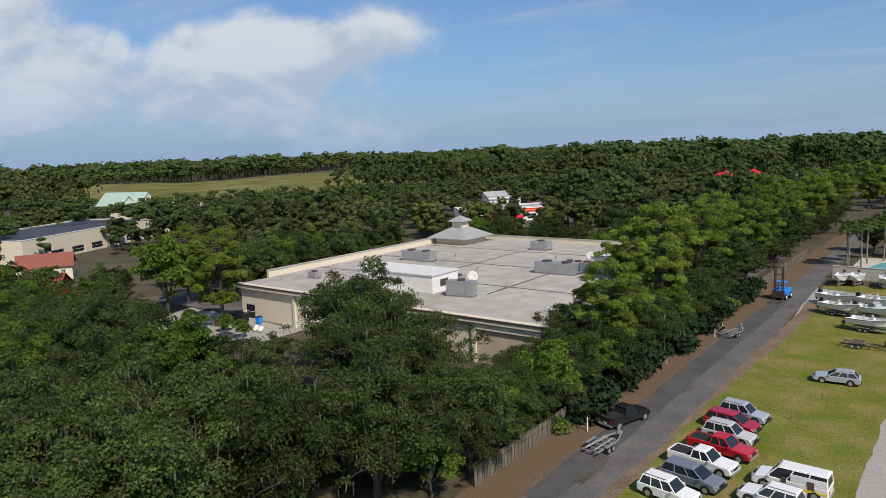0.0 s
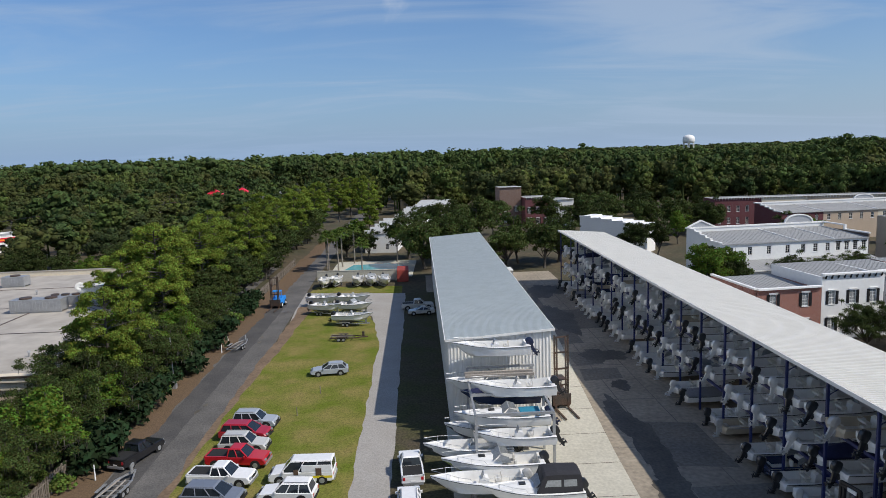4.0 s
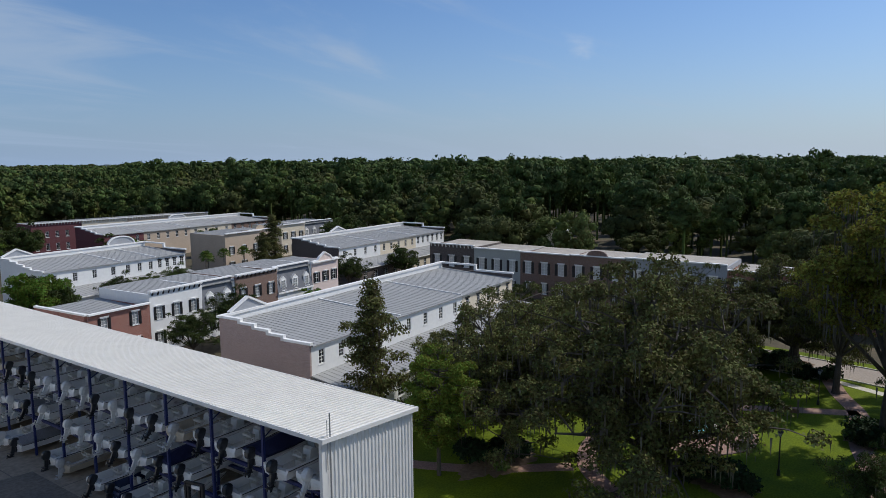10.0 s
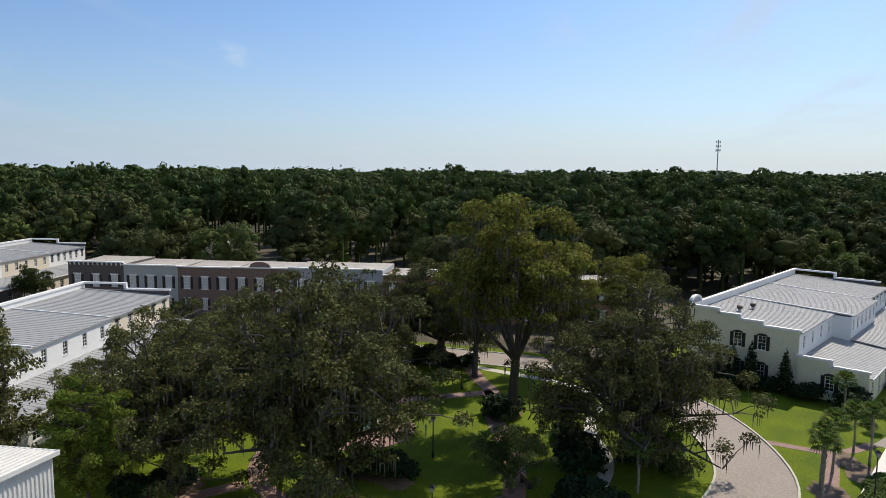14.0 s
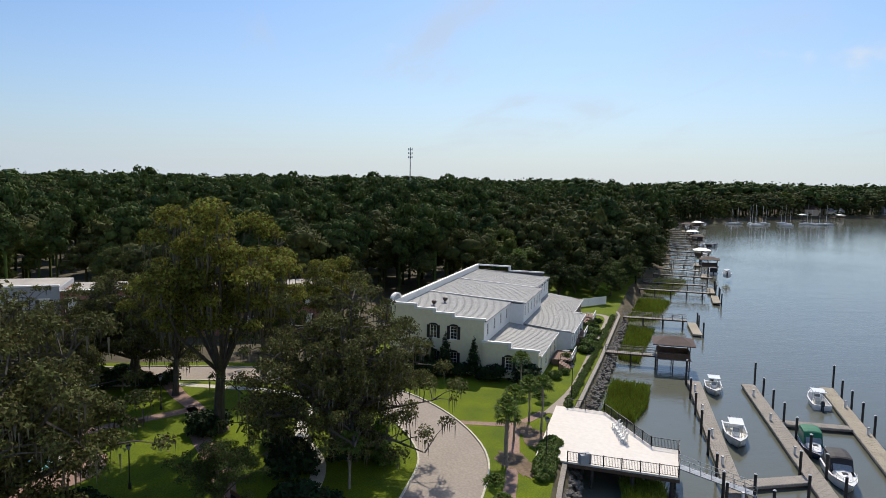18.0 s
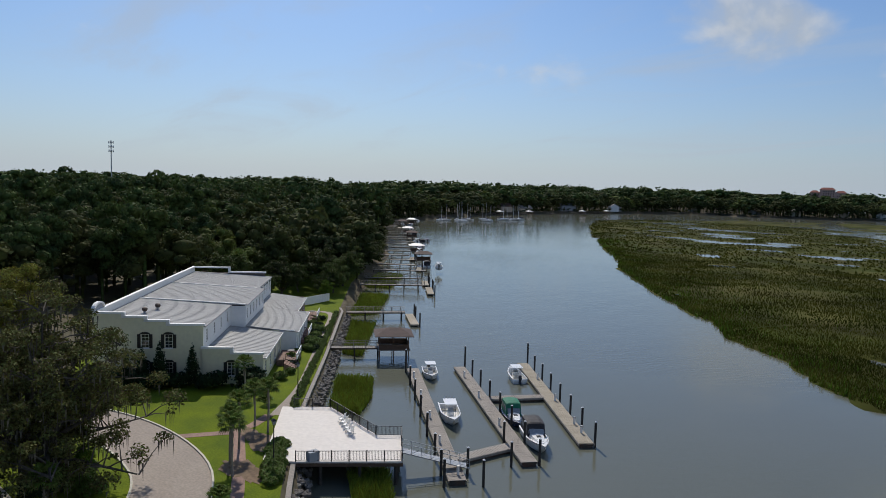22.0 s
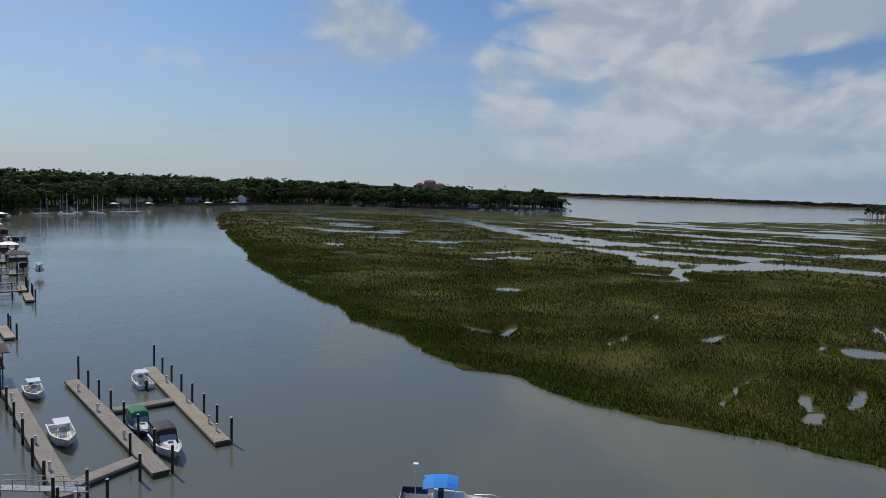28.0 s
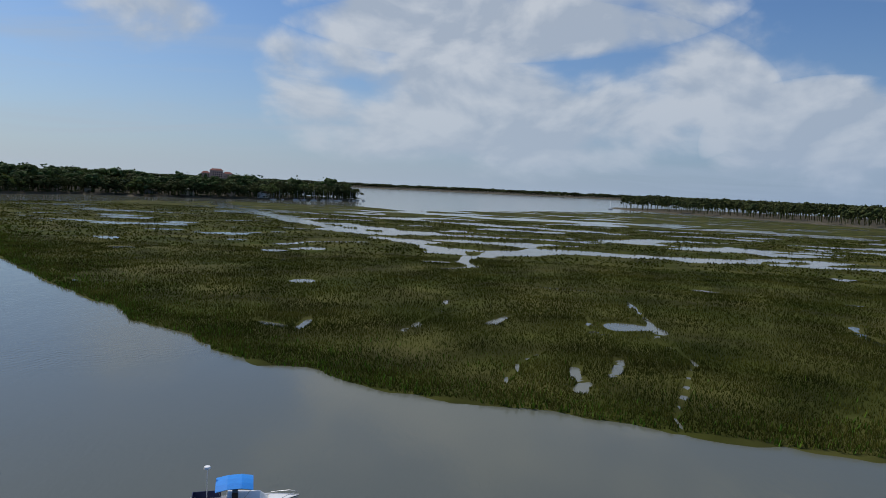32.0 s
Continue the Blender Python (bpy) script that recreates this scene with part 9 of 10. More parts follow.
def rocking_chair(x, y, rz):
    c = thing("rocking_chair", "white slatted rocking chair on the deck", "chair", pose(x, y, .3, 0, 0, rz), "rocking chairs on the deck")
    part("seat", MB().box(-.28, -.26, .40, .28, .28, .45), M["white_paint"], c)
    for k in range(4):
        part("back_slat", MB().beam((-.21 + .14 * k, .26, .45), (-.21 + .14 * k, .42, 1.1), .09, .025), M["white_paint"], c)
    part("top_rail", MB().beam((-.28, .42, 1.1), (.28, .42, 1.1), .04, .08), M["white_paint"], c)
    for s in (-.27, .27):
        part("armrest", MB().box(s - .05, -.28, .62, s + .05, .34, .66), M["white_paint"], c)
        part("rocker", MB().tube([(s, -.5, .14), (s, -.2, .04), (s, .2, .04), (s, .55, .16)], .03, 4), M["white_paint"], c)
        part("leg", MB().box(s - .025, -.26, .05, s + .025, -.2, .62), M["white_paint"], c)
        part("leg", MB().box(s - .025, .22, .05, s + .025, .28, .62), M["white_paint"], c)


for k in range(5):
    rocking_chair(64.0 + 1.0 * k, -38.6 - .32 * k, 118 + 4 * (k % 2))


# ---- docks ----
def dock(a, b, w, label, z=WATER + .55, board="wood_grey", rng=np.random.default_rng(4)):
    """A floating dock of cross boards from a to b."""
    a, b = Vector((*a, 0)), Vector((*b, 0))
    L = (b - a).length
    ang = math.degrees(math.atan2(b.y - a.y, b.x - a.x))
    d = thing("floating_dock", label, "dock", pose(a.x, a.y, z, 0, 0, ang), "floating docks")
    n = int(L / .3)
    boards = MB()
    for k in range(n):
        o = rng.uniform(-.02, .02)
        boards.box(k * .3, -w / 2 + o, -.04, k * .3 + .27, w / 2 + o, rng.uniform(-.006, .006))
    tagged(part("decking", boards, M[board], d, "weathered grey cross boards"), kind="stuff")
    part("edge_beam", MB().box(0, -w / 2 - .06, -.3, L, -w / 2, -.02).box(0, w / 2, -.3, L, w / 2 + .06, -.02), M["wood_grey"], d)
    part("float", MB().box(.1, -w / 2 + .1, -.85, L - .1, w / 2 - .1, -.1), M["dark_steel"], d)
    return d


def pile(x, y, top, r=.155, cap=True):
    p = thing("dock_pile", "dark round timber pile with a pale cap" if cap else "dark round timber pile", "pile", pose(x, y, -4.5), "dock piles")
    part("shaft", MB().cyl((0, 0, 0), (0, 0, top + 4.5), r, r * .95, 10), M["pile"], p)
    if cap:
        part("cap", MB().cyl((0, 0, top + 4.5), (0, 0, top + 4.62), r * 1.1, .03, 10), M["white_paint"], p)


dock((88.5, -64.8), (51.4, -43.6), 1.75, "long grey floating dock along the shore side")
dock((85.2, -71.8), (50.6, -53.0), 1.75, "long grey floating dock with power pedestals")
dock((81.2, -82.3), (50.6, -62.4), 1.75, "long pale floating dock on the outside", board="wood_tan")
dock((56.0, -47.2), (55.4, -54.8), 1.6, "short dock joining the two long docks")
dock((70.2, -64.6), (66.4, -71.8), 1.5, "short dock arm between the slips")
for line, n, t in ((((88.7, -63.6), (52.0, -42.3)), 7, .75), (((85.2, -73.0), (50.3, -54.2)), 8, .8), (((81.3, -83.6), (50.4, -63.6)), 8, .8)):
    for k in range(n):
        q = k / (n - 1)
        pile(line[0][0] + (line[1][0] - line[0][0]) * q, line[0][1] + (line[1][1] - line[0][1]) * q, t if k else t + .8)
for x, y in ((54.4, -43.8), (53.2, -46.4), (49.8, -45.6), (57.0, -55.2), (51.8, -51.4)):
    pile(x, y, .6)
for (x, y) in ((84, -61.8), (76, -57.2), (68, -52.7), (60.5, -48.4), (80, -68.5), (71, -63.6), (61, -58.2), (73, -77.4), (64, -71.6), (56, -66.4), (52.6, -44.6), (53.4, -64.7)):
    p = thing("dock_pedestal", "short white power pedestal on the dock", "pedestal", pose(x, y, WATER + .56), "dock pedestals")
    part("post", MB().box(-.1, -.1, 0, .1, .1, .8), M["white_paint"], p)
    part("cap", MB().box(-.13, -.13, .8, .13, .13, .92), M["galv"], p)
gang = thing("gangway", "grey aluminium gangway down to the docks", "gangway", pose(0, 0, 0))
ga, gb = Vector((57.3, -40.8, .2)), Vector((53.2, -46.6, WATER + .7))
part("walkway", MB().beam(ga, gb, 1.2, .1), M["galv"], gang)
sd = (gb - ga).cross(Vector((0, 0, 1))).normalized() * .6
for s in (-1, 1):
    rl = MB().beam(ga + sd * s + Vector((0, 0, 1)), gb + sd * s + Vector((0, 0, 1)), .05, .05).beam(ga + sd * s + Vector((0, 0, .55)), gb + sd * s + Vector((0, 0, .55)), .04, .04)
    for k in range(8):
        e = ga.lerp(gb, k / 7) + sd * s
        rl.beam(e, e + Vector((0, 0, 1)), .04, .04)
        if k < 7:
            rl.beam(e + Vector((0, 0, .1)), ga.lerp(gb, (k + 1) / 7) + sd * s + Vector((0, 0, .95)), .025, .025)
    part("handrail", rl, M["galv"], gang)
dl = 148.0
for kind, x, y, en, tp, LL, lab, rz in (("console", 87.4, -67.2, "outboard_black", "gelcoat", 6.2, "small white centre console boat at the dock", dl), ("console", 70.6, -57.6, "outboard_black", "gelcoat", 7.4, "white centre console boat with hard top", dl), ("console", 74.0, -74.6, "outboard_black", "gelcoat", 6.6, "white open boat in the outer slip", dl + 180),
                                        ("cuddy", 65.0, -63.6, "outboard_black", "canvas_green", 6.6, "dark boat with green canvas top", dl), ("cuddy", 58.0, -60.4, "outboard_black", "canvas_dark", 7.4, "white boat with black canvas top", dl)):
    boat(kind, pose(x, y, WATER - .35, 0, 0, rz), lab, "boats at the docks", en, "gelcoat" if tp != "canvas_green" else "navy_gel", tp, LL)

# ---- private piers along the bank ----
def shed_roof_hip(th, cx, cy, z, a, b, h, material):
    part("roof", MB().loft([[(cx - a, cy - b, z), (cx + a, cy - b, z), (cx + a, cy + b, z), (cx - a, cy + b, z)], [(cx - a, cy - b, z + .12), (cx + a, cy - b, z + .12), (cx + a, cy + b, z + .12), (cx - a, cy + b, z + .12)], [(cx - a * .35, cy - .05, z + h), (cx + a * .35, cy - .05, z + h), (cx + a * .35, cy + .05, z + h), (cx - a * .35, cy + .05, z + h)]]), M[material], th)


def pier(x, y, ang, L, label, far=False, z=-.4, roof=None, w=1.5, rails=True, lift=False, dockl=0, rng=np.random.default_rng(6)):
    """A fixed pier on piles from the shore at (x, y) outwards."""
    p = thing("pier", label, "pier", pose(x, y, z, 0, 0, ang), "private piers")
    bd = MB()
    for k in range(int(L / .35)):
        bd.box(k * .35, -w / 2, -.06, k * .35 + .31, w / 2, rng.uniform(-.01, .01))
    tagged(part("decking", bd, M["wood_grey"], p), kind="stuff")
    part("stringer", MB().box(0, -w / 2 + .1, -.3, L, -w / 2 + .2, -.06).box(0, w / 2 - .2, -.3, L, w / 2 - .1, -.06), M["brown_wood"], p)
    for k in range(int(L / 4) + 1):
        if far:
            part("pile_bent", MB().box(min(L - .1, k * 4 + .2) - .1, -w / 2 + .05, -4.0, min(L - .1, k * 4 + .2) + .1, -w / 2 + .25, 0).box(min(L - .1, k * 4 + .2) - .1, w / 2 - .25, -4.0, min(L - .1, k * 4 + .2) + .1, w / 2 - .05, 0).box(min(L - .1, k * 4 + .2) - .06, -w / 2, -.5, min(L - .1, k * 4 + .2) + .06, w / 2, -.3), M["pile"], p)
            continue
        for s in (-1, 1):
            part("pile", MB().cyl((min(L - .1, k * 4 + .2), s * (w / 2 - .1), -4.0), (min(L - .1, k * 4 + .2), s * (w / 2 - .1), .0), .13, n=7), M["pile"], p)
    if rails:
        for s in (-1, 1):
            rl = MB().box(0, s * w / 2 - .04, .95, L, s * w / 2 + .04, 1.03).box(0, s * w / 2 - .03, .45, L, s * w / 2 + .03, .52)
            for k in range(int(L / 2) + 1):
                rl.box(min(L - .1, k * 2), s * w / 2 - .05, 0, min(L, k * 2 + .1), s * w / 2 + .05, 1.0)
            part("handrail", rl, M["wood_grey"], p)
    if roof:
        part("platform", MB().box(L - .5, -2.6, -.08, L + 5, 2.6, .02), M["wood_grey"], p)
        for px in (L - .2, L + 4.7) if far else (L - .2, L + 2.2, L + 4.7):
            for s in (-2.4, 2.4):
                part("column", MB().box(px - .08, s - .08, -4 if True else 0, px + .08, s + .08, 2.35), M["brown_wood"], p)
        shed_roof_hip(p, L + 2.25, 0, 2.35, 3.3, 3.1, 1.05, roof)
        part("parapet", MB().box(L - .3, -2.5, 0, L + 4.8, -2.42, .95).box(L - .3, 2.42, 0, L + 4.8, 2.5, .95).box(L + 4.72, -2.42, 0, L + 4.8, 2.42, .95), M["brown_wood"], p)
    if dockl:
        part("float_dock", MB().box(L + .4, -dockl * .7, -1.5, L + 2.2, dockl * .3, -1.15), M["wood_tan"], p)
        for yy in (-dockl * .65, 0, dockl * .25):
            part("pile", MB().cyl((L + 2.4, yy, -4), (L + 2.4, yy, 1.2), .17, n=8), M["pile"], p)
    return p


pier(103.2, -57.9, -121.0, 8.6, "wooden pier with a brown-roofed gazebo", roof="brown_shingle", z=-.3)
pier(130.8, -77.3, -119.5, 13, "wooden pier with a railed head and floating dock", dockl=12, z=-.5)
pier(164.6, -101.7, -124, 18, "wooden pier with a dock and a boat", dockl=12)
pier(176, -110, -124, 17, "wooden pier with floating dock", dockl=9)
rng = np.random.default_rng(17)
S = SHORE[9:15]
seg = np.concatenate([[0], np.cumsum(np.hypot(*np.diff(S, axis=0).T))])
pos = 34.0
k = 0
while pos < seg[-1] - 8:
    i = int(np.searchsorted(seg, pos) - 1)
    t = (pos - seg[i]) / (seg[i + 1] - seg[i])
    x, y = S[i] + (S[i + 1] - S[i]) * t
    ang = math.degrees(math.atan2(S[i + 1][1] - S[i][1], S[i + 1][0] - S[i][0])) - 90
    ln = rng.uniform(11, 19)
    pier(x, y, ang + rng.uniform(-4, 4), ln, "weathered wooden pier on the far bank", far=True, roof=(None, None, "brown_shingle", None, "roof_metal", None, None)[k % 7], dockl=(9 if k % 2 else 0), rails=k % 2 == 0)
    c, s = math.cos(radians(ang)), math.sin(radians(ang))
    if k % 5 != 4:
        bx, by = x + c * (ln + 4) - s * 4.2, y + s * (ln + 4) + c * 4.2
        boat(("console", "cuddy", "covered")[k % 3], pose(bx, by, WATER - .3 + (1.6 if k % 3 == 0 else 0), 0, 0, ang + 90), "white boat moored at a private pier", "boats at the piers", "outboard_black", "gelcoat", ("gelcoat", "canvas_dark", "canvas_navy")[k % 3], 7.4)
    pos += rng.uniform(12, 19)
    k += 1

# the boat with the blue top
bb = thing("blue_top_boat", "white houseboat with bright blue canvas top", "boat", pose(25.8, -56.6, WATER, 0, 0, 200))
hull_part(bb, 9.0, 3.2, 1.3, .25, "gelcoat", "bottom_white")
part("cabin", MB().loft([[(3.0, -1.2, 1.1), (7.0, -.9, 1.1), (7.0, .9, 1.1), (3.0, 1.2, 1.1)], [(3.2, -1.05, 2.0), (6.0, -.8, 1.9), (6.0, .8, 1.9), (3.2, 1.05, 2.0)]]), M["gelcoat"], bb)
part("side_curtain", MB().box(.2, -1.5, 1.2, 2.6, -1.44, 1.85).box(.2, 1.44, 1.2, 2.6, 1.5, 1.85).box(.15, -1.5, 1.2, .21, 1.5, 1.85), M["canvas_navy"], bb, "navy canvas side curtains")
part("bimini", MB().loft([[(xx, -1.55, z - .16), (xx, -.8, z + .05), (xx, 0, z + .1), (xx, .8, z + .05), (xx, 1.55, z - .16), (xx, 1.5, z - .22), (xx, -1.5, z - .22)] for xx, z in ((2.2, 3.15), (3.2, 3.35), (4.4, 3.38), (5.4, 3.2))]), M["canvas_blue"], bb, "bright blue canvas top", smooth=False)
part("top_frame", MB().tube([(3.2, -1.45, 1.2), (2.5, -1.45, 3.0)], .025, 5).tube([(3.2, 1.45, 1.2), (2.5, 1.45, 3.0)], .025, 5).tube([(4.4, -1.3, 1.9), (5.2, -1.45, 3.0)], .025, 5).tube([(4.4, 1.3, 1.9), (5.2, 1.45, 3.0)], .025, 5), M["galv"], bb)
part("radar", MB().cyl((1.4, 1.1, 1.2), (1.4, 1.1, 4.1), .035).cyl((1.4, 1.1, 4.1), (1.4, 1.1, 4.3), .3, .27, 14), M["white_paint"], bb)
part("helm_seat", MB().box(3.6, -.9, 2.0, 4.1, -.3, 2.55).box(3.6, .2, 2.0, 4.1, .8, 2.55), M["outboard_black"], bb)
part("rail", MB().tube([(7.0, -1.2, 1.5), (8.6, -.4, 1.9), (9.3, 0, 1.9), (8.6, .4, 1.9), (7.0, 1.2, 1.5)], .02, 4), M["galv"], bb)

# ---- houses, shops and landmarks farther off ----
def house(x, y, rz, l, d, h, roof_h, wall, roof, label, group="houses among the trees", wins=3, z=0.0, porch=False, cat="house"):
    """A gabled house: ridge along local x, front at y = 0."""
    o = thing("house", label, cat, pose(x, y, z, 0, 0, rz), group)
    st = 2 if h > 4.5 else 1
    facade(o, pose(0, 0, 0), l, h, wall, [(l * (k + .5) / wins, 1.0 + 2.8 * s, 1.0, 1.5) for s in range(st) for k in range(wins)])
    part("wall", MB().box(0, .25, 0, .25, d, h).box(l - .25, .25, 0, l, d, h).box(.25, d - .25, 0, l - .25, d, h), M[wall], o)
    for xx in (.0, l - .2):
        part("gable", MB().slabx([(0, h), (d, h), (d / 2, h + roof_h)], xx, xx + .2), M[wall], o)
    part("roof", MB().slabx([(-.5, h - .15), (d / 2, h + roof_h + .1), (d + .5, h - .15), (d + .5, h + .05), (d / 2, h + roof_h + .32), (-.5, h + .05)], -.4, l + .4), M[roof], o)
    if porch:
        part("porch_roof", MB().slabx([(-2.6, h * .5), (-.1, h * .5 + .5), (-.1, h * .5 + .7), (-2.6, h * .5 + .2)], 0, l), M[roof], o)
        for k in range(4):
            part("porch_post", MB().box(l * k / 3.01, -2.5, 0, l * k / 3.01 + .15, -2.35, h * .5), M["white_paint"], o)
    part("chimney", MB().box(l * .3, d * .55, h, l * .3 + .7, d * .55 + .7, h + roof_h + .8), M["brick_brown"], o)
    return o


def flat_shop(x, y, rz, l, d, h, wall, roof, label, band_mat=None, wins=4, group="shops beyond the store"):
    o = thing("shop", label, "shop", pose(x, y, 0, 0, 0, rz), group)
    facade(o, pose(0, 0, 0), l, h, wall, [(l * (k + .5) / wins, .6, l / wins * .6, 2.0) for k in range(wins)], bars=False)
    part("wall", MB().box(0, .25, 0, .25, d, h).box(l - .25, .25, 0, l, d, h).box(.25, d - .25, 0, l - .25, d, h), M[wall], o)
    part("roof", MB().box(.26, .26, h - .5, l - .26, d - .26, h - .3), M[roof], o)
    part("parapet_cap", MB().box(-.1, -.1, h, l + .1, .35, h + .15).box(-.1, d - .35, h, l + .1, d + .1, h + .15).box(-.1, .35, h, .35, d - .35, h + .15).box(l - .35, .35, h, l + .1, d - .35, h + .15), M["white_paint"], o)
    if band_mat:
        for k, mk in enumerate(band_mat):
            part("sign_band", MB().box(-.05, -.12 - .03 * k, h - .5 - .45 * (k + 1), l + .05, -.02, h - .5 - .45 * k), M[mk], o)
    return o


def hip_house(x, y, s, h, rh, wall, roof, label, group="shops beyond the store", rz=0):
    o = thing("pavilion", label, "pavilion", pose(x, y, 0, 0, 0, rz), group)
    part("wall", MB().box(-s, -s, 0, s, s, h), M[wall], o)
    part("roof", hip(hip(MB(), s + .8, h, s + .8, h + .15), s + .8, h + .15, .2, h + rh), M[roof], o)
    return o


setm("orange", (.75, .28, .02), .5, var=.05), setm("pale_green", (.36, .48, .40), .6, var=.08), setm("pink_wall", (.62, .40, .33), .8, var=.06), setm("terracotta", (.26, .085, .06), .8, var=.12), setm("dark_roof", (.05, .055, .07), .7, var=.15)
flat_shop(-214, 80, 118, 64, 30, 7.0, "cream", "dark_roof", "cream supermarket with dark flat roof", None, 7)
hip_house(-262, 150, 6, 5.5, 3.5, "cream", "seam_light", "pale hipped entrance pavilion", rz=30)
house(-352, 168, 20, 26, 14, 6.5, 6.0, "cream", "pale_green", "cream house with pale green gabled roof", wins=5)
house(-330, 178, 110, 12, 10, 6.0, 5.0, "cream", "pale_green", "cream wing with pale green gable", wins=3)
flat_shop(-352, 206, 15, 26, 12, 5, "white_paint", "seam_light", "long low white building by the marsh", None, 4)
house(-182, 66, 62, 12, 9, 3.4, 2.6, "cream", "terracotta", "small cream house with red-brown roof")
house(-152, 44, 50, 18, 9, 4.0, 2.4, "red_paint", "container_red", "red shed with ribbed red roof", wins=2)
flat_shop(-153, 208, 52, 36, 14, 5.2, "white_paint", "seam_grey", "convenience store with red and orange sign band", ("red_roof", "orange", "red_roof"), 6)
house(-178, 262, 60, 16, 12, 4.6, 3.0, "white_paint", "seam_light", "white gabled pump shelter", wins=2)
hip_house(-133, 203, 5.5, 3.6, 2.6, "cream", "red_roof", "small building with bright red hipped roof")
flat_shop(-215, 230, 60, 30, 10, 4.2, "white_paint", "seam_light", "white shop with red sign panel", ("red_roof",), 5)
for x, y in ((-122, 424), (-107, 430)):
    hip_house(x, y, 4.5, 6.0, 4.0, "cream", "red_roof", "cream restaurant tower with red roof")
flat_shop(-100, 410, -20, 38, 22, 7.5, "white_paint", "seam_grey", "large pale warehouse with metal roof", None, 6)
flat_shop(-60, 735, 0, 20, 12, 16, "white_paint", "seam_light", "white building beyond the woods", None, 3)
house(250, -92, -62, 15, 11, 5.2, 3.6, "tan_stucco", "brown_shingle", "tan house with brown gabled roof", wins=3)
house(262, -96, 28, 9, 8, 3.4, 2.4, "tan_stucco", "seam_light", "tan house wing with pale metal roof", wins=2)
house(178, -92, -33, 12, 8, 3.2, 2.6, "white_siding", "pale_green", "white cottage with grey-green roof", wins=3, porch=True)
house(212, 186, 30, 14, 12, 5, 5.0, "tan_stucco", "seam_grey", "house with grey hipped roof in the woods")
house(204, 98, 20, 16, 10, 4.4, 2.0, "cream", "seam_light", "cream house with pale metal roof")
house(150, 44, 100, 20, 9, 4.8, 1.8, "white_siding", "roof_metal", "low house with white metal roof")
fw = thing("garden_fence", "white timber garden fence between the plots", "fence", pose(137.2, -66, 0, 0, 0, -70))
for k in range(12):
    part("panel", MB().box(k * 1.2, 0, .1, k * 1.2 + 1.15, .05, 1.9), M["white_paint"], fw)
for x, y, kd, s in ((152, -72, "mid_oak", .72), (147, -66, "mid_tree", .55), (160, -86, "mid_oak", .8), (150, -83, "broad_tree", .5), (170, -92, "mid_oak", .85), (178, -104, "mid_oak", .8), (190, -112, "mid_oak", .85), (166, -74, "mid_tree", .8), (156, -60, "mid_tree", .9), (198, -122, "mid_oak", .9), (184, -78, "mid_tree", .9), (143, -79, "mid_bright", .42), (152, -86, "mid_oak", .62), (161, -94, "mid_oak", .7), (170, -101, "mid_tree", .72), (181, -112, "mid_oak", .8), (157, -79, "mid_tree", .6), (176, -98, "mid_bright", .7), (205, -128, "mid_oak", .9), (214, -136, "mid_tree", .9)):
    plant(kd, x, y, s)
for x, y in ((158, -64), (163, -66)):
    palm(x, y, 7, 1.3)

# houses on the far bank, with docks, boats and masts
rng = np.random.default_rng(41)
for k, (x, y) in enumerate(((552, -700), (556, -716), (560, -765), (548, -812), (530, -850), (455, -872), (420, -884), (372, -916), (330, -945), (560, -640), (556, -560), (545, -520))):
    house(x, y, rng.uniform(60, 140), rng.uniform(12, 20), 10, rng.choice([3.6, 6.0]), 3.2, ("white_siding", "grey_stucco", "cream", "tan_stucco")[k % 4], ("slate", "seam_light", "brown_shingle")[k % 3], "waterside house on the far bank", "houses on the far bank", wins=3, porch=k % 2 == 0)


def sloop(x, y, rz, h):
    key = ("sloop", round(h))
    m = pose(x, y, WATER - .3, 0, 0, rz)
    if key in BOATS:
        return copy_thing(BOATS[key], m)
    o = thing("sailboat", "white moored sailing boat with bare mast", "sailing boat", m, "sailing boats")
    hull_part(o, 10, 3, 1.4, .9, "gelcoat", "bottom_white")
    part("cabin", MB().loft([[(3, -.9, 1.4), (7, -.6, 1.5), (7, .6, 1.5), (3, .9, 1.4)], [(3.3, -.7, 2.0), (6.5, -.45, 1.9), (6.5, .45, 1.9), (3.3, .7, 2.0)]]), M["gelcoat"], o)
    part("mast", MB().cyl((5.6, 0, 1.4), (5.6, 0, h), .12, .08, 6), M["white_paint"], o)
    part("boom", MB().cyl((5.6, 0, 2.6), (1.4, 0, 2.5), .1, .08, 6).cyl((5.2, 0, 2.8), (1.6, 0, 2.7), .18, .12, 6), M["canvas_navy"], o)
    BOATS[key] = o
    return o


for k in range(16):
    sloop(434 + rng.uniform(-14, 20), -348 - k * 6 + rng.uniform(-4, 4), rng.uniform(0, 360), (12, 14, 16)[k % 3])
for k in range(22):
    t = k / 21
    sloop(312 - 100 * t + rng.uniform(-5, 5), -928 - 140 * t + rng.uniform(-6, 6), rng.uniform(0, 360), (12, 14, 16)[k % 3])
sloop(-205, -1300, 20, 16)
for k in range(18):
    t = k / 17
    boat("cuddy", pose(520 - 140 * t + rng.uniform(-6, 6), -880 - 20 * t + rng.uniform(-5, 5), WATER - .3, 0, 0, rng.uniform(0, 360)), "white motor boat moored off the far bank", "boats off the far bank", "outboard_black", "gelcoat", "canvas_dark", 7.4)
for k in range(5):
    pier(532 + rng.uniform(-6, 3), -480 - k * 42, 175 + rng.uniform(-8, 8), rng.uniform(14, 22), "wooden pier on the far bank", far=True, roof=("white_paint", "roof_metal", None)[k % 3], rails=False)
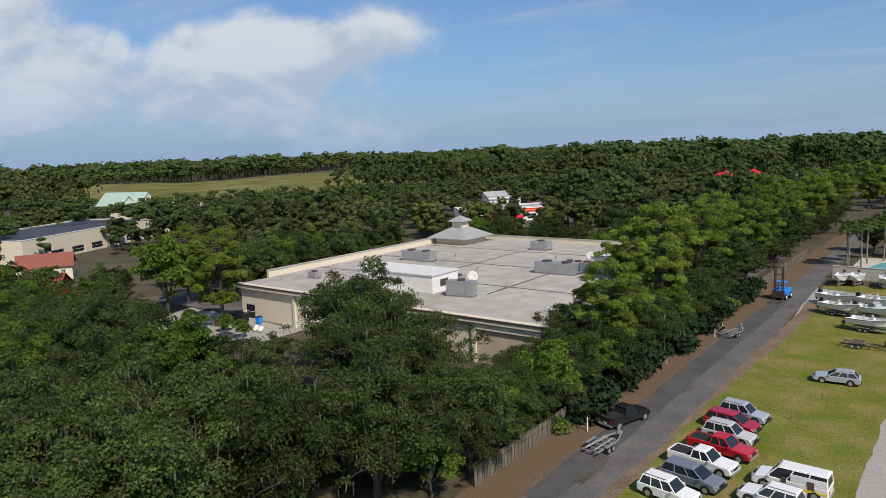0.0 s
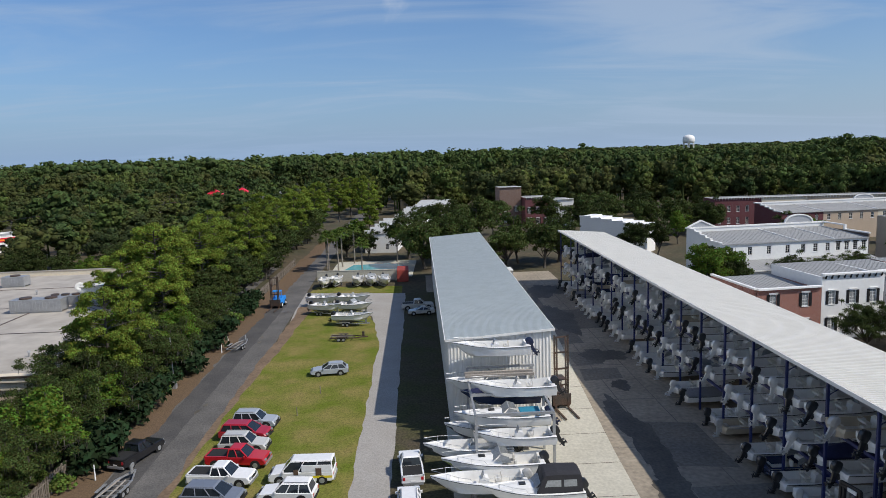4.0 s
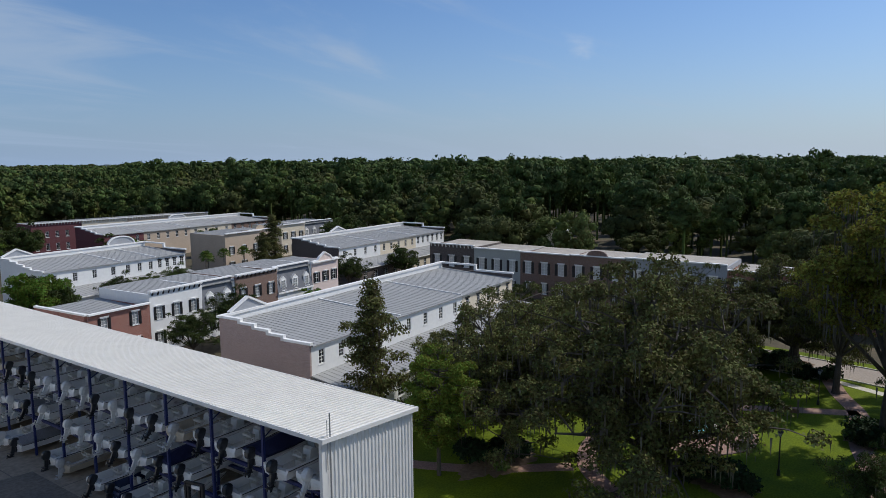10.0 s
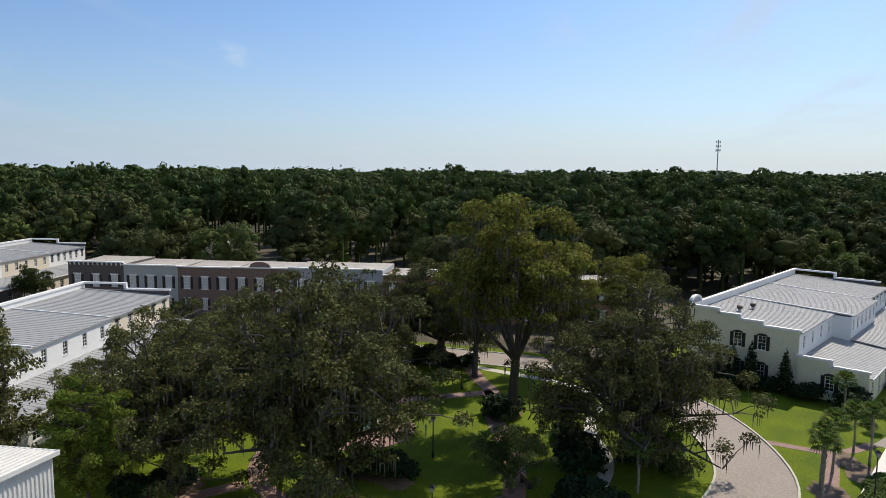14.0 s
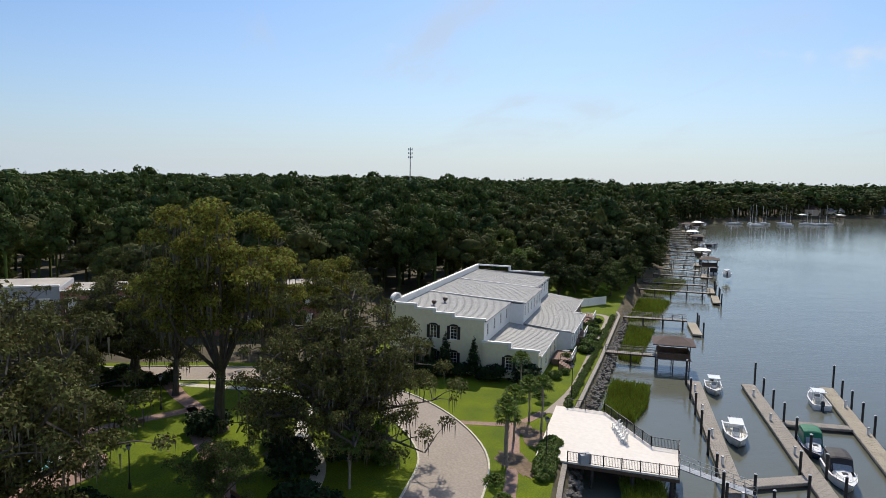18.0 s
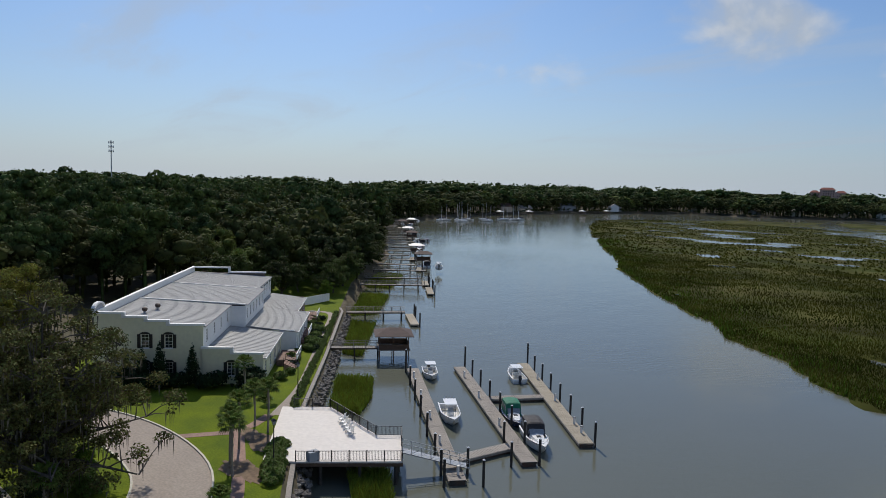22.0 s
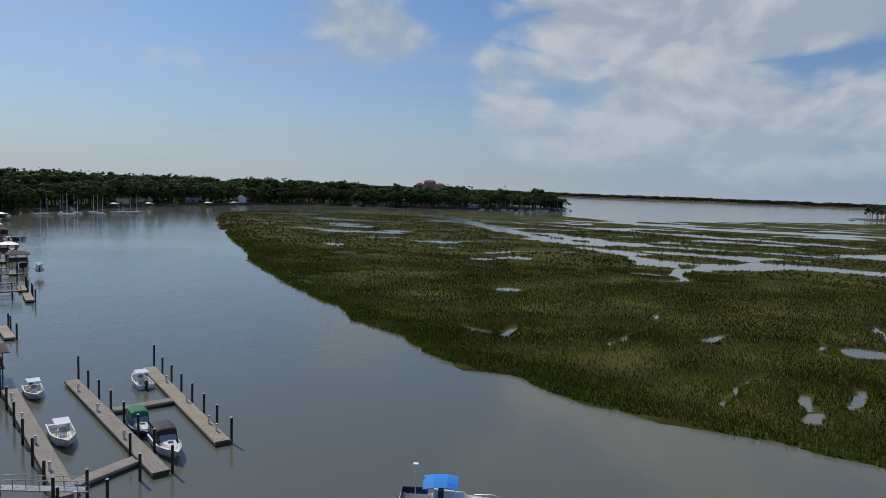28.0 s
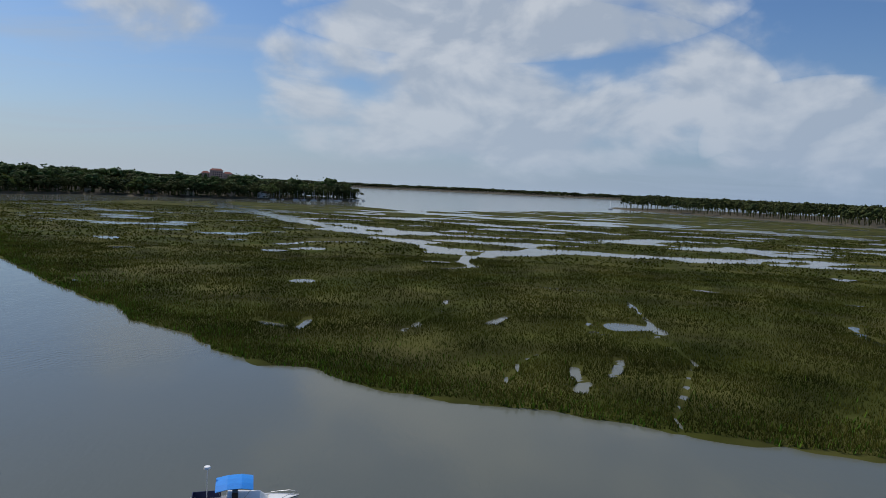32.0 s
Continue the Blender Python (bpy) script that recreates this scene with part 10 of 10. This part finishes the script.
blk = thing("hotel", "pink hotel block with terracotta roofs", "hotel", pose(478, -1206, 0, 0, 0, 25))
for k, (x0, l, h) in enumerate(((0, 16, 31), (16.05, 22, 36), (38.1, 14, 31))):
    part("wing", wall_mesh(l, h, [(1.5 + 3.4 * i, 3 + 3.6 * j, 3.3 + 3.4 * i, 5 + 3.6 * j) for i in range(int((l - 2) / 3.4)) for j in range(int(h / 3.6) - 1)], 12), M["pink_wall"], blk).matrix_basis = pose(x0, 0, 0)
    part("window_bank", MB().box(x0 + .6, 1.0, 1, x0 + l - .6, 1.2, h - 1), M["glass"], blk)
    part("roof", MB().loft([[(x0 - .6, -.6, h), (x0 + l + .6, -.6, h), (x0 + l + .6, 12.6, h), (x0 - .6, 12.6, h)], [(x0 + 4, 5, h + 3.4), (x0 + l - 4, 5, h + 3.4), (x0 + l - 4, 7, h + 3.4), (x0 + 4, 7, h + 3.4)]]), M["terracotta"], blk)

# water tower and radio mast
wt = thing("water_tower", "white water tower with a domed tank", "water tower", pose(381, 970, 0))
prof = [(6.2, 27.5), (7.6, 28.6), (8.2, 30.5), (8.2, 34), (7.4, 36.2), (5.0, 38.0), (2.0, 38.8), (.1, 39)]
part("tank", MB().loft([[(math.cos(a) * r, math.sin(a) * r, z) for a in np.arange(24) / 24 * 6.2832] for r, z in prof]), M["white_paint"], wt, smooth=True)
for k in range(6):
    a = k * math.pi / 3
    part("leg", MB().cyl((8.4 * math.cos(a), 8.4 * math.sin(a), 0), (7.4 * math.cos(a), 7.4 * math.sin(a), 30), .5, .45, 8), M["white_paint"], wt)
part("riser", MB().cyl((0, 0, 0), (0, 0, 28), 1.0, n=10), M["white_paint"], wt)
mst = thing("radio_mast", "grey cellular mast with antenna panels", "radio mast", pose(708, -163, 0))
part("mast", MB().tube([(0, 0, 0), (0, 0, 30), (0, 0, 60)], [.8, .6, .4], 8), M["galv"], mst)
for z in (50, 54, 58):
    part("platform", MB().cyl((0, 0, z - .1), (0, 0, z + .1), 2.2, n=12), M["galv"], mst)
    for k in range(6):
        a = k * math.pi / 3
        part("antenna", MB().box(2.1 * math.cos(a) - .2, 2.1 * math.sin(a) - .2, z - 1.1, 2.1 * math.cos(a) + .2, 2.1 * math.sin(a) + .2, z + 1.3), M["white_paint"], mst)

# utility poles and wires beyond the store
wires = MB()
last = None
for k, (x, y) in enumerate(((-250, 60), (-205, 100), (-178, 150), (-158, 190), (-128, 240), (-100, 290), (-62, 330))):
    p = thing("utility_pole", "brown timber utility pole with crossarm", "utility pole", pose(x, y, 0, 0, 0, 35), "utility poles")
    part("pole", MB().cyl((0, 0, 0), (0, 0, 11.5), .16, .11), M["brown_wood"], p)
    part("crossarm", MB().box(-1.2, -.06, 10.6, 1.2, .06, 10.75), M["brown_wood"], p)
    if last:
        for o in (-1.1, 0, 1.1):
            a, b = Vector((last[0] + o * .8, last[1] - o * .6, 10.8)), Vector((x + o * .8, y - o * .6, 10.8))
            wires.tube([tuple(a.lerp(b, t) - Vector((0, 0, 4 * .9 * t * (1 - t)))) for t in np.linspace(0, 1, 7)], .025, 3)
    last = (x, y)
tagged(new("wires", mesh_of("wires", wires, M["black_paint"])), "thin black overhead wires between poles", "wires", kind="structure")
for x, y, h in ((-131, 175, 9), (-96, 178, 9), (-70, 176, 9), (-120, 160, 9), (-128, 120, 9)):
    l = thing("lot_lamp", "tall grey car park lamp post", "street lamp", pose(x, y, 0), "car park lamps")
    part("pole", MB().cyl((0, 0, 0), (0, 0, h), .09, .06), M["galv"], l)
    part("head", MB().box(-.7, -.15, h, .7, .15, h + .15), M["galv"], l)
for k in range(10):
    car(-130 + 9 * k + (k % 3), 150 + (k * 7) % 18, 90 if k % 2 else 80, ("sedan", "suv", "minivan")[k % 3], ("car_white", "car_silver", "car_black", "car_grey")[k % 4], "parked car in the store's lot", "cars in the store lot", .03)
# loading yard things
bn = thing("waste_bin", "blue plastic waste bin by the dock", "bin", pose(-95.5, 70.6, .03))
part("body", MB().loft([[(-.35, -.35, 0), (.35, -.35, 0), (.35, .35, 0), (-.35, .35, 0)], [(-.45, -.45, 1.3), (.45, -.45, 1.3), (.45, .45, 1.3), (-.45, .45, 1.3)]]), M["canvas_blue"], bn)
part("lid", MB().box(-.48, -.48, 1.3, .48, .48, 1.38), M["canvas_navy"], bn)
sk = thing("skip", "black steel waste skip at the dock", "skip", pose(-100, 70.2, .03))
part("body", MB().loft([[(-1.2, -.7, 0), (1.2, -.7, 0), (1.2, .7, 0), (-1.2, .7, 0)], [(-1.5, -.8, 1.5), (1.5, -.8, 1.5), (1.5, .8, 1.5), (-1.5, .8, 1.5)]]), M["black_paint"], sk)
gt = thing("dock_barrier", "red steel barrier with yellow posts", "barrier", pose(-99.5, 65.8, .03))
for z in (.4, .8, 1.2):
    part("bar", MB().box(-2, -.04, z, 2, .04, z + .08), M["red_paint"], gt)
for s in (-2, 2):
    part("post", MB().cyl((s, 0, 0), (s, 0, 1.3), .1), M["sign_yellow"], gt)
rg = MB()
for k in range(14):
    rg.ball((-93 + (k * 7 % 11) * .22, 67 + (k * 5 % 7) * .2, .3 + .15 * (k % 2)), .38, 7, 4)
tagged(new("sack_heap", mesh_of("sack_heap", rg, M["white_paint"], True)), "heap of white sacks on the concrete", "sacks", kind="stuff")

# turbine vents on the waterfront row's roof
for u, v in ((6.2, 9.6), (9.4, 8.8)):
    vt = thing("roof_vent", "dark turbine vent on the pale metal roof", "roof vent", pose(*yl(u, v), 8.3), "roof vents")
    part("collar", MB().cyl((0, 0, -1.0), (0, 0, .45), .2, n=10), M["galv"], vt)
    part("turbine", MB().loft([[(math.cos(a) * q, math.sin(a) * q, z) for a in np.arange(12) / 12 * 6.2832] for q, z in ((.22, .45), (.42, .7), (.36, .95), (.1, 1.08))]), M["dark_steel"], vt)
